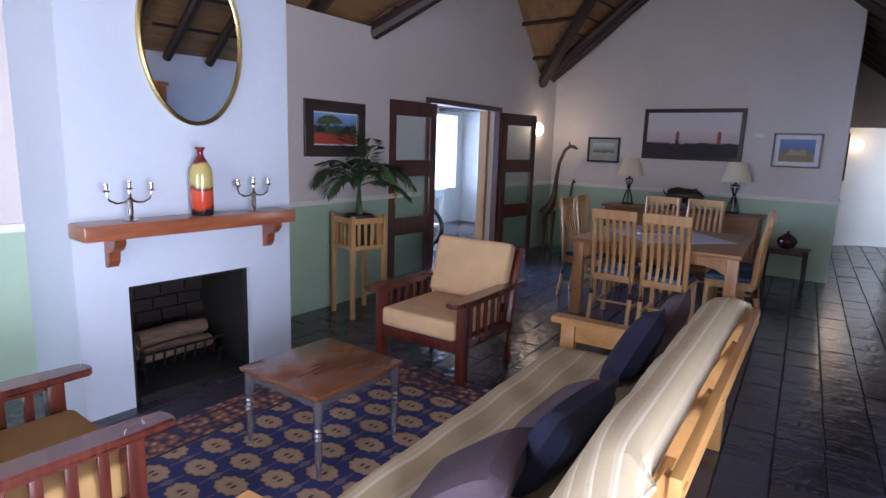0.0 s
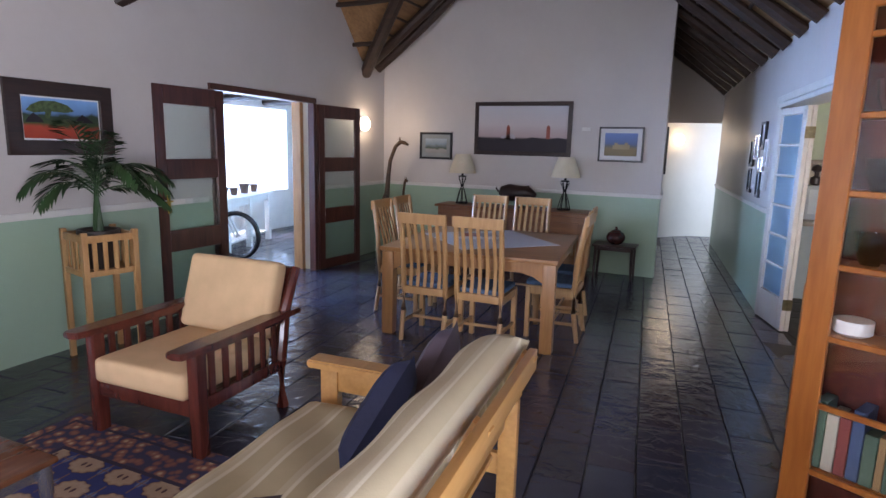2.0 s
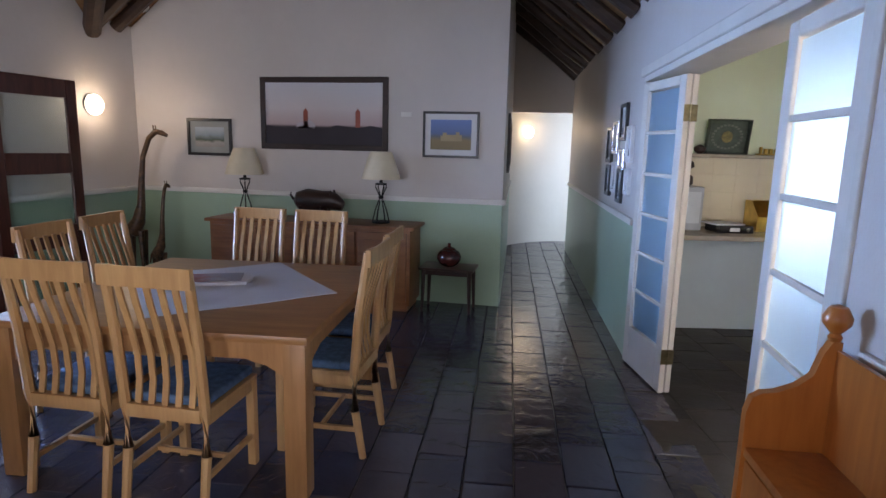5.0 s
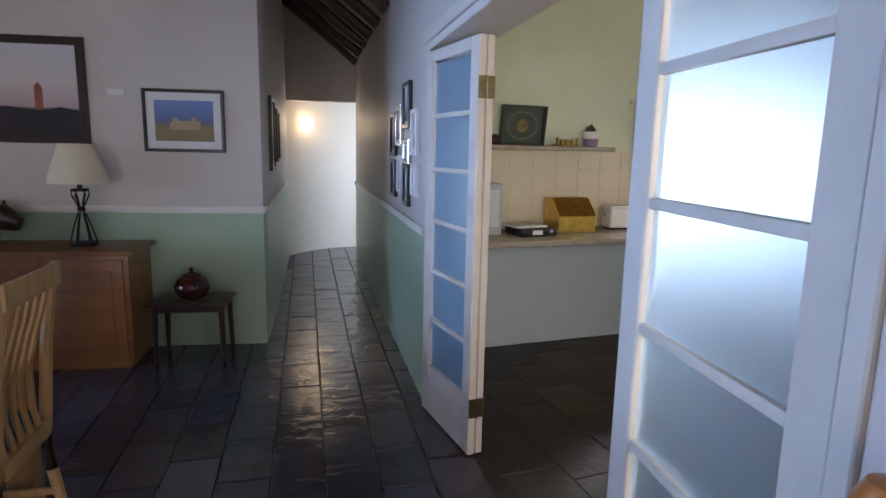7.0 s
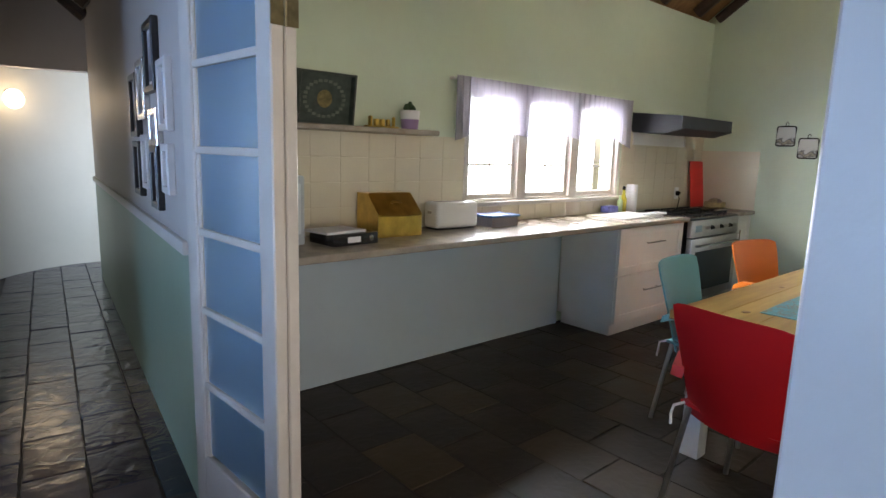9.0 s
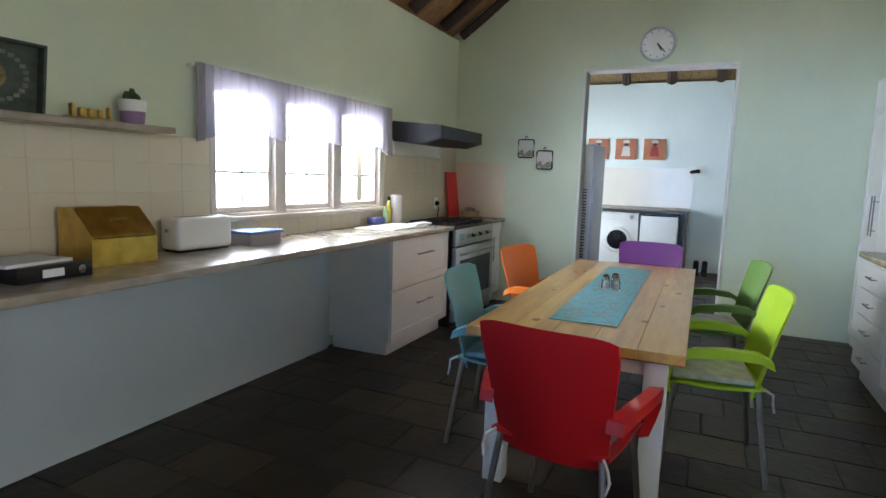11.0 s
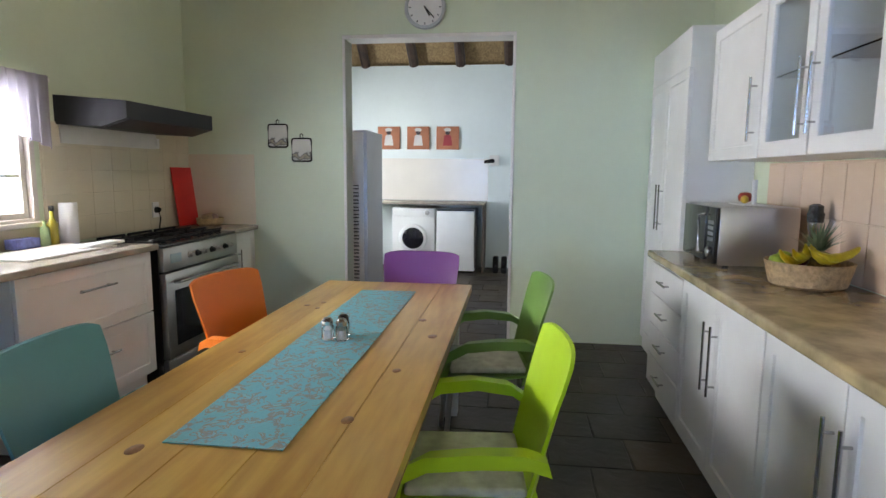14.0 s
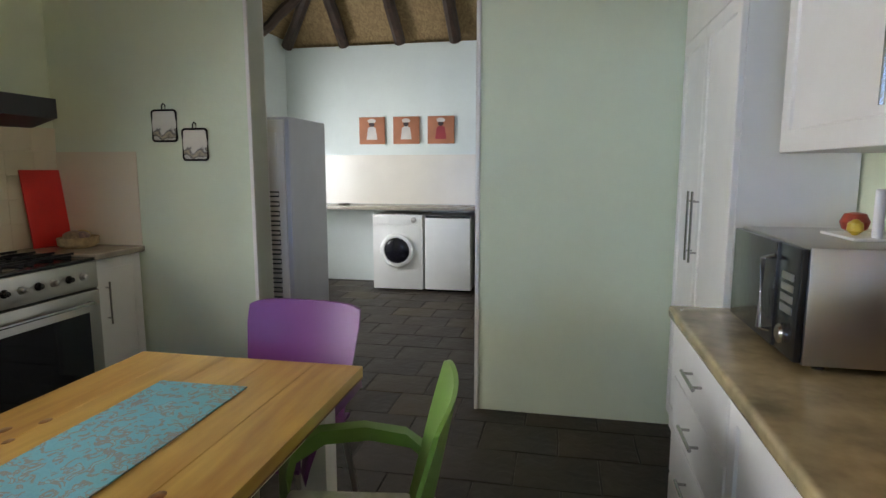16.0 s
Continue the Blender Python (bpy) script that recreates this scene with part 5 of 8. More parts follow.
# ---- seats round the fire ----
def slatted_armchair(m, wood_m, label, cush):
    """Morris-like chair, 0.80 wide, front towards local -y, origin on the floor under the middle of the front."""
    c = thing("armchair", m, label, "armchair", "armchairs by the fire")
    for s in (-1, 1):
        x = s * 0.355
        part("front_leg", box(bmesh.new(), x - 0.034, x + 0.034, 0.0, 0.065, 0, 0.565, 0.007), wood_m, c)
        part("back_leg", sweep(bmesh.new(), [(x, 0.70, 0), (x, 0.69, 0.3), (x, 0.74, 0.6), (x, 0.86, 0.84)], [0.036, 0.036, 0.034, 0.03], 8), wood_m, c)
        am = bmesh.new()
        slab(am, [(-0.06, -0.10), (-0.02, -0.115), (0.045, -0.10), (0.055, 0.1), (0.05, 0.84), (-0.05, 0.84), (-0.06, 0.1)], 0.565, 0.60, "z", Matrix.Translation((x, 0, 0)))
        bmesh.ops.bevel(am, geom=list(am.edges), offset=0.008, segments=2, affect="EDGES")
        part("arm", am, wood_m, c)
        part("side_rail", box(bmesh.new(), x - 0.014, x + 0.014, 0.06, 0.69, 0.24, 0.31, 0.004), wood_m, c)
        part("side_rail", box(bmesh.new(), x - 0.014, x + 0.014, 0.06, 0.71, 0.535, 0.566, 0.004), wood_m, c)
        for k in range(6):
            y = 0.13 + 0.10 * k
            part("slat", box(bmesh.new(), x - 0.008, x + 0.008, y - 0.019, y + 0.019, 0.31, 0.535, 0.003), wood_m, c)
    part("front_rail", box(bmesh.new(), -0.325, 0.325, 0.008, 0.04, 0.22, 0.31, 0.005), wood_m, c)
    part("back_rail", box(bmesh.new(), -0.325, 0.325, 0.68, 0.71, 0.24, 0.31, 0.005), wood_m, c)
    part("seat_base", B(-0.325, 0.325, 0.04, 0.68, 0.285, 0.305), wood_m, c)
    part("top_rail", box(bmesh.new(), -0.36, 0.36, 0.84, 0.875, 0.76, 0.84, 0.006), wood_m, c)
    part("back_board", slab(bmesh.new(), [(0.70, 0.36), (0.72, 0.36), (0.87, 0.80), (0.85, 0.80)], -0.33, 0.33, "x"), wood_m, c)
    part("seat_cushion", box(bmesh.new(), -0.315, 0.315, -0.025, 0.66, 0.306, 0.445, 0.04, 4), cush, c, "thick beige seat cushion")
    bc = bmesh.new()
    box(bc, -0.332, 0.332, -0.06, 0.065, -0.235, 0.225, 0.045, 4)
    part("back_cushion", bc, cush, c, "thick beige back cushion", pose(0, 0.695, 0.67, -17, 0, 0))
    return c


slatted_armchair(pose(-1.725, 2.27, 0, 0, 0, 3), M_MAHOG, "dark red mahogany armchair with beige cushions", M_BEIGE)
slatted_armchair(pose(-1.615, 0.155, 0, 0, 0, 180), M_MAHOG, "red-brown slatted armchair with a tan cushion", plain("tan_cushion", (0.42, 0.24, 0.09), 0.85, var=0.1, fine=200, bumps=0.2))

ct = thing("coffee_table", pose(-1.506, 1.225, 0, 0, 0, 1.5), "brown wooden coffee table on turned grey metal legs", "coffee table")
part("tabletop", box(bmesh.new(), -0.30, 0.30, -0.312, 0.312, 0.42, 0.445, 0.010), M_COFFEE, ct)
M_LEGMETAL = plain("grey_turned_leg", (0.45, 0.46, 0.50), 0.2, 0.85)
part("apron", box(bmesh.new(), -0.262, 0.262, -0.274, 0.274, 0.365, 0.42, 0.004), M_LEGMETAL, ct)
for x in (-0.265, 0.265):
    for y in (-0.277, 0.277):
        part("leg", lathe(bmesh.new(), [(0.008, 0), (0.012, 0.01), (0.013, 0.05), (0.018, 0.10), (0.019, 0.16), (0.014, 0.20), (0.02, 0.21), (0.013, 0.22), (0.021, 0.232), (0.013, 0.245), (0.021, 0.258), (0.014, 0.27), (0.018, 0.29), (0.024, 0.30), (0.024, 0.42)], 14, (x, y, 0)), M_LEGMETAL, ct)

rw, rd = 2.35, 3.6
rg = bmesh.new()
sheet(rg, 20, 30, lambda u, v: (-rw / 2 + rw * u, -rd / 2 + rd * v, 0.003 + 0.0015 * math.sin(17 * u) * math.sin(11 * v)), (0, 0, 0.008))
solo("rug", rg, rug_weave(rw, rd), pose(-1.12, 0.58, 0, 0, 0, 2), "blue woven rug with beige medallions and a brown border", "rug")

# sofa along x, facing west
sf = thing("sofa", pose(0.0, 1.365, 0, 0, 0, 4.0), "pine-framed sofa with a striped beige cover", "sofa")
for y in (-1.19, 1.19):
    a = bmesh.new()
    slab(a, [(-0.72, y - 0.055), (0.30, y - 0.055), (0.30, y + 0.055), (-0.72, y + 0.055)], 0.55, 0.59, "z")
    bmesh.ops.bevel(a, geom=list(a.edges), offset=0.008, segments=2, affect="EDGES")
    part("arm", a, M_PINE, sf)
    part("front_leg", box(bmesh.new(), -0.66, -0.57, y - 0.025, y + 0.025, 0, 0.55, 0.006), M_PINE, sf)
    part("back_leg", box(bmesh.new(), 0.22, 0.30, y - 0.025, y + 0.025, 0, 0.55, 0.006), M_PINE, sf)
    part("side_rail", box(bmesh.new(), -0.57, 0.22, y - 0.014, y + 0.014, 0.44, 0.55, 0.004), M_PINE, sf)
    part("side_rail", box(bmesh.new(), -0.57, 0.22, y - 0.014, y + 0.014, 0.20, 0.30, 0.004), M_PINE, sf)
part("front_rail", box(bmesh.new(), -0.64, -0.60, -1.16, 1.16, 0.20, 0.30, 0.005), M_PINE, sf)
part("seat_base", B(-0.60, 0.20, -1.16, 1.16, 0.27, 0.295), M_PINE, sf)
for y in (-0.84, -0.28, 0.28, 0.84):
    part("back_post", slab(bmesh.new(), [(0.09, 0.26), (0.14, 0.26), (0.43, 0.88), (0.38, 0.90)], y - 0.02, y + 0.02, "y"), M_PINE, sf)
for d, z, e in ((0.395, 0.83, 0.87), (0.29, 0.58, 0.87), (0.17, 0.34, 1.17)):
    part("back_rail", box(bmesh.new(), d, d + 0.03, -e, e, z, z + 0.075, 0.005), M_PINE, sf)
sc = bmesh.new()
NU, NV = 26, 40


def sofa_seat(u, v):
    x = -0.70 + 0.80 * u
    y = -1.15 + 2.30 * v
    edge = min(u, 1 - u, 1) * 9
    end = min(v, 1 - v) * 16
    r = min(1, edge, end)
    dip = 0.018 * math.sin(6 * v + 1.5) * math.sin(3.1 * u) + 0.006 * math.sin(31 * v + 9 * u)
    return (x, y, 0.30 + 0.14 * math.sqrt(max(0.0, 1 - (1 - r) ** 2)) + dip * r)


sheet(sc, NU, NV, sofa_seat, (0, 0, -0.004))
part("seat_mattress", sc, M_SOFACLOTH, sf, "striped beige mattress")
bk = bmesh.new()


def sofa_back(u, v):
    y = -0.93 + 1.86 * v
    ang = radians(63)
    top = 0.94
    a = 0.30
    s = u * 1.42
    end = min(1, min(v, 1 - v) * 12)
    bulge = 0.165 * math.sqrt(max(0, 1 - (1 - end) ** 2)) + 0.006 * math.sin(27 * v + 5 * u)
    length = 0.53
    if s < 1.0:
        along, off = s * length, bulge * min(1.0, s * 3 + 0.3)
    else:
        th = (s - 1.0) / 0.42 * math.pi
        along, off = length + 0.085 * math.sin(th), 0.005 + (bulge - 0.005) * (0.5 + 0.5 * math.cos(th))
    px = 0.10 + along * math.cos(ang) - off * math.sin(ang)
    pz = 0.36 + along * math.sin(ang) + off * math.cos(ang)
    return (px, y, pz)


sheet(bk, 22, 40, sofa_back, (0.006, 0, 0.0))
part("back_mattress", bk, M_SOFABACK, sf, "striped beige back cushion")


def throw_pillow(m, mat_, label):
    return solo("throw_pillow", pillow(bmesh.new(), 0.44, 0.44, 0.15), mat_, m, label, "pillow", "pillows on the sofa")


SM = pose(0.0, 1.365, 0, 0, 0, 4.0)
throw_pillow(SM @ pose(-0.02, 0.93, 0.655, 0, -68, 8) @ pose(0, 0, 0, 0, 0, 45), M_PURPLEGREY, "plum-grey satin pillow leaning on the sofa back")
throw_pillow(SM @ pose(-0.10, 0.68, 0.63, 8, -62, 0) @ pose(0, 0, 0, 0, 0, 38), M_NAVY, "navy blue pillow leaning on the sofa back")
throw_pillow(SM @ pose(-0.16, -0.10, 0.57, 0, -44, 5) @ pose(0, 0, 0, 0, 0, 42), M_PURPLEGREY, "plum-grey satin pillow in the middle of the sofa")
throw_pillow(SM @ pose(-0.06, -0.34, 0.62, 0, -60, -6), M_NAVY, "navy blue pillow in the middle of the sofa")
throw_pillow(SM @ pose(-0.24, -0.66, 0.545, 0, -36, 12), M_PURPLEGREY, "plum-grey satin pillow slumped on the striped seat")

# ---- glazed display cabinet and the small washstand behind it, along the inner wall ----
dcb = thing("display_cabinet", pose(1.236, 2.925, 0, 0, 0, 62), "tall orange-brown wooden display cabinet with small glass panes", "cabinet")
part("back_panel", B(0.175, 0.19, -0.50, 0.0, 0.04, 2.22), M_MAHOG, dcb)
part("side_panel", box(bmesh.new(), 0.02, 0.19, -0.02, 0.004, 0.0, 2.22, 0.004), M_ORANGEWOOD, dcb)
part("side_panel", box(bmesh.new(), 0.02, 0.19, -0.504, -0.48, 0.0, 2.22, 0.004), M_ORANGEWOOD, dcb)
part("top", box(bmesh.new(), -0.02, 0.21, -0.53, 0.03, 2.22, 2.27, 0.008), M_ORANGEWOOD, dcb)
part("plinth", box(bmesh.new(), 0.02, 0.175, -0.48, -0.02, 0.0, 0.08), M_ORANGEWOOD, dcb)
for z in (0.37, 0.917, 1.193, 1.467, 1.745):
    part("shelf", B(0.03, 0.175, -0.48, -0.02, z - 0.009, z + 0.009), M_ORANGEWOOD, dcb)
for y0, y1 in ((-0.502, 0.002),):
    dr = bmesh.new()
    frame_ring(dr, y0, y1, 0.09, 2.21, 0.10, -0.012, 0.016)
    zs_ = [0.19, 0.37, 0.645, 0.917, 1.193, 1.467, 1.745, 2.02, 2.11]
    d = part("door", dr, M_ORANGEWOOD, dcb)
    for z in zs_[1:-1]:
        part("glazing_bar", box(bmesh.new(), -0.008, 0.012, y0 + 0.098, y1 - 0.098, z - 0.012, z + 0.012, 0.004, 1), M_ORANGEWOOD, d)
    for a, c in zip(zs_, zs_[1:]):
        p = part("pane", B(0.0, 0.004, y0 + 0.095, y1 - 0.095, a + 0.005, c - 0.005), M_PANE, d)
        p.visible_shadow = False
M_BOOK = [plain("book_cover", c, 0.6) for c in ((0.25, 0.05, 0.04), (0.06, 0.10, 0.2), (0.5, 0.45, 0.35), (0.08, 0.14, 0.09), (0.35, 0.2, 0.08))]
rng = random.Random(9)
for z, kind in ((0.379, 0), (0.926, 1), (1.202, 2), (1.476, 2), (1.754, 2)):
    y = -0.45
    while y < -0.08:
        mm = pose(1.236, 2.925, 0, 0, 0, 62)
        if kind == 0:
            w = rng.uniform(0.022, 0.05)
            solo("book", box(bmesh.new(), 0.035, 0.035 + rng.uniform(0.10, 0.13), y, y + w - 0.002, z, z + rng.uniform(0.2, 0.29), 0.003, 1), rng.choice(M_BOOK), mm, "worn book standing on the cabinet shelf", "book", "books in the cabinet")
            y += w
        elif kind == 1:
            solo("plate_stack", lathe(bmesh.new(), [(0.05, 0), (0.066, 0.012), (0.066, 0.06), (0.06, 0.06)], 20, (0.105, y + 0.09, z)), M_WHITE, mm, "stack of white china plates", "plates", "china in the cabinet")
            y += 0.22
        else:
            solo("glass_bowl", lathe(bmesh.new(), [(0.03, 0), (0.035, 0.01), (0.055, 0.06), (0.062, 0.12), (0.058, 0.12), (0.055, 0.06), (0.02, 0.015)], 18, (0.105, y + 0.09, z)), M_SMOKE if rng.random() < 0.5 else M_POT, mm, "small china bowl on the cabinet shelf", "bowl", "china in the cabinet")
            y += 0.2
ws = thing("washstand", pose(1.435, 3.54, 0, 0, 0, 5) @ Matrix.Diagonal((1.0, 1.0, 1.06, 1.0)), "orange-brown wooden washstand with curved side and ball finial", "washstand")
sidep = [(0.0, 0.0), (0.36, 0.0), (0.36, 1.02), (0.32, 1.02), (0.29, 0.99), (0.26, 0.93), (0.20, 0.90), (0.12, 0.88), (0.06, 0.875), (0.02, 0.86), (0.0, 0.82)]
for y in (0.58, 0.0):
    part("side_panel", slab(bmesh.new(), [(a * 0.61 + 0.015, z) for a, z in sidep], y - 0.014, y + 0.014, "y"), M_ORANGEWOOD, ws)
    part("finial", lathe(bmesh.new(), [(0.014, 0), (0.018, 0.012), (0.012, 0.02), (0.034, 0.045), (0.036, 0.062), (0.022, 0.088), (0.004, 0.094)], 18, (0.219, y, 1.02)), M_ORANGEWOOD, ws, "turned ball finial")
part("top", box(bmesh.new(), 0.02, 0.235, 0.014, 0.566, 0.70, 0.725, 0.004), M_ORANGEWOOD, ws)
part("back_panel", B(0.222, 0.235, 0.014, 0.566, 0.08, 1.0), M_ORANGEWOOD, ws)
for y0, y1 in ((0.016, 0.288), (0.292, 0.564)):
    part("door", box(bmesh.new(), 0.024, 0.040, y0, y1, 0.08, 0.69, 0.005), M_ORANGEWOOD, ws)

# ---- sunroom ----
st = thing("sunroom_table", pose(-5.75, 7.05, 0, 0, 0, 20), "long white wooden table under the sunroom windows", "table")
part("tabletop", box(bmesh.new(), -0.28, 0.28, -0.85, 0.85, 0.76, 0.80, 0.006), M_TRIM, st)
for x in (-0.22, 0.22):
    for y in (-0.76, 0.0, 0.76):
        part("leg", box(bmesh.new(), x - 0.04, x + 0.04, y - 0.04, y + 0.04, 0, 0.76, 0.005), M_TRIM, st)
part("lower_shelf", box(bmesh.new(), -0.2, 0.2, -0.72, 0.72, 0.12, 0.15, 0.004), M_TRIM, st)
part("apron", box(bmesh.new(), -0.24, 0.24, -0.8, 0.8, 0.66, 0.76, 0.004), M_TRIM, st)
M_CLAY = plain("brown_clay", (0.10, 0.06, 0.045), 0.8)
for y, r, h in ((0.62, 0.06, 0.12), (0.25, 0.075, 0.15), (-0.12, 0.06, 0.11), (-0.5, 0.08, 0.13)):
    solo("flower_pot", lathe(bmesh.new(), [(r * 0.75, 0), (r, h * 0.8), (r * 1.1, h * 0.82), (r * 1.1, h), (r * 0.9, h), (r * 0.85, h * 0.9)], 16), M_CLAY, pose(-5.75, 7.05, 0.80, 0, 0, 20) @ pose(0.05, y, 0), "small brown clay flower pot on the white table", "pot", "pots on the sunroom table")
bkm = thing("bicycle", pose(-5.45, 6.1, 0.335, 0, 0, -74), "dark mountain bicycle parked beside the white table", "bicycle")


def wheel(y):
    w = bmesh.new()
    n = 32
    sweep(w, [(0, y + 0.315 * math.cos(2 * math.pi * k / n), 0.305 * math.sin(2 * math.pi * k / n)) for k in range(n + 1)], 0.034, 8, cap=False)
    ty = part("tyre", w, M_BLACK, bkm)
    w = bmesh.new()
    sweep(w, [(0, y + 0.285 * math.cos(2 * math.pi * k / n), 0.285 * math.sin(2 * math.pi * k / n)) for k in range(n + 1)], 0.010, 6, cap=False)
    part("rim", w, M_STEEL, ty)
    w = bmesh.new()
    for k in range(16):
        a = 2 * math.pi * k / 16
        sweep(w, [(0.02 * (-1) ** k, y, 0), (0, y + 0.285 * math.cos(a), 0.285 * math.sin(a))], 0.0022, 4)
    sweep(w, [(-0.06, y, 0), (0.06, y, 0)], 0.018, 10)
    part("spokes", w, M_STEEL, ty)


wheel(-0.53)
wheel(0.53)
fm = bmesh.new()
for a, c, r in (((0, -0.53, 0), (0, -0.08, -0.03), 0.012), ((0, -0.08, -0.03), (0, -0.22, 0.42), 0.016), ((0, -0.08, -0.03), (0, 0.34, 0.40), 0.02), ((0, -0.19, 0.33), (0, 0.32, 0.46), 0.018), ((0, -0.53, 0), (0, -0.19, 0.33), 0.010), ((0, 0.36, 0.36), (0, 0.30, 0.54), 0.02)):
    sweep(fm, [a, c], r, 8)
part("bike_frame", fm, M_IRON, bkm)
fk = bmesh.new()
for s in (-0.05, 0.05):
    sweep(fk, [(s, 0.53, 0), (s, 0.37, 0.36)], 0.014, 8)
part("fork", fk, M_STEEL, bkm)
hb_ = bmesh.new()
sweep(hb_, [(-0.32, 0.26, 0.62), (-0.1, 0.30, 0.60), (0.1, 0.30, 0.60), (0.32, 0.26, 0.62)], 0.013, 8)
sweep(hb_, [(0, 0.30, 0.52), (0, 0.30, 0.60)], 0.014, 8)
part("handlebar", hb_, M_BLACK, bkm)
part("saddle", slab(bmesh.new(), [(-0.07, -0.36), (0.07, -0.36), (0.03, -0.22), (0.02, -0.08), (-0.02, -0.08), (-0.03, -0.22)], 0.50, 0.54, "z"), M_BLACK, bkm)
ck_ = bmesh.new()
lathe(ck_, [(0.09, -0.004), (0.09, 0.004)], 24)
part("chainring", ck_, M_STEEL, bkm, "", pose(0.04, -0.08, -0.03, 0, 90, 0))


# ---- kitchen: counter under the window ----
def K(x, y, z=0.0, rx=0, ry=0, rz=0):
    return KF @ pose(x, y, z, rx, ry, rz)


CT = 0.93
wt = bmesh.new()
box(wt, 2.15, 6.14, 7.06, 7.686, CT - 0.038, CT, 0.010, 3)
solo("worktop", wt, M_LAMINATE, KF, "grey-brown stone-look worktop under the kitchen window", "worktop")
solo("worktop", box(bmesh.new(), 7.14, 7.55, 7.06, 7.686, CT - 0.038, CT, 0.010, 3), M_LAMINATE, KF, "short stone-look worktop beside the stove", "worktop")
solo("knee_wall", B(2.2, 5.10, 7.655, 7.688, 0, CT - 0.04), M_KNEE, KF, "blue-grey painted wall under the worktop", "wall", kind="structure")
solo("pine_batten", B(2.2, 5.10, 7.62, 7.654, 0.83, 0.89), M_KNEE, KF, "painted batten carrying the worktop", "batten", kind="structure")


def bar_handle(parent, p, length, upright, out):
    """A steel bar handle on two posts; out is the way it stands off."""
    h = bmesh.new()
    d = Vector((0, 0, 1)) if upright else Vector((1, 0, 0))
    o = Vector(out) * 0.03
    c = Vector(p) + o
    sweep(h, [c - d * length / 2, c + d * length / 2], 0.0058, 8)
    for s in (-1, 1):
        q = Vector(p) + d * s * length * 0.36
        sweep(h, [q, q + o], 0.0045, 6)
    return part("handle", h, M_CHROME, parent, "brushed steel bar handle")


def shaker(parent, x0, x1, z0, z1, yf, sgn, name="door"):
    """A framed white front whose face is at yf and looks along sgn y."""
    w, f = 0.06, bmesh.new()
    back, inner = yf - sgn * 0.02, yf - sgn * 0.008

    def ring(x, z, y):
        return [f.verts.new(p) for p in ((x0 + x, y, z0 + z), (x1 - x, y, z0 + z), (x1 - x, y, z1 - z), (x0 + x, y, z1 - z))]

    rings = [ring(0, 0, back), ring(0, 0, yf - sgn * 0.002), ring(0.002, 0.002, yf), ring(w, w, yf), ring(w + 0.004, w + 0.004, inner)]
    for p, q in zip(rings, rings[1:]):
        for n in range(4):
            f.faces.new([p[n], p[(n + 1) % 4], q[(n + 1) % 4], q[n]])
    f.faces.new(rings[0])
    f.faces.new(rings[-1])
    return part(name, f, M_WHITE, parent)


du = thing("drawer_unit", KF, "white kitchen unit with two deep drawers", "cabinet")
part("body", B(5.10, 6.10, 7.115, 7.65, 0.11, CT - 0.04), M_WHITE, du)
part("plinth", B(5.16, 6.10, 7.17, 7.65, 0, 0.11), M_WHITE, du)
for z0, z1 in ((0.125, 0.505), (0.515, 0.885)):
    d = shaker(du, 5.105, 6.095, z0, z1, 7.093, -1, "drawer")
    bar_handle(d, (5.6, 7.093, z0 + 0.24), 0.28, False, (0, -1, 0))
bu = thing("corner_unit", KF, "narrow white kitchen unit beside the stove", "cabinet")
part("body", B(7.15, 7.545, 7.115, 7.65, 0.11, CT - 0.04), M_WHITE, bu)
part("plinth", B(7.15, 7.545, 7.17, 7.65, 0, 0.11), M_WHITE, bu)
d = shaker(bu, 7.16, 7.535, 0.125, 0.885, 7.093, -1)
bar_handle(d, (7.23, 7.093, 0.62), 0.26, True, (0, -1, 0))

# splashback tiles, each proud of the wall
sp = thing("splashback", KF, "cream glazed splashback tiles behind the worktop", "tiles", kind="structure")
part("grout_bed", B(2.15, 3.99, KW - 0.0068, KW - 0.0005, CT, 1.53), M_CREAMTILE, sp)
part("grout_bed", B(5.965, 7.55, KW - 0.0068, KW - 0.0005, CT, 1.685), M_CREAMTILE, sp)
part("grout_bed", B(KC - 0.0068, KC - 0.0005, 7.08, KW - 0.005, CT, 1.53), M_CREAMTILE, sp)
ti = mesh_of("tile", B(0.001, 0.199, 0, 0.008, 0.001, 0.149, bev=0.0015, seg=1), M_CREAMTILE)


def tile_at(parent, mesh, m):
    o = new("tile", mesh)
    o.parent = parent
    o.matrix_basis = m


for i in range(9):
    for j in range(4):
        tile_at(sp, ti, pose(2.17 + 0.2 * i, KW - 0.0085, CT + 0.005 + 0.15 * j))
for i in range(10):
    x = 3.97 + 0.2 * i
    tile_at(sp, ti, pose(x, KW - 0.0085, CT - 0.035))
for i in range(8):
    for j in range(5):
        x = 5.98 + 0.2 * i
        if x < 7.5:
            tile_at(sp, ti, pose(x, KW - 0.0085, CT + 0.005 + 0.15 * j))
for i in range(3):
    for j in range(4 if i else 4):
        tile_at(sp, ti, pose(KC - 0.0005, 7.68 - 0.2 * i, CT + 0.005 + 0.15 * j, 0, 0, -90))

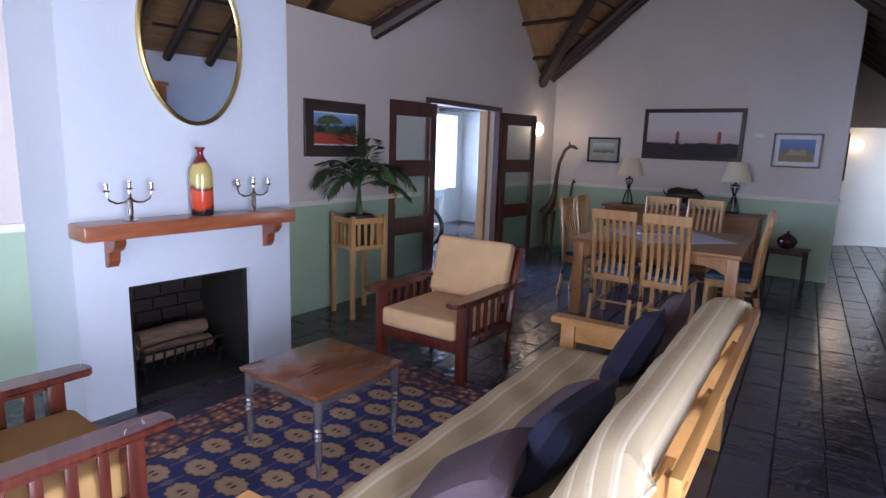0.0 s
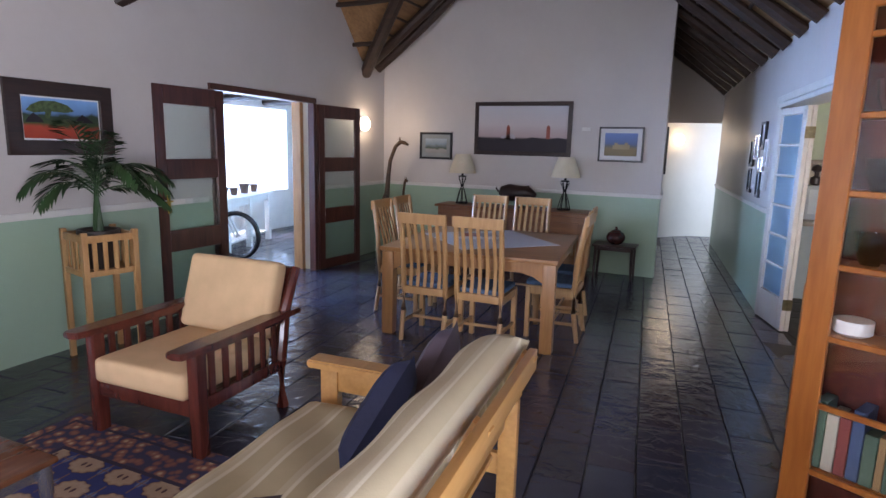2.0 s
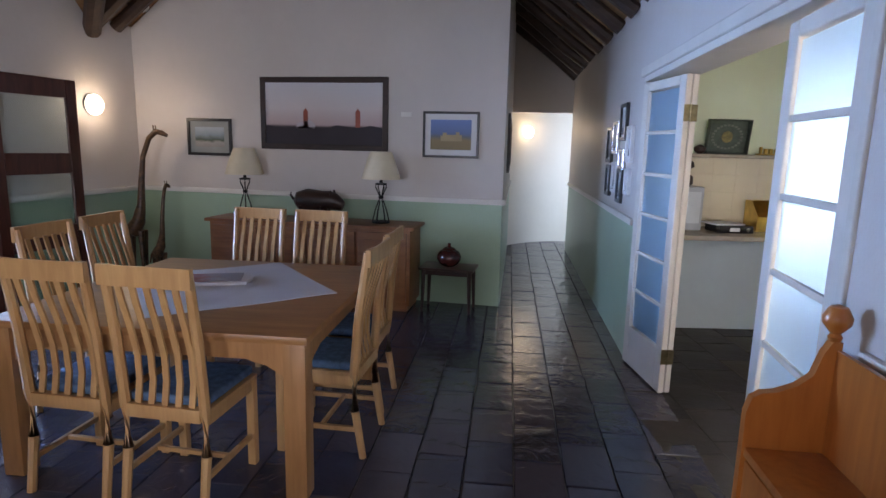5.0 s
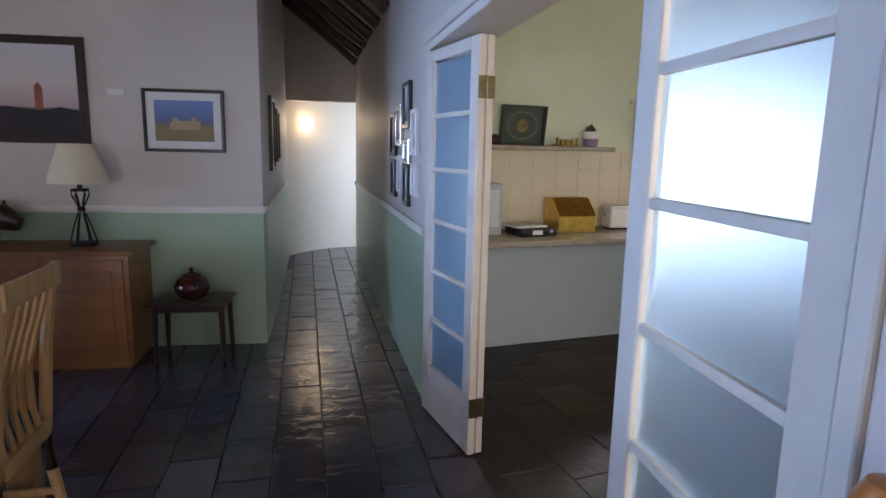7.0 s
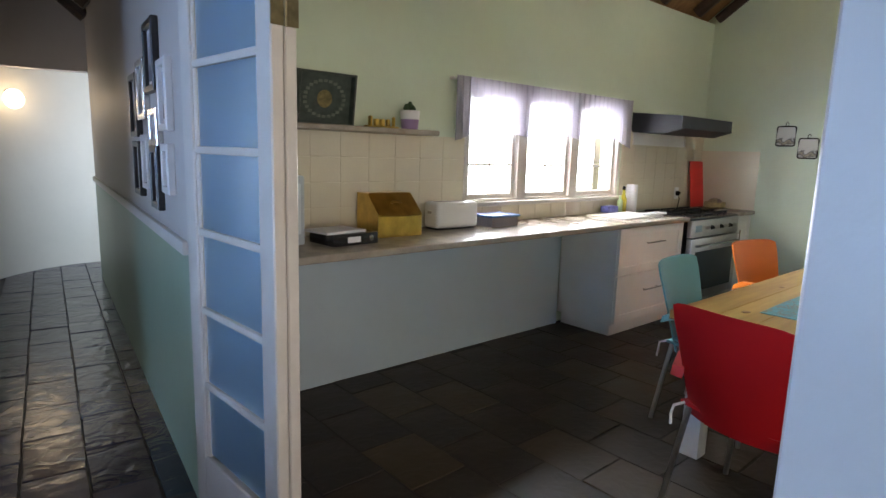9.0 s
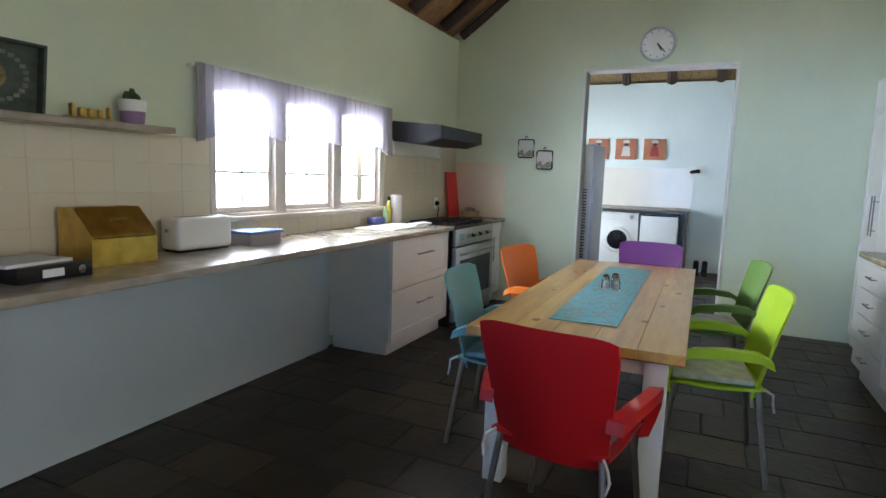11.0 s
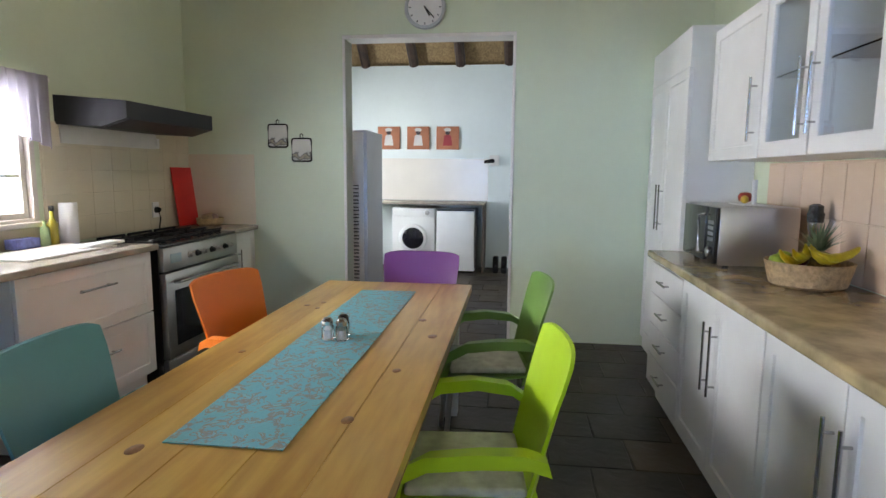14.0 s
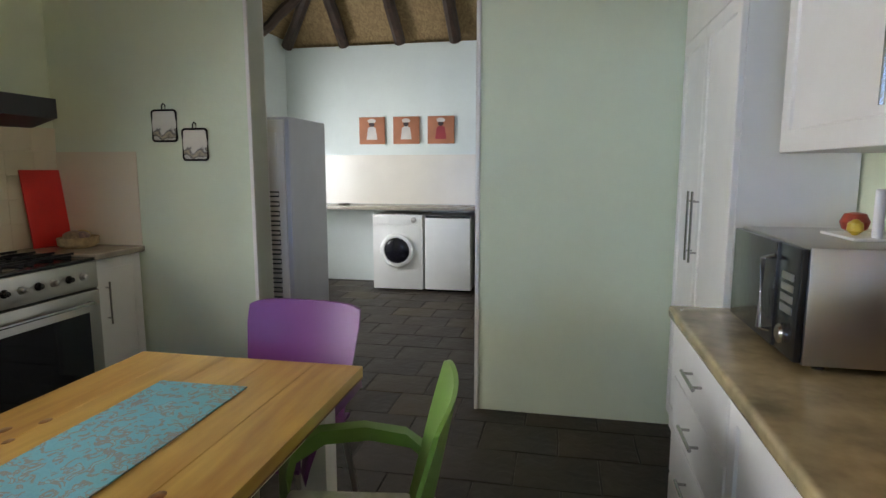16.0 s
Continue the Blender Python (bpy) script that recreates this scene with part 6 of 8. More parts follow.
# shelf
solo("wall_shelf", box(bmesh.new(), 2.15, 3.56, 7.47, 7.688, 1.53, 1.562, 0.010, 3), M_LAMINATE, KF, "thin stone-look wall shelf above the worktop", "shelf")
ty = thing("decorative_tray", K(2.84, 7.665, 1.562, 8, 0, 0) @ Matrix.Diagonal((0.95, 1.0, 0.82, 1.0)), "square dark green tray leaning on the wall shelf", "tray")
M_TRAY = plain("dark_green_tray", (0.05, 0.07, 0.055), 0.5, var=0.4, scale=18)
tb = bmesh.new()
box(tb, -0.19, 0.19, -0.008, 0.0, 0.0, 0.36, 0.003, 1)
for a in ((-0.19, -0.175, -0.05, 0.0, 0, 0.36), (0.175, 0.19, -0.05, 0.0, 0, 0.36), (-0.175, 0.175, -0.05, 0, 0, 0.015), (-0.175, 0.175, -0.05, 0, 0.345, 0.36)):
    box(tb, *a, 0.003, 1)
part("tray_body", tb, M_TRAY, ty)
part("painted_motif", slab(bmesh.new(), [(0.05 * math.cos(k * math.pi / 10), 0.18 + 0.06 * math.sin(k * math.pi / 10)) for k in range(20)], -0.0105, -0.0085, "y"), plain("ochre_motif", (0.22, 0.17, 0.06), 0.6, var=0.5, scale=40), ty, "ochre painted motif")
pm = plain("motif_ring", (0.14, 0.16, 0.13), 0.6, var=0.4, scale=30)
rgm = bmesh.new()
for k in range(24):
    a = 2 * math.pi * k / 24
    box(rgm, 0.13 * math.cos(a) - 0.012, 0.13 * math.cos(a) + 0.012, -0.010, -0.0084, 0.18 + 0.12 * math.sin(a) - 0.010, 0.18 + 0.12 * math.sin(a) + 0.010)
part("border_motif", rgm, pm, ty)
ln = bmesh.new()
for k, (w, h) in enumerate(((0.02, 0.055), (0.03, 0.04), (0.03, 0.04), (0.022, 0.04), (0.014, 0.055))):
    x = -0.085 + 0.042 * k
    box(ln, x - w / 2, x + w / 2, -0.012, 0.012, 0.012, 0.012 + h, 0.004, 1)
box(ln, -0.12, 0.11, -0.02, 0.02, 0, 0.012, 0.003, 1)
solo("brass_ornament", ln, M_BRASS, K(3.19, 7.57, 1.562), "small brass letter ornament on the shelf", "ornament")
cp = thing("cactus_pot", K(3.40, 7.575, 1.562), "little cactus in a white and purple pot", "plant")
part("pot", lathe(bmesh.new(), [(0.048, 0), (0.052, 0.01), (0.056, 0.06), (0.058, 0.06), (0.062, 0.115), (0.055, 0.115), (0.052, 0.10)], 20), flat_colours("two_tone_pot", (0.0, (0.28, 0.17, 0.30)), (0.5, (0.28, 0.17, 0.30)), (0.53, (0.75, 0.73, 0.70)), (1.0, (0.75, 0.73, 0.70)), lo=0.0, hi=0.12, wob=0.0), cp)
cc = bmesh.new()
for x, y, h in ((0, 0, 0.07), (0.025, 0.01, 0.05), (-0.022, 0.008, 0.055), (0.003, -0.025, 0.045), (-0.012, 0.024, 0.05)):
    lathe(cc, [(0.012, 0.10), (0.019, 0.12), (0.018, 0.10 + h * 0.7), (0.008, 0.10 + h)], 9, (x, y, 0))
part("cactus", cc, M_LEAF, cp)
solo("small_bowl", lathe(bmesh.new(), [(0.02, 0), (0.045, 0.02), (0.05, 0.05), (0.035, 0.06), (0.012, 0.075)], 16), M_STOOLWOOD, K(2.58, 7.55, 1.562), "little dark lidded bowl on the shelf", "bowl")

# things on the worktop
bb = thing("bread_bin", K(3.21, 7.52, CT, 0, 0, -4) @ Matrix.Diagonal((0.76, 0.9, 0.95, 1.0)), "brass bread bin with a sloping lid", "bread bin")
part("bin_body", slab(bmesh.new(), [(-0.15, 0), (0.13, 0), (0.13, 0.26), (-0.01, 0.26), (-0.15, 0.14)], -0.20, 0.20, "x"), M_BREADBIN, bb)
part("lid", slab(bmesh.new(), [(-0.158, 0.13), (-0.152, 0.125), (-0.012, 0.252), (-0.012, 0.264)], -0.19, 0.19, "x"), M_BREADBIN, bb)
part("handle", sweep(bmesh.new(), [(-0.04, -0.085, 0.205), (-0.04, -0.105, 0.215), (0.04, -0.105, 0.215), (0.04, -0.085, 0.205)], 0.007, 8), M_BREADBIN, bb)
ts = thing("toaster", K(3.73, 7.53, CT, 0, 0, -3) @ Matrix.Diagonal((0.92, 1.0, 0.95, 1.0)), "long white plastic toaster", "toaster")
part("toaster_body", box(bmesh.new(), -0.19, 0.19, -0.075, 0.075, 0.012, 0.19, 0.03, 4), M_WHITE, ts)
part("slot", B(-0.15, 0.15, -0.018, 0.018, 0.186, 0.1915), M_BLACK, ts, "dark toast slot")
part("base", B(-0.17, 0.17, -0.06, 0.06, 0.0, 0.013), M_BLACK, ts)
part("lever", box(bmesh.new(), -0.205, -0.188, -0.015, 0.015, 0.11, 0.13, 0.004), M_STEEL, ts)
tp = thing("food_box", K(4.13, 7.50, CT), "clear plastic food box with a blue lid", "food box")
part("tub", slab(bmesh.new(), [(-0.13, -0.09), (0.13, -0.09), (0.13, 0.09), (-0.13, 0.09)], 0, 0.065, "z"), plain("smoky_plastic", (0.25, 0.22, 0.24), 0.3), tp)
part("lid", box(bmesh.new(), -0.145, 0.145, -0.105, 0.105, 0.065, 0.083, 0.006), plain("blue_lid", (0.03, 0.12, 0.32), 0.35), tp, "blue lid")
fl = thing("ring_binder", K(2.80, 7.36, CT, 0, 0, 3) @ Matrix.Diagonal((0.9, 0.9, 1.0, 1.0)), "black lever-arch file with papers on top", "file")
part("cover", box(bmesh.new(), -0.16, 0.16, -0.13, 0.13, 0, 0.062, 0.006), M_BLACK, fl)
part("spine_label", B(-0.06, 0.03, -0.1325, -0.1305, 0.016, 0.046), M_MOUNT, fl, "white label")
part("finger_ring", lathe(bmesh.new(), [(0.013, 0), (0.017, 0.003), (0.013, 0.004)], 16), M_CHROME, fl, "", pose(0.11, -0.130, 0.031, 90, 0, 0))
part("paper", box(bmesh.new(), -0.20, 0.09, -0.10, 0.13, 0.063, 0.075, 0.001, 1), M_MOUNT, fl, "loose white papers", pose(0, 0, 0, 0, 0, 5))
jr = thing("water_dispenser", K(2.47, 7.50, CT), "grey box with a dark bottle on top", "dispenser")
part("housing", box(bmesh.new(), -0.11, 0.11, -0.12, 0.12, 0, 0.36, 0.012), plain("grey_plastic", (0.42, 0.46, 0.5), 0.4), jr)
part("front_panel", box(bmesh.new(), -0.085, 0.085, -0.126, -0.12, 0.06, 0.32, 0.004), plain("light_grey_panel", (0.6, 0.65, 0.68), 0.3), jr)
part("bottle", lathe(bmesh.new(), [(0.03, 0.36), (0.055, 0.38), (0.05, 0.44), (0.02, 0.46), (0.02, 0.50), (0.055, 0.52), (0.045, 0.56), (0.012, 0.58)], 18), M_EBONY, jr)
# by the sink
sk = thing("sink_board", K(5.65, 7.40, CT), "cream plastic draining board at the counter end", "draining board")
part("board", box(bmesh.new(), -0.32, 0.32, -0.18, 0.18, 0, 0.012, 0.005), M_TRIM, sk)
oil = thing("oil_bottle", K(5.93, 7.61, CT), "glass oil bottle with yellow oil", "bottle")
part("bottle", lathe(bmesh.new(), [(0.028, 0), (0.032, 0.01), (0.032, 0.13), (0.013, 0.17), (0.012, 0.21)], 16), plain("oil_yellow", (0.35, 0.30, 0.03), 0.1), oil)
part("cap", lathe(bmesh.new(), [(0.015, 0.21), (0.015, 0.24), (0.01, 0.243)], 12), M_BLACK, oil)
sp2 = thing("soap_bottle", K(5.86, 7.60, CT), "small clear green soap bottle", "bottle")
part("bottle", lathe(bmesh.new(), [(0.025, 0), (0.028, 0.01), (0.026, 0.11), (0.01, 0.13), (0.01, 0.16)], 14), plain("soap_green", (0.25, 0.36, 0.18), 0.15), sp2)
solo("kitchen_roll", lathe(bmesh.new(), [(0.05, 0), (0.052, 0.004), (0.052, 0.252), (0.05, 0.256), (0.016, 0.256), (0.016, 0.25)], 24), M_MOUNT, K(6.05, 7.60, CT), "upright white roll of kitchen paper", "paper roll")
sx = thing("sponge_box", K(5.70, 7.60, CT), "blue printed box by the window sill", "box")
part("carton", box(bmesh.new(), -0.08, 0.08, -0.04, 0.04, 0.0125, 0.07, 0.003), plain("blue_print_box", (0.10, 0.12, 0.33), 0.5, var=0.5, scale=40), sx)
solo("folded_cloth", box(bmesh.new(), -0.15, 0.15, -0.05, 0.05, 0.0125, 0.03, 0.006), M_MOUNT, K(5.93, 7.30, CT), "folded white cloth on the worktop", "cloth")

# stove
sv = thing("stove", K(6.15, 7.06, 0), "wide stainless steel stove with a gas hob", "stove")
part("body", B(0.01, 0.975, 0.03, 0.62, 0.0, 0.875), M_BLACK, sv)
part("control_panel", box(bmesh.new(), 0.008, 0.977, -0.012, 0.03, 0.74, 0.895, 0.006), M_STEEL, sv)
hob = part("hob", box(bmesh.new(), 0.005, 0.98, 0.0, 0.62, 0.896, 0.915, 0.005), M_BLACK, sv)
for i in range(3):
    x0 = 0.05 + 0.30 * i
    for k in range(4):
        part("grate_bar", B(x0, x0 + 0.27, 0.08 + 0.13 * k, 0.092 + 0.13 * k, 0.935, 0.95, bev=0.002, seg=1), M_IRON, hob)
    for k in range(3):
        part("grate_bar", B(x0 + 0.12 * k, x0 + 0.012 + 0.12 * k, 0.08, 0.48, 0.916, 0.9345, bev=0.002, seg=1), M_IRON, hob)
    for y in (0.17, 0.43):
        part("burner", lathe(bmesh.new(), [(0.05, 0.916), (0.048, 0.925), (0.032, 0.927), (0.03, 0.933), (0.004, 0.934)], 18, (x0 + 0.13, y, 0)), M_BLACK, hob)
ovd = part("oven_door", box(bmesh.new(), 0.012, 0.972, -0.02, 0.028, 0.16, 0.73, 0.006), M_STEEL, sv)
part("oven_glass", B(0.10, 0.885, -0.0245, -0.0205, 0.24, 0.61), plain("oven_glass", (0.01, 0.012, 0.016), 0.06, bumps=0), ovd, "dark oven glass")
part("handle", sweep(bmesh.new(), [(0.10, -0.02, 0.665), (0.10, -0.06, 0.67), (0.885, -0.06, 0.67), (0.885, -0.02, 0.665)], 0.010, 8), M_CHROME, ovd)
part("kick_drawer", box(bmesh.new(), 0.012, 0.972, -0.01, 0.028, 0.05, 0.15, 0.004), M_STEEL, sv)
part("display", B(0.08, 0.20, -0.0155, -0.0125, 0.79, 0.85), plain("oven_display", (0.35, 0.45, 0.5), 0.2), sv, "pale oven clock display")
for k in range(7):
    x = 0.30 + 0.095 * k
    part("knob", lathe(bmesh.new(), [(0.022, 0), (0.022, 0.006), (0.015, 0.010), (0.014, 0.028), (0.011, 0.03)], 14), M_BLACK if k % 2 else M_STEEL, sv, "", pose(x, -0.012, 0.82, 90, 0, 0))

hd_ = thing("cooker_hood", K(6.10, KW, 1.655), "black cooker hood above the stove", "cooker hood")
part("canopy", slab(bmesh.new(), [(0.0, 0.015), (-0.32, 0.0), (-0.49, 0.05), (-0.49, 0.155), (0.0, 0.195)], 0.0, 1.0, "x"), M_HOOD, hd_)
part("visor", slab(bmesh.new(), [(-0.33, -0.004), (-0.50, 0.046), (-0.50, 0.056), (-0.33, 0.004)], 0.02, 0.98, "x"), M_HOOD, hd_)
part("back_plate", B(0.02, 0.98, -0.02, -0.009, -0.10, 0.014), M_TRIM, hd_, "white backing below the hood")
sck = thing("wall_socket", K(7.04, KW - 0.009, 1.08), "white wall socket with a black plug", "socket")
part("plate", box(bmesh.new(), -0.04, 0.04, -0.01, 0, -0.06, 0.06, 0.003), M_WHITE, sck)
part("plug", lathe(bmesh.new(), [(0.026, 0), (0.024, 0.02), (0.015, 0.035)], 16), M_BLACK, sck, "round black plug", pose(0, -0.01, 0, 90, 0, 0))
part("flex", sweep(bmesh.new(), [(0, -0.03, -0.01), (0, -0.045, -0.06), (0.0, -0.03, -0.15)], 0.005, 6), M_BLACK, sck)
sck2 = thing("wall_socket", K(7.09, KW - 0.009, 1.60), "white wall socket under the hood", "socket")
part("plate", box(bmesh.new(), -0.04, 0.04, -0.01, 0, -0.04, 0.04, 0.003), M_WHITE, sck2)
part("flex", sweep(bmesh.new(), [(0, -0.012, 0), (-0.03, -0.035, -0.02), (-0.04, -0.03, 0.06)], 0.005, 6), M_TRIM, sck2)
solo("chopping_board", box(bmesh.new(), -0.145, 0.145, -0.006, 0.006, 0, 0.49, 0.005), plain("red_plastic", (0.72, 0.03, 0.025), 0.45), K(7.40, 7.61, CT, -7, 0, 0), "red plastic chopping board leaning on the tiles", "chopping board")
bkt = thing("bread_basket", K(7.40, 7.42, CT), "shallow basket with packets beside the stove", "basket")
part("rim", lathe(bmesh.new(), [(0.10, 0), (0.13, 0.02), (0.135, 0.065), (0.128, 0.065), (0.12, 0.02), (0.02, 0.012)], 20, sx=1.0, sy=0.75), plain("straw_basket", (0.45, 0.33, 0.18), 0.8, var=0.3, scale=40), bkt)
for x, y, r, c in ((-0.04, 0.0, 0.05, (0.35, 0.25, 0.15)), (0.05, 0.02, 0.045, (0.5, 0.36, 0.12)), (0.0, -0.03, 0.04, (0.3, 0.2, 0.17))):
    bl = bmesh.new()
    bmesh.ops.create_icosphere(bl, subdivisions=2, radius=r)
    for v in bl.verts:
        v.co = Vector((v.co.x * 1.3, v.co.y, v.co.z * 0.7)) * (1 + 0.12 * noise.noise(v.co * 30))
    part("packet", bl, plain("packet_wrap", c, 0.4, var=0.4, scale=30), bkt, "", pose(x, y, 0.075))


def pot_holder(m):
    p = thing("pot_holder", m, "printed cotton pot holder with black binding", "pot holder", "pot holders on the wall")
    w, h = 0.085, 0.095
    out = []
    for cx, cz, a0 in ((w - 0.02, h - 0.02, 0), (-w + 0.02, h - 0.02, 90), (-w + 0.02, -h + 0.02, 180), (w - 0.02, -h + 0.02, 270)):
        for k in range(5):
            a = radians(a0 + 22.5 * k)
            out.append((cx + 0.02 * math.cos(a), cz + 0.02 * math.sin(a)))
    part("pad", slab(bmesh.new(), out, -0.010, -0.002, "x"), flat_colours("pot_holder_print", (0.0, (0.02, 0.02, 0.02)), (0.30, (0.03, 0.03, 0.028)), (0.38, (0.55, 0.52, 0.44)), (0.46, (0.04, 0.036, 0.03)), (0.55, (0.36, 0.30, 0.20)), (0.62, (0.06, 0.055, 0.05)), (0.7, (0.55, 0.53, 0.46)), (1.0, (0.6, 0.58, 0.5)), lo=-0.09, hi=0.09, wob=0.7, scale=22), p)
    pts = [(-0.008, a, c) for a, c in out] + [(-0.008, *out[0])]
    part("binding", sweep(bmesh.new(), pts, 0.007, 6, cap=False), M_BLACK, p)
    part("loop", sweep(bmesh.new(), [(-0.008, -0.012, h), (-0.008, -0.012, h + 0.03), (-0.008, 0.0, h + 0.042), (-0.008, 0.012, h + 0.03), (-0.008, 0.012, h)], 0.004, 6), M_BLACK, p)
    return p


ph = pot_holder(K(KC, 6.858, 1.69))
copy_thing(ph, K(KC, 6.65, 1.573))
ck2 = thing("wall_clock", K(KC, 5.595, 2.695), "round white wall clock with a silver rim", "clock")
RY = pose(0, 0, 0, 0, -90, 0)
part("rim", lathe(bmesh.new(), [(0.165, 0), (0.168, 0.02), (0.160, 0.036), (0.145, 0.04), (0.14, 0.026)], 40), plain("pale_clock_rim", (0.48, 0.52, 0.53), 0.3), ck2, "", RY)
part("face", lathe(bmesh.new(), [(0.138, 0.004), (0.138, 0.029), (0.002, 0.030)], 40), M_WHITE, ck2, "white dial", RY)
for ang, ln_, w in ((150, 0.075, 0.006), (138, 0.11, 0.004)):
    part("clock_pointer", B(-0.0345, -0.0312, -w, w, -0.01, ln_), M_BLACK, ck2, "", pose(0, 0, 0, ang, 0, 0))
for k in range(12):
    part("hour_mark", B(-0.0325, -0.0305, -0.003, 0.003, 0.115, 0.132), M_BLACK, ck2, "", pose(0, 0, 0, 30 * k, 0, 0))

# fluorescent fitting hung from the ridge
tbl = thing("ceiling_light", K(5.85, 5.5, 2.98), "white fluorescent tube fitting hung under the kitchen ridge", "ceiling light")
part("housing", box(bmesh.new(), -0.62, 0.62, -0.045, 0.045, 0.035, 0.085, 0.01), M_WHITE, tbl)
part("tube", sweep(bmesh.new(), [(-0.58, 0, 0), (0, 0, 0), (0.58, 0, 0)], 0.019, 12), emit("fluorescent_tube", (1.0, 0.98, 0.94), 25), tbl, "glowing white tube")
for x in (-0.59, 0.59):
    part("end_cap", box(bmesh.new(), x - 0.014, x + 0.014, -0.03, 0.03, -0.026, 0.036, 0.004), M_WHITE, tbl)
    part("chain", sweep(bmesh.new(), [(x * 0.8, 0, 0.085), (x * 0.8, 0, 1.42)], 0.004, 6), M_CHROME, tbl)

# valance
va = bmesh.new()


def gather(u, v):
    x = 3.84 + 2.18 * u
    scal = 1.56 + 0.035 * abs(math.sin(u * math.pi * 3)) - 0.05 * (1 - min(1, 8 * min(u, 1 - u)))
    z = 1.945 + (scal - 1.945) * v
    return (x, 7.635 + 0.016 * math.sin(u * 210 + 1.2 * math.sin(u * 23)) * (0.5 + 0.5 * v), z)


sheet(va, 210, 5, gather, (0, 0.0025, 0))
vl = thing("curtain_valance", KF, "gathered white net valance over the kitchen window", "curtain")
part("net", va, M_CURTAIN, vl)
part("rod", sweep(bmesh.new(), [(3.82, 7.655, 1.925), (6.04, 7.655, 1.925)], 0.006, 8), M_TRIM, vl)
part("rod_bracket", B(3.82, 3.835, 7.65, 7.689, 1.915, 1.935), M_TRIM, vl)
part("rod_bracket", B(6.025, 6.04, 7.65, 7.689, 1.915, 1.935), M_TRIM, vl)

# ---- kitchen table and chairs ----
kt = thing("kitchen_table", K(4.922, 5.509, 0, 0, 0, 0.3), "pine plank kitchen table on white legs", "table")
tops = part("tabletop", box(bmesh.new(), -1.215, 1.215, -0.437, 0.437, 0.692, 0.6965), M_DARKEDGE, kt)
rng = random.Random(3)
for k in range(5):
    y0 = -0.437 + 0.1748 * k
    part("plank", box(bmesh.new(), -1.215, 1.215, y0 + 0.0006, y0 + 0.1742, 0.697, 0.735, 0.0012, 1), M_PLANKTOP, tops)
for x in (-1.06, 1.06):
    for y in (-0.33, 0.33):
        part("leg", box(bmesh.new(), x - 0.045, x + 0.045, y - 0.045, y + 0.045, 0, 0.692, 0.004), M_WHITE, kt, "white painted leg")
for y in (-0.345, 0.345):
    part("apron", B(-1.015, 1.015, y - 0.012, y + 0.012, 0.60, 0.692), M_WHITE, kt)
for x in (-1.075, 1.075):
    part("apron", B(x - 0.012, x + 0.012, -0.285, 0.285, 0.60, 0.692), M_WHITE, kt)
M_KNOT = plain("pine_knot", (0.24, 0.10, 0.04), 0.35, var=0.5, scale=60)
for x, y, r in ((-0.55, -0.13, 0.022), (-0.72, -0.25, 0.018), (0.55, 0.33, 0.016), (0.62, 0.27, 0.014), (0.50, 0.26, 0.012), (-0.2, 0.3, 0.014), (0.1, -0.36, 0.02), (0.9, -0.05, 0.02), (-0.95, 0.2, 0.02), (-0.32, -0.3, 0.015), (0.35, -0.28, 0.018)):
    part("knot", lathe(bmesh.new(), [(r, 0.7345), (r * 0.9, 0.7356), (0.001, 0.7357)], 12, (x, y, 0), 1.5, 1.0), M_KNOT, tops, "dark pine knot")
rn = bmesh.new()
sheet(rn, 40, 8, lambda u, v: (-0.93 + 1.86 * u, -0.152 + 0.304 * v, 0.736 + 0.001 * math.sin(21 * u + 4 * v)), (0, 0, 0.003))
solo("table_runner", rn, M_RUNNER, K(4.94, 5.513, 0, 0, 0, 0.4), "turquoise leaf-patterned table runner", "table runner")


def shaker_pot(m, lid, label):
    s = thing("condiment_shaker", m, label, "shaker", "salt and pepper")
    part("jar", lathe(bmesh.new(), [(0.022, 0), (0.025, 0.004), (0.025, 0.05), (0.021, 0.058), (0.018, 0.062), (0.018, 0.008), (0.003, 0.006)], 16), M_PANE, s, "clear glass jar")
    part("contents", lathe(bmesh.new(), [(0.016, 0.007), (0.016, 0.04), (0.004, 0.041)], 12), M_MOUNT, s)
    part("cap", lathe(bmesh.new(), [(0.021, 0.058), (0.022, 0.075), (0.014, 0.086), (0.003, 0.088)], 16), lid, s)
    return s


shaker_pot(K(4.905, 5.545, 0.74), M_CHROME, "glass salt shaker with a steel cap")
shaker_pot(K(4.90, 5.487, 0.74), M_CHROME, "glass salt shaker with a steel cap")
shaker_pot(K(4.965, 5.50, 0.74), M_BLACK, "glass pepper shaker with a black cap")


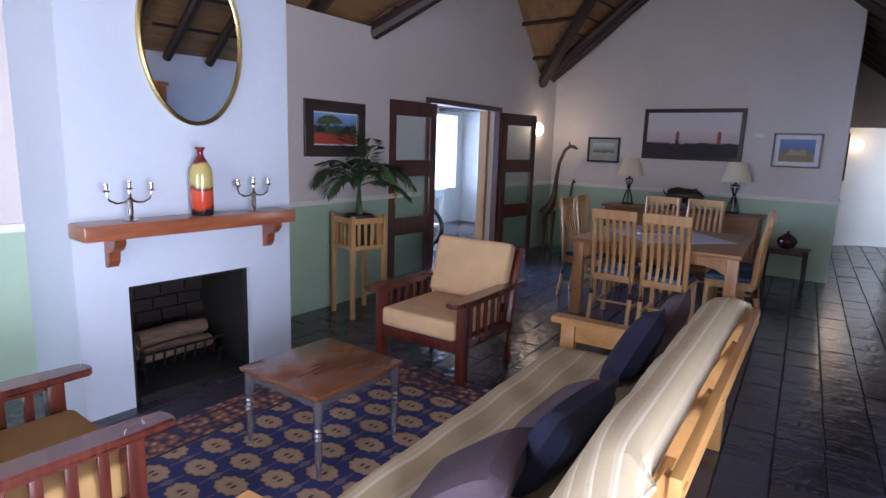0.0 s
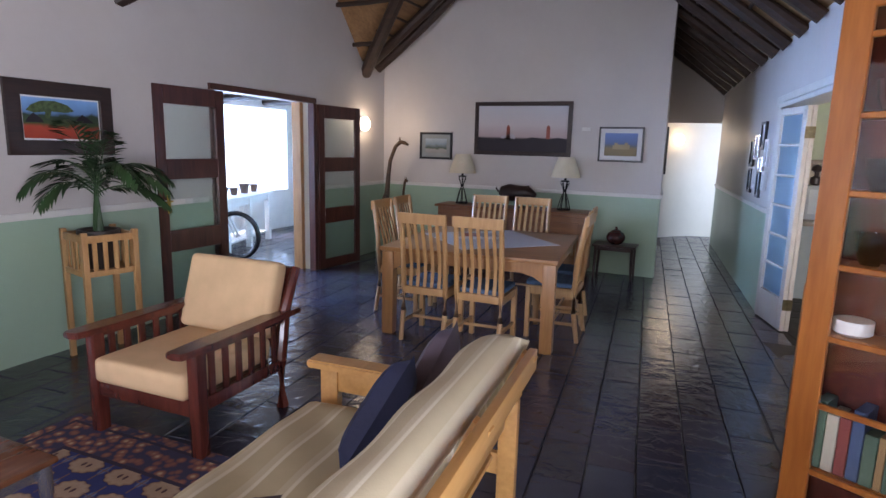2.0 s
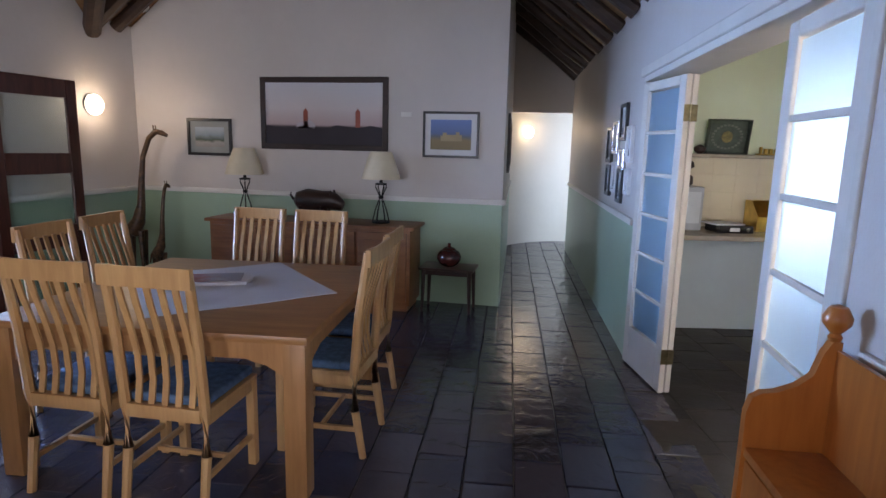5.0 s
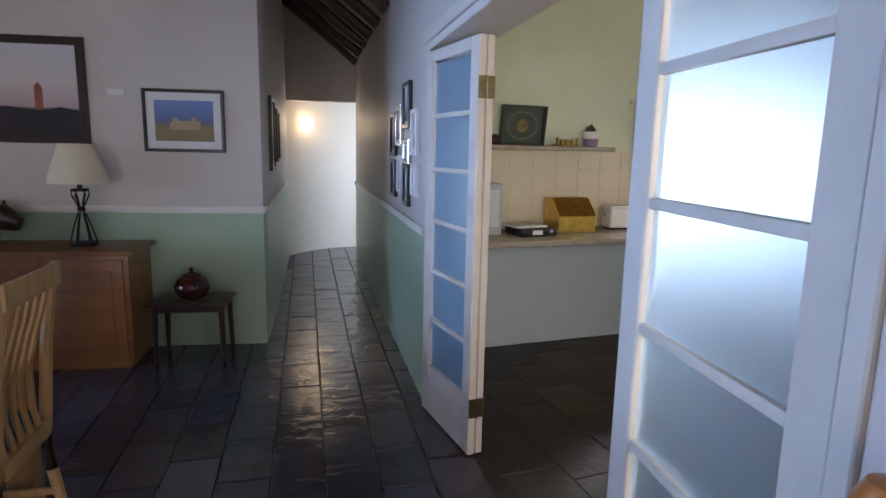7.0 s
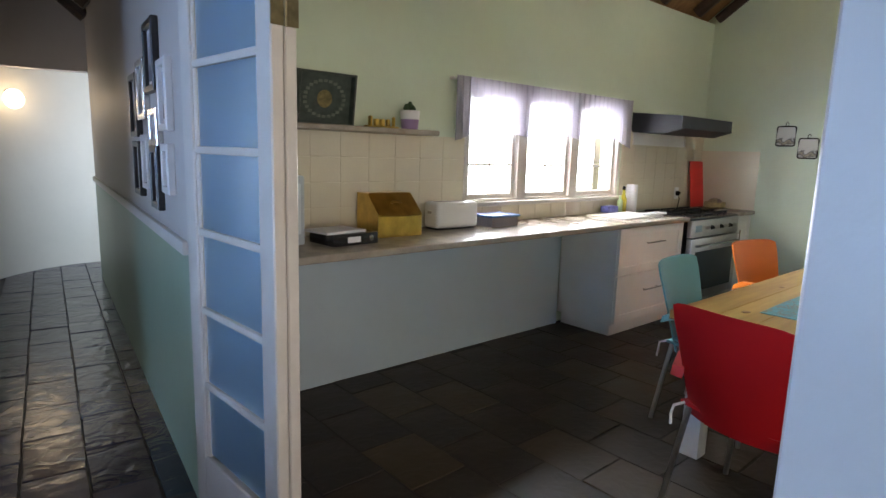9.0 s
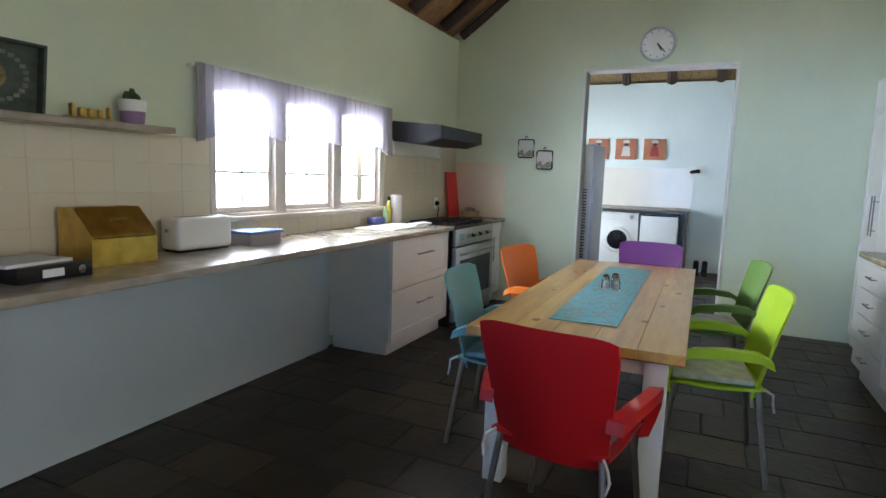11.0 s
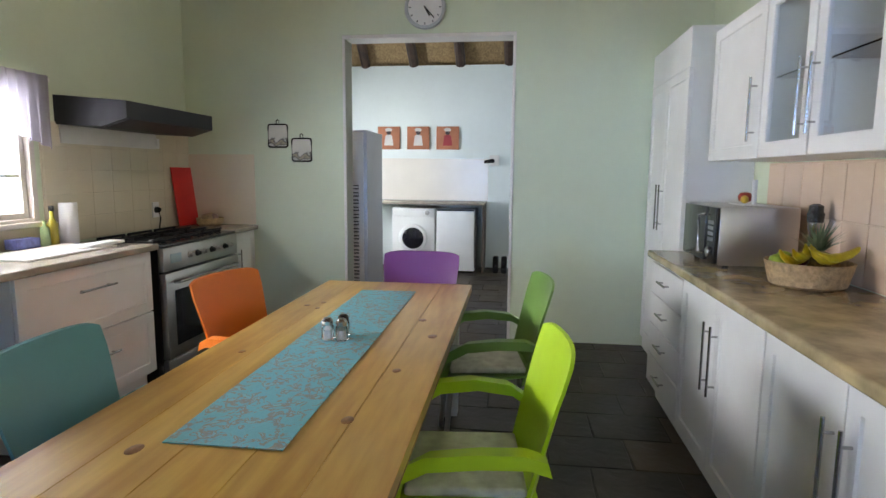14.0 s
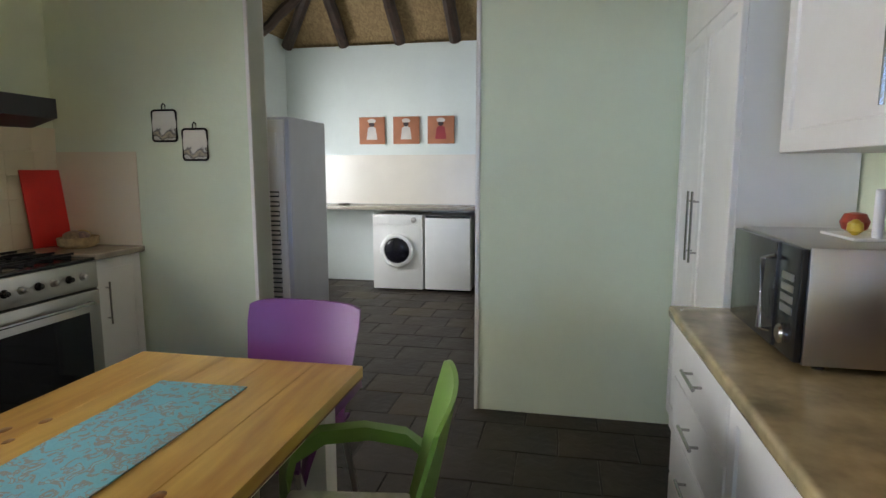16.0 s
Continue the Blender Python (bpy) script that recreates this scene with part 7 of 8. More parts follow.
def cafe_chair(m, col, label, pad):
    """Moulded plastic armchair; sitter faces local +y."""
    c = thing("cafe_chair", m, label, "chair", "coloured chairs round the kitchen table")
    shell = plain("plastic_" + col[0], col[1], 0.38, var=0.06, bumps=0.03)
    seat = bmesh.new()
    sheet(seat, 12, 12, lambda u, v: (-0.22 + 0.44 * u, -0.20 + 0.43 * v, 0.435 + 0.012 * ((2 * u - 1) ** 2) - 0.015 * math.sin(math.pi * v) - 0.02 * max(0, v - 0.85) * 6), (0, 0, 0.014))
    part("seat", seat, shell, c)

    def back_at(u, v):
        s = 2 * u - 1
        w = 0.200 + 0.056 * v - 0.012 * max(0, v - 0.85) * 6 * abs(s) ** 3
        x = s * w
        z = 0.395 + 0.487 * v - 0.022 * abs(s) ** 6 * max(0, v - 0.7) * 3
        y = -0.20 - 0.10 * v + 0.055 * s * s * (1 - 0.35 * v)
        return (x, y, z)
    bk_ = bmesh.new()
    sheet(bk_, 16, 12, back_at, (0, -0.012, 0.003))
    part("backrest", bk_, shell, c)
    for s in (-1, 1):
        am = bmesh.new()
        pts = [(s * 0.235, -0.215, 0.60), (s * 0.265, -0.15, 0.635), (s * 0.285, -0.02, 0.645), (s * 0.28, 0.12, 0.63), (s * 0.265, 0.21, 0.575), (s * 0.245, 0.23, 0.50), (s * 0.225, 0.22, 0.43)]
        sheet(am, 12, 2, lambda u, v, pts=pts, s=s: (Vector(pts[min(int(u * 6), 5)]).lerp(Vector(pts[min(int(u * 6), 5) + 1]), u * 6 - min(int(u * 6), 5)) + Vector((s * (-0.028 + 0.056 * v) * (1 - 0.4 * u), 0.02 * (v - 0.5) * u * 2, 0.0))), (0, -0.012, -0.042))
        part("armrest", am, shell, c)
    for x, y, dx, dy in ((-0.19, -0.18, -0.05, -0.06), (0.19, -0.18, 0.05, -0.06), (-0.19, 0.18, -0.045, 0.04), (0.19, 0.18, 0.045, 0.04)):
        part("leg", sweep(bmesh.new(), [(x, y, 0.44), (x + dx * 0.5, y + dy * 0.5, 0.22), (x + dx, y + dy, 0.0)], 0.0125, 8), M_STEEL, c, "grey steel leg")
    if pad:
        pd = bmesh.new()
        box(pd, -0.19, 0.19, -0.17, 0.19, 0.452, 0.482, 0.014, 3)
        part("seat_pad", pd, plain("pad_" + pad[0], pad[1], 0.9, var=0.25, scale=20, fine=150, bumps=0.2), c, "tied seat cushion")
        for s in (-1, 1):
            part("tie", sweep(bmesh.new(), [(s * 0.20, -0.20, 0.455), (s * 0.225, -0.235, 0.44), (s * 0.235, -0.235, 0.40), (s * 0.225, -0.245, 0.36)], 0.006, 6), M_LINEN, c, "white cushion tie")
    return c


WP = ("white", (0.55, 0.58, 0.52))
cafe_chair(K(3.555, 5.45, 0, 0, 0, -99), ("red", (0.50, 0.010, 0.012)), "red plastic armchair with a tied seat cushion", ("dark", (0.12, 0.13, 0.16)))
cafe_chair(K(4.32, 5.95, 0, 0, 0, 184), ("teal", (0.10, 0.30, 0.33)), "teal blue plastic armchair", ("teal", (0.16, 0.34, 0.42)))
cafe_chair(K(5.42, 6.0, 0, 0, 0, 168), ("orange", (0.75, 0.17, 0.015)), "bright orange plastic armchair", ("red", (0.55, 0.09, 0.08)))
cafe_chair(K(6.16, 5.44, 0, 0, 0, 88), ("purple", (0.17, 0.035, 0.19)), "purple plastic armchair at the table end", None)
cafe_chair(K(5.60, 4.96, 0, 0, 0, 9), ("leaf_green", (0.14, 0.28, 0.055)), "leaf green plastic armchair with a pale cushion", WP)
cafe_chair(K(4.54, 4.96, 0, 0, 0, 6), ("lime", (0.40, 0.62, 0.02)), "lime green plastic armchair with a pale cushion", WP)

# ---- cupboards on the other side ----
def granite_edge():
    m = bmesh.new()
    box(m, 2.4, 6.46, 3.395, 4.02, CT - 0.042, CT, 0.014, 3)
    return m


solo("worktop", granite_edge(), M_GRANITE, KF, "polished brown granite worktop along the cupboards", "worktop")
YF = 3.992


def base_unit(x0, x1, fronts, label):
    u = thing("base_cabinet", KF, label, "cabinet", "base cabinets")
    part("body", B(x0, x1, 3.40, YF - 0.022, 0.11, CT - 0.043), M_WHITE, u)
    part("plinth", B(x0, x1, 3.40, 3.93, 0, 0.11), M_WHITE, u)
    for kind, a, c, z0, z1, hx, hz in fronts:
        d = shaker(u, a, c, z0, z1, YF, 1, "drawer" if kind == "d" else "door") if kind == "s" else None
        if kind == "d":
            d = part("drawer", box(bmesh.new(), a, c, YF - 0.02, YF, z0, z1, 0.004, 1), M_WHITE, u)
        bar_handle(d, (hx, YF, hz), 0.17 if kind == "d" else 0.30, kind == "s", (0, 1, 0))
    return u


base_unit(5.76, 6.44, [("d", 5.765, 6.435, z, z + 0.182, 6.09, z + 0.10) for z in (0.12, 0.307, 0.494, 0.681)], "white kitchen unit with four narrow drawers")
for a in (4.78, 3.80, 2.82):
    base_unit(a, a + 0.975, [("s", a + 0.004, a + 0.485, 0.12, 0.88, a + 0.445, 0.62), ("s", a + 0.49, a + 0.971, 0.12, 0.88, a + 0.53, 0.62)], "white two-door kitchen unit with steel handles")
tu = thing("tall_cabinet", KF, "tall white pantry cabinet reaching above the wall units", "cabinet")
part("body", B(6.55, 7.54, 3.40, 3.79, 0.0, 2.28), M_WHITE, tu)
for a, c, h in ((6.555, 7.075, 7.035), (7.08, 7.535, 7.12)):
    d = shaker(tu, a, c, 0.10, 2.04, 3.811, 1)
    bar_handle(d, (h, 3.811, 1.16), 0.32, True, (0, 1, 0))
part("cornice", B(6.55, 7.54, 3.79, 3.809, 2.045, 2.28), M_WHITE, tu)


def wall_unit(x0, x1, glazed, hx, label):
    u = thing("wall_cabinet", KF, label, "cabinet", "wall cabinets")
    z0, z1, yf = 1.465, 2.15, 3.79
    f = bmesh.new()
    box(f, x0, x1, 3.395, 3.41, z0, z1)
    box(f, x0, x0 + 0.016, 3.41, yf - 0.022, z0, z1)
    box(f, x1 - 0.016, x1, 3.41, yf - 0.022, z0, z1)
    box(f, x0 + 0.016, x1 - 0.016, 3.41, yf - 0.022, z0, z0 + 0.016)
    box(f, x0 + 0.016, x1 - 0.016, 3.41, yf - 0.022, z1 - 0.016, z1)
    part("carcass", f, M_WHITE, u)
    if not glazed:
        d = shaker(u, x0 + 0.003, x1 - 0.003, z0, z1, yf, 1)
    else:
        f = frame_ring(bmesh.new(), x0 + 0.003, x1 - 0.003, z0, z1, 0.065, yf - 0.02, yf, 0.003)
        for v in f.verts:
            v.co = (v.co.y, v.co.x, v.co.z)
        d = part("door", f, M_WHITE, u)
        p = part("pane", B(x0 + 0.06, x1 - 0.06, yf - 0.013, yf - 0.009, z0 + 0.06, z1 - 0.06), M_PANE, d)
        p.visible_shadow = False
        part("glass_shelf", B(x0 + 0.016, x1 - 0.016, 3.412, yf - 0.05, 1.80, 1.807), M_PANE, u)
    bar_handle(d, (hx, yf, 1.68), 0.28, True, (0, 1, 0))
    return u


wall_unit(5.50, 6.165, False, 5.555, "white wall cabinet with one panelled door")
wall_unit(5.06, 5.495, True, 5.10, "white wall cabinet with a glass door")
wall_unit(4.60, 5.055, True, 5.015, "white wall cabinet with a glass door")
wall_unit(3.95, 4.595, False, 4.54, "white wall cabinet with one panelled door")
wall_unit(3.30, 3.945, False, 3.36, "white wall cabinet with one panelled door")
rng = random.Random(5)
for x0, x1 in ((4.65, 5.01), (5.11, 5.45)):
    for z in (1.482, 1.808):
        for k in range(4):
            x, y = x0 + 0.05 + (x1 - x0 - 0.1) * k / 3, 3.50 + 0.07 * (k % 2)
            h = rng.uniform(0.09, 0.14)
            solo("drinking_glass", lathe(bmesh.new(), [(0.025, 0), (0.028, 0.004), (0.034, h), (0.031, h), (0.026, 0.008), (0.003, 0.007)], 14), M_PANE, K(x, y, z), "clear drinking glass behind the cabinet door", "glass", "glasses in the wall cabinets")
sp3 = thing("splashback", KF, "peach glazed splashback tiles above the granite", "tiles", kind="structure")
part("grout_bed", B(2.74, 6.34, KS + 0.0005, KS + 0.004, CT, 1.46), M_PINKTILE, sp3)
ti2 = mesh_of("tile", B(0.002, 0.198, 0, 0.008, 0.002, 0.258, bev=0.002, seg=1), M_PINKTILE)
for i in range(18):
    for j in range(2):
        tile_at(sp3, ti2, pose(2.74 + 0.2 * i, KS + 0.0005, CT + 0.003 + 0.26 * j))
mw = thing("microwave", K(5.78, 3.46, CT) @ Matrix.Diagonal((0.93, 1.0, 1.0, 1.0)), "stainless steel microwave oven on the granite top", "microwave")
part("casing", box(bmesh.new(), 0.0, 0.58, 0.0, 0.37, 0.014, 0.305, 0.006), M_STEEL, mw)
part("door", box(bmesh.new(), 0.16, 0.575, 0.37, 0.392, 0.02, 0.30, 0.005), plain("microwave_door", (0.05, 0.05, 0.052), 0.12, 0.4), mw, "dark mirrored door")
part("control_panel", box(bmesh.new(), 0.005, 0.155, 0.37, 0.388, 0.02, 0.30, 0.004), M_BLACK, mw)
part("handle", sweep(bmesh.new(), [(0.18, 0.392, 0.06), (0.18, 0.42, 0.065), (0.18, 0.42, 0.255), (0.18, 0.392, 0.26)], 0.008, 8), M_CHROME, mw)
part("dial", lathe(bmesh.new(), [(0.026, 0), (0.026, 0.012), (0.02, 0.018)], 18), M_CHROME, mw, "", pose(0.08, 0.388, 0.075, -90, 0, 0))
for k in range(4):
    part("button", B(0.04, 0.12, 0.388, 0.391, 0.13 + 0.028 * k, 0.148 + 0.028 * k), M_STEEL, mw)
for x in (0.04, 0.54):
    for y in (0.05, 0.32):
        part("foot", lathe(bmesh.new(), [(0.015, 0), (0.015, 0.015)], 10, (x, y, 0)), M_BLACK, mw)


def fruit(name, m, r, col, label, sq=0.9, bananas=False):
    f = bmesh.new()
    if bananas:
        sweep(f, [(-0.085, 0, 0.03), (-0.075, 0, 0.022), (-0.04, 0, 0.006), (0.0, 0, 0.0), (0.04, 0, 0.006), (0.075, 0, 0.026), (0.095, 0, 0.05)], [0.005, 0.012, 0.018, 0.0195, 0.018, 0.012, 0.005], 8)
    else:
        lathe(f, [(0.004, -r * sq * 0.85), (r * 0.6, -r * sq * 0.8), (r * 0.95, -r * 0.3), (r, 0.05 * r), (r * 0.8, r * sq * 0.6), (r * 0.4, r * sq * 0.85), (0.004, r * sq * 0.72)], 16)
    return solo(name, f, plain("skin_" + name, col, 0.35, var=0.25, scale=30), m, label, "fruit", "fruit in the basket")


fb_ = thing("fruit_basket", K(5.37, 3.60, CT), "round woven straw fruit basket on the granite", "basket")
part("weave", lathe(bmesh.new(), [(0.13, 0), (0.145, 0.01), (0.165, 0.095), (0.168, 0.105), (0.158, 0.105), (0.14, 0.02), (0.01, 0.016)], 32), plain("straw_weave", (0.50, 0.34, 0.18), 0.85, var=0.35, scale=50, fine=160, bumps=0.8), fb_)
fruit("apple", K(5.46, 3.66, CT + 0.105), 0.035, (0.30, 0.45, 0.03), "green apple in the straw basket")
fruit("apple", K(5.43, 3.70, CT + 0.095), 0.035, (0.32, 0.45, 0.04), "green apple in the straw basket")
fruit("plum", K(5.41, 3.62, CT + 0.105), 0.037, (0.10, 0.012, 0.02), "dark red plum in the straw basket")
for x, y, z, rz, ry in ((5.36, 3.66, 0.105, 120, 0), (5.35, 3.63, 0.125, 132, 8), (5.37, 3.60, 0.14, 145, 4), (5.31, 3.55, 0.115, 110, 0), (5.30, 3.52, 0.13, 95, 10)):
    fruit("banana", K(x, y, CT + z, 0, ry, rz), 0, (0.58, 0.42, 0.02), "ripe yellow banana in the straw basket", bananas=True)
pa = thing("pineapple", K(5.42, 3.54, CT + 0.02), "pineapple with spiky grey-green leaves", "fruit")
pb = bmesh.new()
lathe(pb, [(0.02, 0), (0.045, 0.02), (0.05, 0.07), (0.042, 0.115), (0.015, 0.125)], 18)
part("body", pb, plain("pineapple_skin", (0.22, 0.13, 0.03), 0.6, var=0.5, scale=60), pa)
pl = bmesh.new()
for k in range(34):
    a = k * 2.4
    t = k / 34
    base = Vector((0.012 * math.cos(a), 0.012 * math.sin(a), 0.12))
    ln_ = 0.10 + 0.05 * t
    out = 0.95 - 0.8 * t
    d = Vector((math.cos(a) * out, math.sin(a) * out, 0.55 + 0.6 * t)).normalized()
    w = Vector((-math.sin(a), math.cos(a), 0)) * 0.008
    mid = base + d * ln_ * 0.5
    tip = base + d * ln_ + Vector((math.cos(a), math.sin(a), -0.3)) * 0.02
    v = [pl.verts.new(q) for q in (base - w, base + w, mid + w * 0.8, mid - w * 0.8)]
    pl.faces.new(v)
    tv = pl.verts.new(tip)
    pl.faces.new((v[3], v[2], tv))
part("crown", pl, plain("pineapple_leaf", (0.10, 0.15, 0.07), 0.5, var=0.3), pa)
gr_ = thing("pepper_grinder", K(5.62, 3.47, CT), "tall steel pepper grinder beside the microwave", "grinder")
part("barrel", lathe(bmesh.new(), [(0.03, 0), (0.032, 0.01), (0.024, 0.05), (0.022, 0.20), (0.03, 0.22), (0.03, 0.25)], 18), M_CHROME, gr_)
part("head", lathe(bmesh.new(), [(0.034, 0.25), (0.036, 0.29), (0.03, 0.30), (0.03, 0.325), (0.012, 0.335)], 18), M_BLACK, gr_)
bo = thing("storage_jar", K(6.0, 3.36, CT), "white jar with a purple lid", "jar")
part("jar", lathe(bmesh.new(), [(0.038, 0), (0.04, 0.006), (0.04, 0.11), (0.034, 0.12)], 18), plain("milky_plastic", (0.55, 0.55, 0.62), 0.35), bo)
part("lid", lathe(bmesh.new(), [(0.042, 0.12), (0.043, 0.155), (0.03, 0.165)], 18), plain("purple_lid", (0.06, 0.03, 0.30), 0.4), bo, "purple lid")
tc = thing("fruit_ornament", K(6.02, 3.62, CT + 0.306), "small painted fruit ornament on the microwave", "ornament")
part("dish", box(bmesh.new(), -0.10, 0.10, -0.06, 0.06, 0, 0.008, 0.003), M_WHITE, tc)
part("apple", lathe(bmesh.new(), [(0.008, 0.008), (0.03, 0.02), (0.036, 0.04), (0.026, 0.062), (0.006, 0.066)], 16, (0.04, 0, 0)), plain("painted_red", (0.45, 0.06, 0.03), 0.35, var=0.6, scale=30), tc)
part("candle", lathe(bmesh.new(), [(0.012, 0.008), (0.012, 0.13), (0.008, 0.133)], 12, (-0.08, 0, 0)), M_MOUNT, tc)
part("lemon", lathe(bmesh.new(), [(0.006, 0.008), (0.02, 0.02), (0.018, 0.04), (0.005, 0.05)], 12, (-0.01, 0.02, 0)), plain("painted_yellow", (0.6, 0.42, 0.04), 0.35), tc)

# ---- scullery ----
fg = thing("fridge", K(7.80, 6.16, 0), "tall silver-grey fridge seen from its back", "fridge")
part("cabinet", box(bmesh.new(), 0.03, 0.62, 0, 0.60, 0.02, 1.76, 0.008), plain("silver_grey_paint", (0.46, 0.46, 0.50), 0.4, 0.3, var=0.05), fg)
part("back_board", B(0.012, 0.03, 0.03, 0.57, 0.05, 1.74), M_TRIM, fg)
co = bmesh.new()
z, s = 0.12, 1
pts = []
while z < 1.28:
    pts += [(-0.004, 0.07 if s > 0 else 0.53, z), (-0.004, 0.53 if s > 0 else 0.07, z + 0.004)]
    z += 0.032
    s = -s
sweep(co, pts, 0.0055, 6)
part("cooling_coil", co, M_IRON, fg, "black cooling coil")
part("label", B(0.009, 0.0115, 0.08, 0.2, 1.5, 1.66), M_MOUNT, fg, "paper label")
wm_ = thing("washing_machine", K(10.75, 6.275, 0), "white front-loading washing machine under the counter", "washing machine")
part("cabinet", box(bmesh.new(), 0.0, 0.52, -0.30, 0.30, 0.02, 0.90, 0.008), M_WHITE, wm_)
part("control_panel", box(bmesh.new(), -0.012, 0.0, -0.295, 0.295, 0.78, 0.895, 0.004), M_WHITE, wm_)
RX = pose(0, 0, 0.48, 0, -90, 0)
dr_ = part("porthole", lathe(bmesh.new(), [(0.20, 0), (0.205, 0.02), (0.185, 0.045), (0.155, 0.05), (0.15, 0.03)], 36), M_WHITE, wm_, "", RX)
part("door_glass", lathe(bmesh.new(), [(0.15, 0.004), (0.152, 0.03), (0.12, 0.045), (0.01, 0.05)], 32), plain("porthole_glass", (0.012, 0.012, 0.018), 0.08, bumps=0), wm_, "dark porthole glass", RX)
part("dial", lathe(bmesh.new(), [(0.032, 0), (0.032, 0.015), (0.024, 0.02)], 18), M_STEEL, wm_, "", pose(-0.012, -0.20, 0.84, 0, -90, 0))
part("drawer_front", box(bmesh.new(), -0.017, -0.012, 0.10, 0.28, 0.80, 0.875, 0.002, 1), M_WHITE, wm_)
for y in (-0.25, 0.25):
    part("foot", lathe(bmesh.new(), [(0.02, 0), (0.02, 0.022)], 10, (0.06, y, 0)), M_BLACK, wm_)
sf_ = thing("small_freezer", K(10.76, 5.68, 0), "small white under-counter freezer", "freezer")
part("cabinet", box(bmesh.new(), 0.03, 0.52, -0.265, 0.265, 0.02, 0.89, 0.006), M_WHITE, sf_)
part("door", box(bmesh.new(), -0.02, 0.026, -0.265, 0.265, 0.03, 0.865, 0.010), M_WHITE, sf_)
part("top_grille", B(-0.005, 0.029, -0.26, 0.26, 0.868, 0.89), M_BLACK, sf_)
part("plinth", B(0.05, 0.5, -0.25, 0.25, 0, 0.022), M_BLACK, sf_)
solo("worktop", box(bmesh.new(), 10.70, 11.298, 5.27, 7.85, 0.955, 0.99, 0.006), M_LAMINATE, KF, "grey worktop above the washing machine", "worktop")
solo("side_board", B(10.76, 11.29, 5.285, 5.31, 0, 0.953), plain("panel_brown", (0.10, 0.07, 0.055), 0.5), KF, "dark side panel under the worktop", "panel")
sp4 = thing("splashback", KF, "cream glazed tiles on the scullery wall", "tiles", kind="structure")
part("grout_bed", B(SX - 0.004, SX - 0.0005, 5.27, 7.86, 0.992, 1.60), M_PALETILE, sp4)
ti3 = mesh_of("tile", B(0.001, 0.199, 0, 0.008, 0.001, 0.149, bev=0.0015, seg=1), M_PALETILE)
for i in range(13):
    for j in range(4):
        tile_at(sp4, ti3, pose(SX - 0.0005, 7.86 - 0.2 * i, 0.995 + 0.15 * j, 0, 0, -90))
M_TERRA = plain("terracotta_ground", (0.45, 0.17, 0.09), 0.7, var=0.15)
M_CHEFW = plain("printed_white", (0.62, 0.58, 0.55), 0.7)
M_CHEFR = plain("printed_red", (0.35, 0.04, 0.05), 0.7)
M_CHEFD = plain("printed_dark", (0.06, 0.04, 0.04), 0.7)
# three printed canvases; the printed figures become plain shapes
for y, cloth in ((6.74, M_CHEFW), (6.30, M_CHEFW), (5.865, M_CHEFR)):
    p = thing("canvas_print", K(SX, y, 1.897), "terracotta canvas print with plain cook-like shapes", "picture", "prints in the scullery")
    cv = part("canvas", box(bmesh.new(), -0.03, 0.0, -0.165, 0.165, -0.165, 0.165, 0.004), M_TERRA, p)
    part("printed_shape", slab(bmesh.new(), [(-0.07, -0.11), (0.07, -0.11), (0.05, 0.03), (0.0, 0.06), (-0.05, 0.03)], -0.0325, -0.0305, "x"), cloth, cv)
    part("printed_shape", slab(bmesh.new(), oval(14, 0.035, 0.03), -0.0335, -0.0305, "x"), M_CHEFD, cv, "", pose(0, 0, 0.075))
    part("printed_shape", slab(bmesh.new(), [(-0.04, 0.0), (0.04, 0.0), (0.055, 0.03), (0.02, 0.05), (-0.03, 0.045), (-0.055, 0.025)], -0.0345, -0.0305, "x"), M_CHEFW, cv, "", pose(0, 0, 0.095))
bx = thing("wall_box", K(SX, 5.20, 1.56), "small white switch box with a dark tap", "switch box")
part("box", box(bmesh.new(), -0.05, 0, -0.09, 0.05, -0.06, 0.09, 0.004), M_TRIM, bx)
part("tap", sweep(bmesh.new(), [(-0.05, 0.0, 0.0), (-0.12, 0.0, 0.01), (-0.15, 0.05, 0.0), (-0.15, 0.12, -0.01)], [0.025, 0.03, 0.028, 0.02], 10), M_IRON, bx)
for y in (5.12, 5.0):
    bt_ = bmesh.new()
    slab(bt_, [(-0.05, 0), (0.18, 0), (0.18, 0.05), (0.06, 0.09), (0.05, 0.22), (-0.05, 0.22)], -0.04, 0.04, "y")
    bmesh.ops.bevel(bt_, geom=list(bt_.edges), offset=0.012, segments=2, affect="EDGES")
    solo("rubber_boot", bt_, M_BLACK, K(10.98, y, 0, 0, 0, 180), "short black rubber boot on the scullery floor", "boot", "boots")
solo("tray_dish", lathe(bmesh.new(), [(0.06, 0), (0.09, 0.02), (0.085, 0.02), (0.055, 0.006)], 20), M_BLACK, K(10.95, 7.0, 0.99), "dark round dish on the scullery worktop", "dish")


# ---- slate floors, last ----
def slate_tile(seed, lx, ly):
    rng_ = random.Random(seed)
    g = 0.003
    out = []
    for px, py in ((g, g), (lx / 2, g), (lx - g, g), (lx - g, ly / 2), (lx - g, ly - g), (lx / 2, ly - g), (g, ly - g), (g, ly / 2)):
        out.append((px + rng_.uniform(-0.004, 0.004), py + rng_.uniform(-0.004, 0.004)))
    tilt = [rng_.uniform(-0.0016, 0.0016) for _ in out]
    return out, tilt


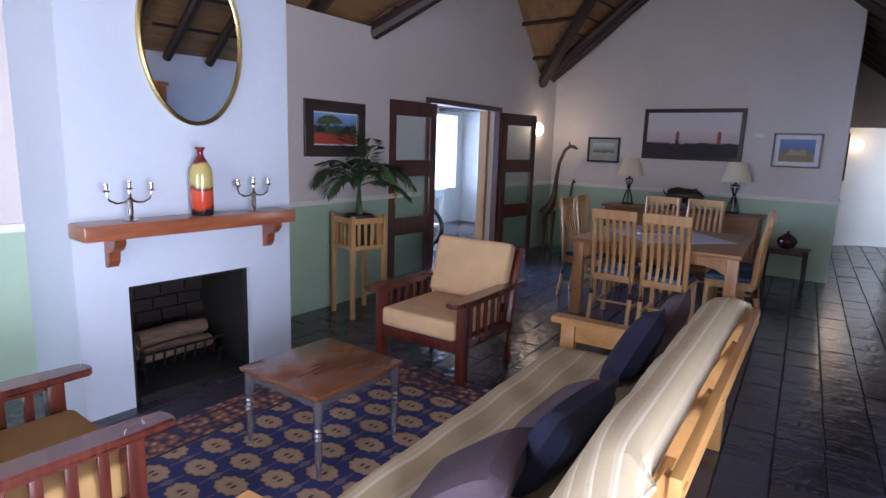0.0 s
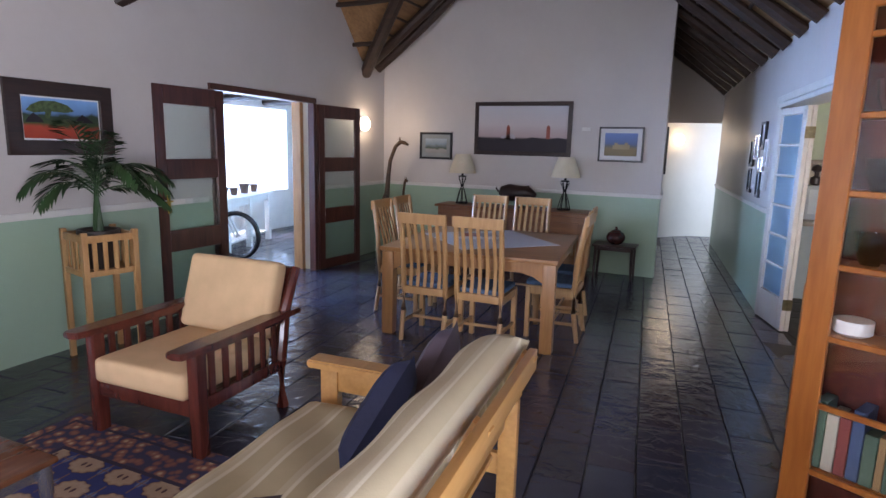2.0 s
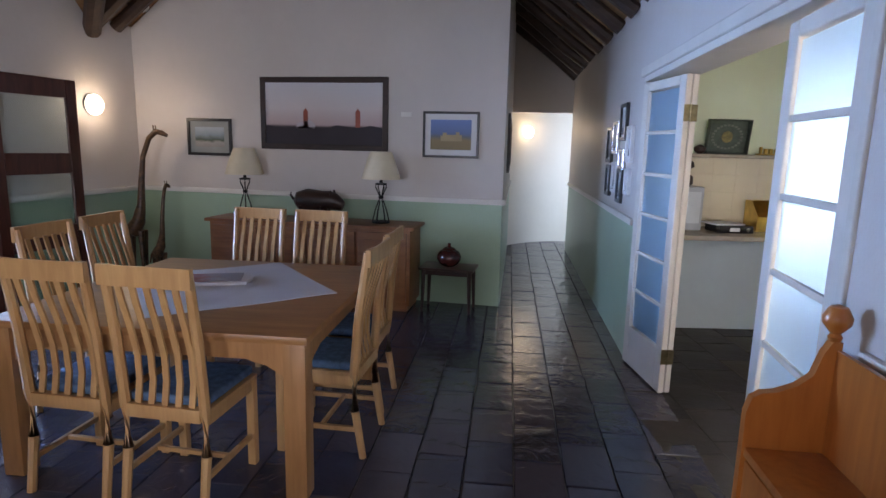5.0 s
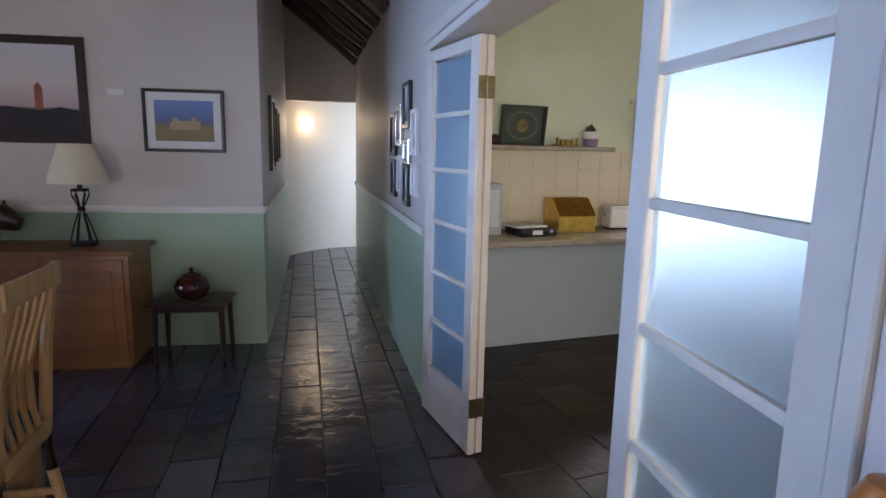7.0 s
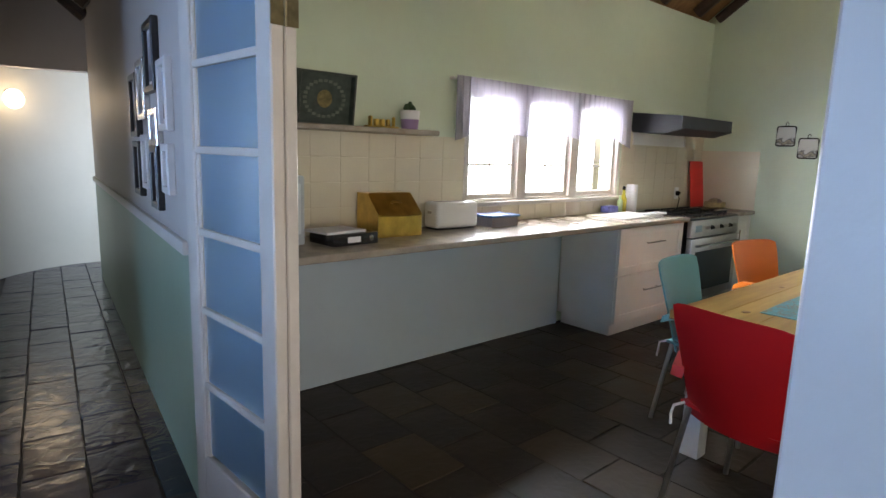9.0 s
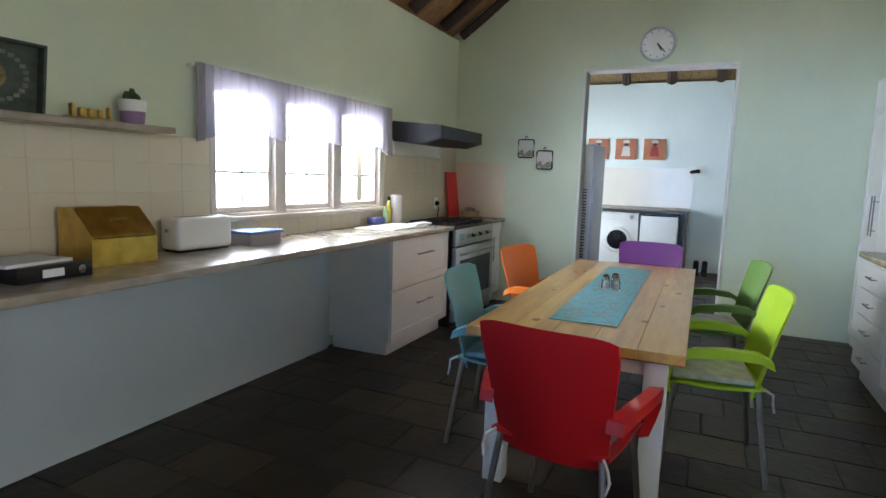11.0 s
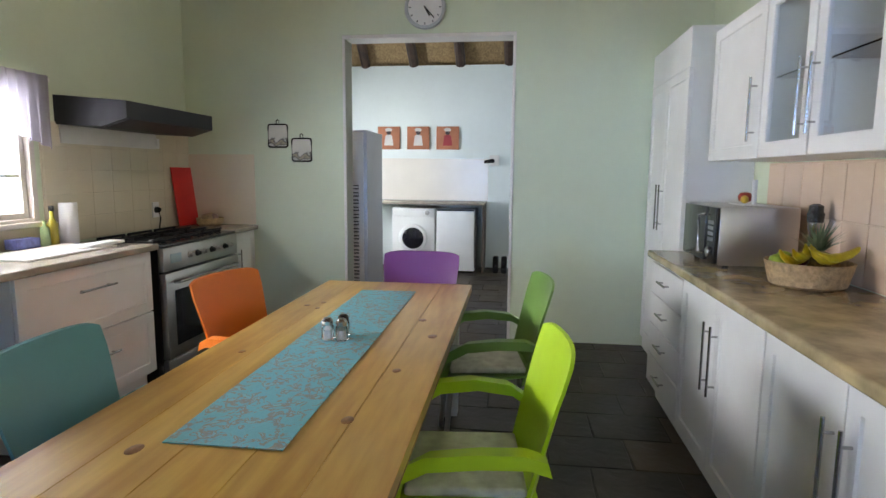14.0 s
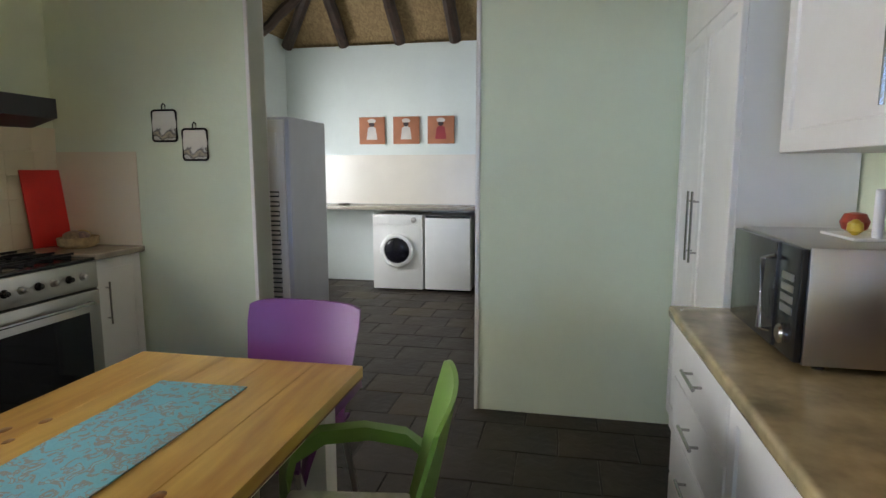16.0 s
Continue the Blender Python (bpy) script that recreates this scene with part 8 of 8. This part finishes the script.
def tile_into(bm, out, tilt, m):
    cx, cy = sum(p[0] for p in out) / 8, sum(p[1] for p in out) / 8
    lo = [bm.verts.new(m @ Vector((x, y, -0.016))) for x, y in out]
    mid = [bm.verts.new(m @ Vector((x, y, -0.005 + t))) for (x, y), t in zip(out, tilt)]
    hi = [bm.verts.new(m @ Vector((cx + (x - cx) * 0.98, cy + (y - cy) * 0.98, t))) for (x, y), t in zip(out, tilt)]
    for a, c in ((lo, mid), (mid, hi)):
        for k in range(8):
            bm.faces.new((a[k], a[(k + 1) % 8], c[(k + 1) % 8], c[k]))
    top = bm.verts.new(m @ Vector((cx, cy, 0.0006)))
    for k in range(8):
        bm.faces.new((hi[k], hi[(k + 1) % 8], top))


def lay_floor(name, m, lx, ly, x0, x1, y0, y1, inside, near, material, label):
    fl_ = thing(name, m, label, "floor", kind="structure")
    kinds = [slate_tile(100 + k, lx, ly) for k in range(12)]
    meshes = []
    for out, tilt in kinds:
        b = bmesh.new()
        tile_into(b, out, tilt, ID)
        me = mesh_of("slab", b, material, False)
        meshes.append(me)
    rest = bmesh.new()
    rng_ = random.Random(name)
    count = 0
    nx, ny = int((x1 - x0) / lx), int((y1 - y0) / ly) + 1
    for i in range(nx):
        off = (i % 2) * 0.5 * ly + rng_.uniform(-0.05, 0.05)
        for j in range(-1, ny):
            x, y = x0 + i * lx, y0 + j * ly + off
            c = m @ Vector((x + lx / 2, y + ly / 2, 0))
            if not inside(c):
                continue
            k = rng_.randrange(12)
            mm = pose(x, y, rng_.uniform(-0.0015, 0.0015), rng_.uniform(-0.25, 0.25), rng_.uniform(-0.25, 0.25), 0)
            if count < 300 and near(c):
                o = new("slab", meshes[k])
                o.parent = fl_
                o.matrix_basis = mm
                count += 1
            else:
                tile_into(rest, *kinds[k], mm)
    if len(rest.verts):
        o = new("more_slabs", mesh_of("more_slabs", rest, material, False))
        o.parent = fl_
        tagged(o, kind="stuff")
    else:
        rest.free()


def east_x(y):
    return 1.46 - 0.0955 * (y - 6.3)


lay_floor("floor", EF, 0.245, 0.40, -8.2, 0.9, -9.0, 7.0,
          lambda c: -6.5 < c.x < east_x(c.y) + 0.02 and -2.5 < c.y < 12.7 and not (c.x < -3.6 and not 2.8 < c.y < 9.5) and not (c.y > 8.25 and c.x < 0.05 and c.x > -3.8),
          lambda c: -1.9 < c.x and 1.6 < c.y < 8.2, M_SLATE, "dark blue-grey sealed slate floor slabs")
KI = KF.inverted()


def in_kitchen(c):
    p = KI @ c
    return c.x > east_x(c.y) + 0.02 and 3.3 < p.y < 7.8 and p.x < 11.3


lay_floor("floor_kitchen", KF, 0.32, 0.40, 1.3, 11.4, 3.2, 8.0, in_kitchen, lambda c: True, M_KSLATE, "dark brown-black slate kitchen floor slabs")
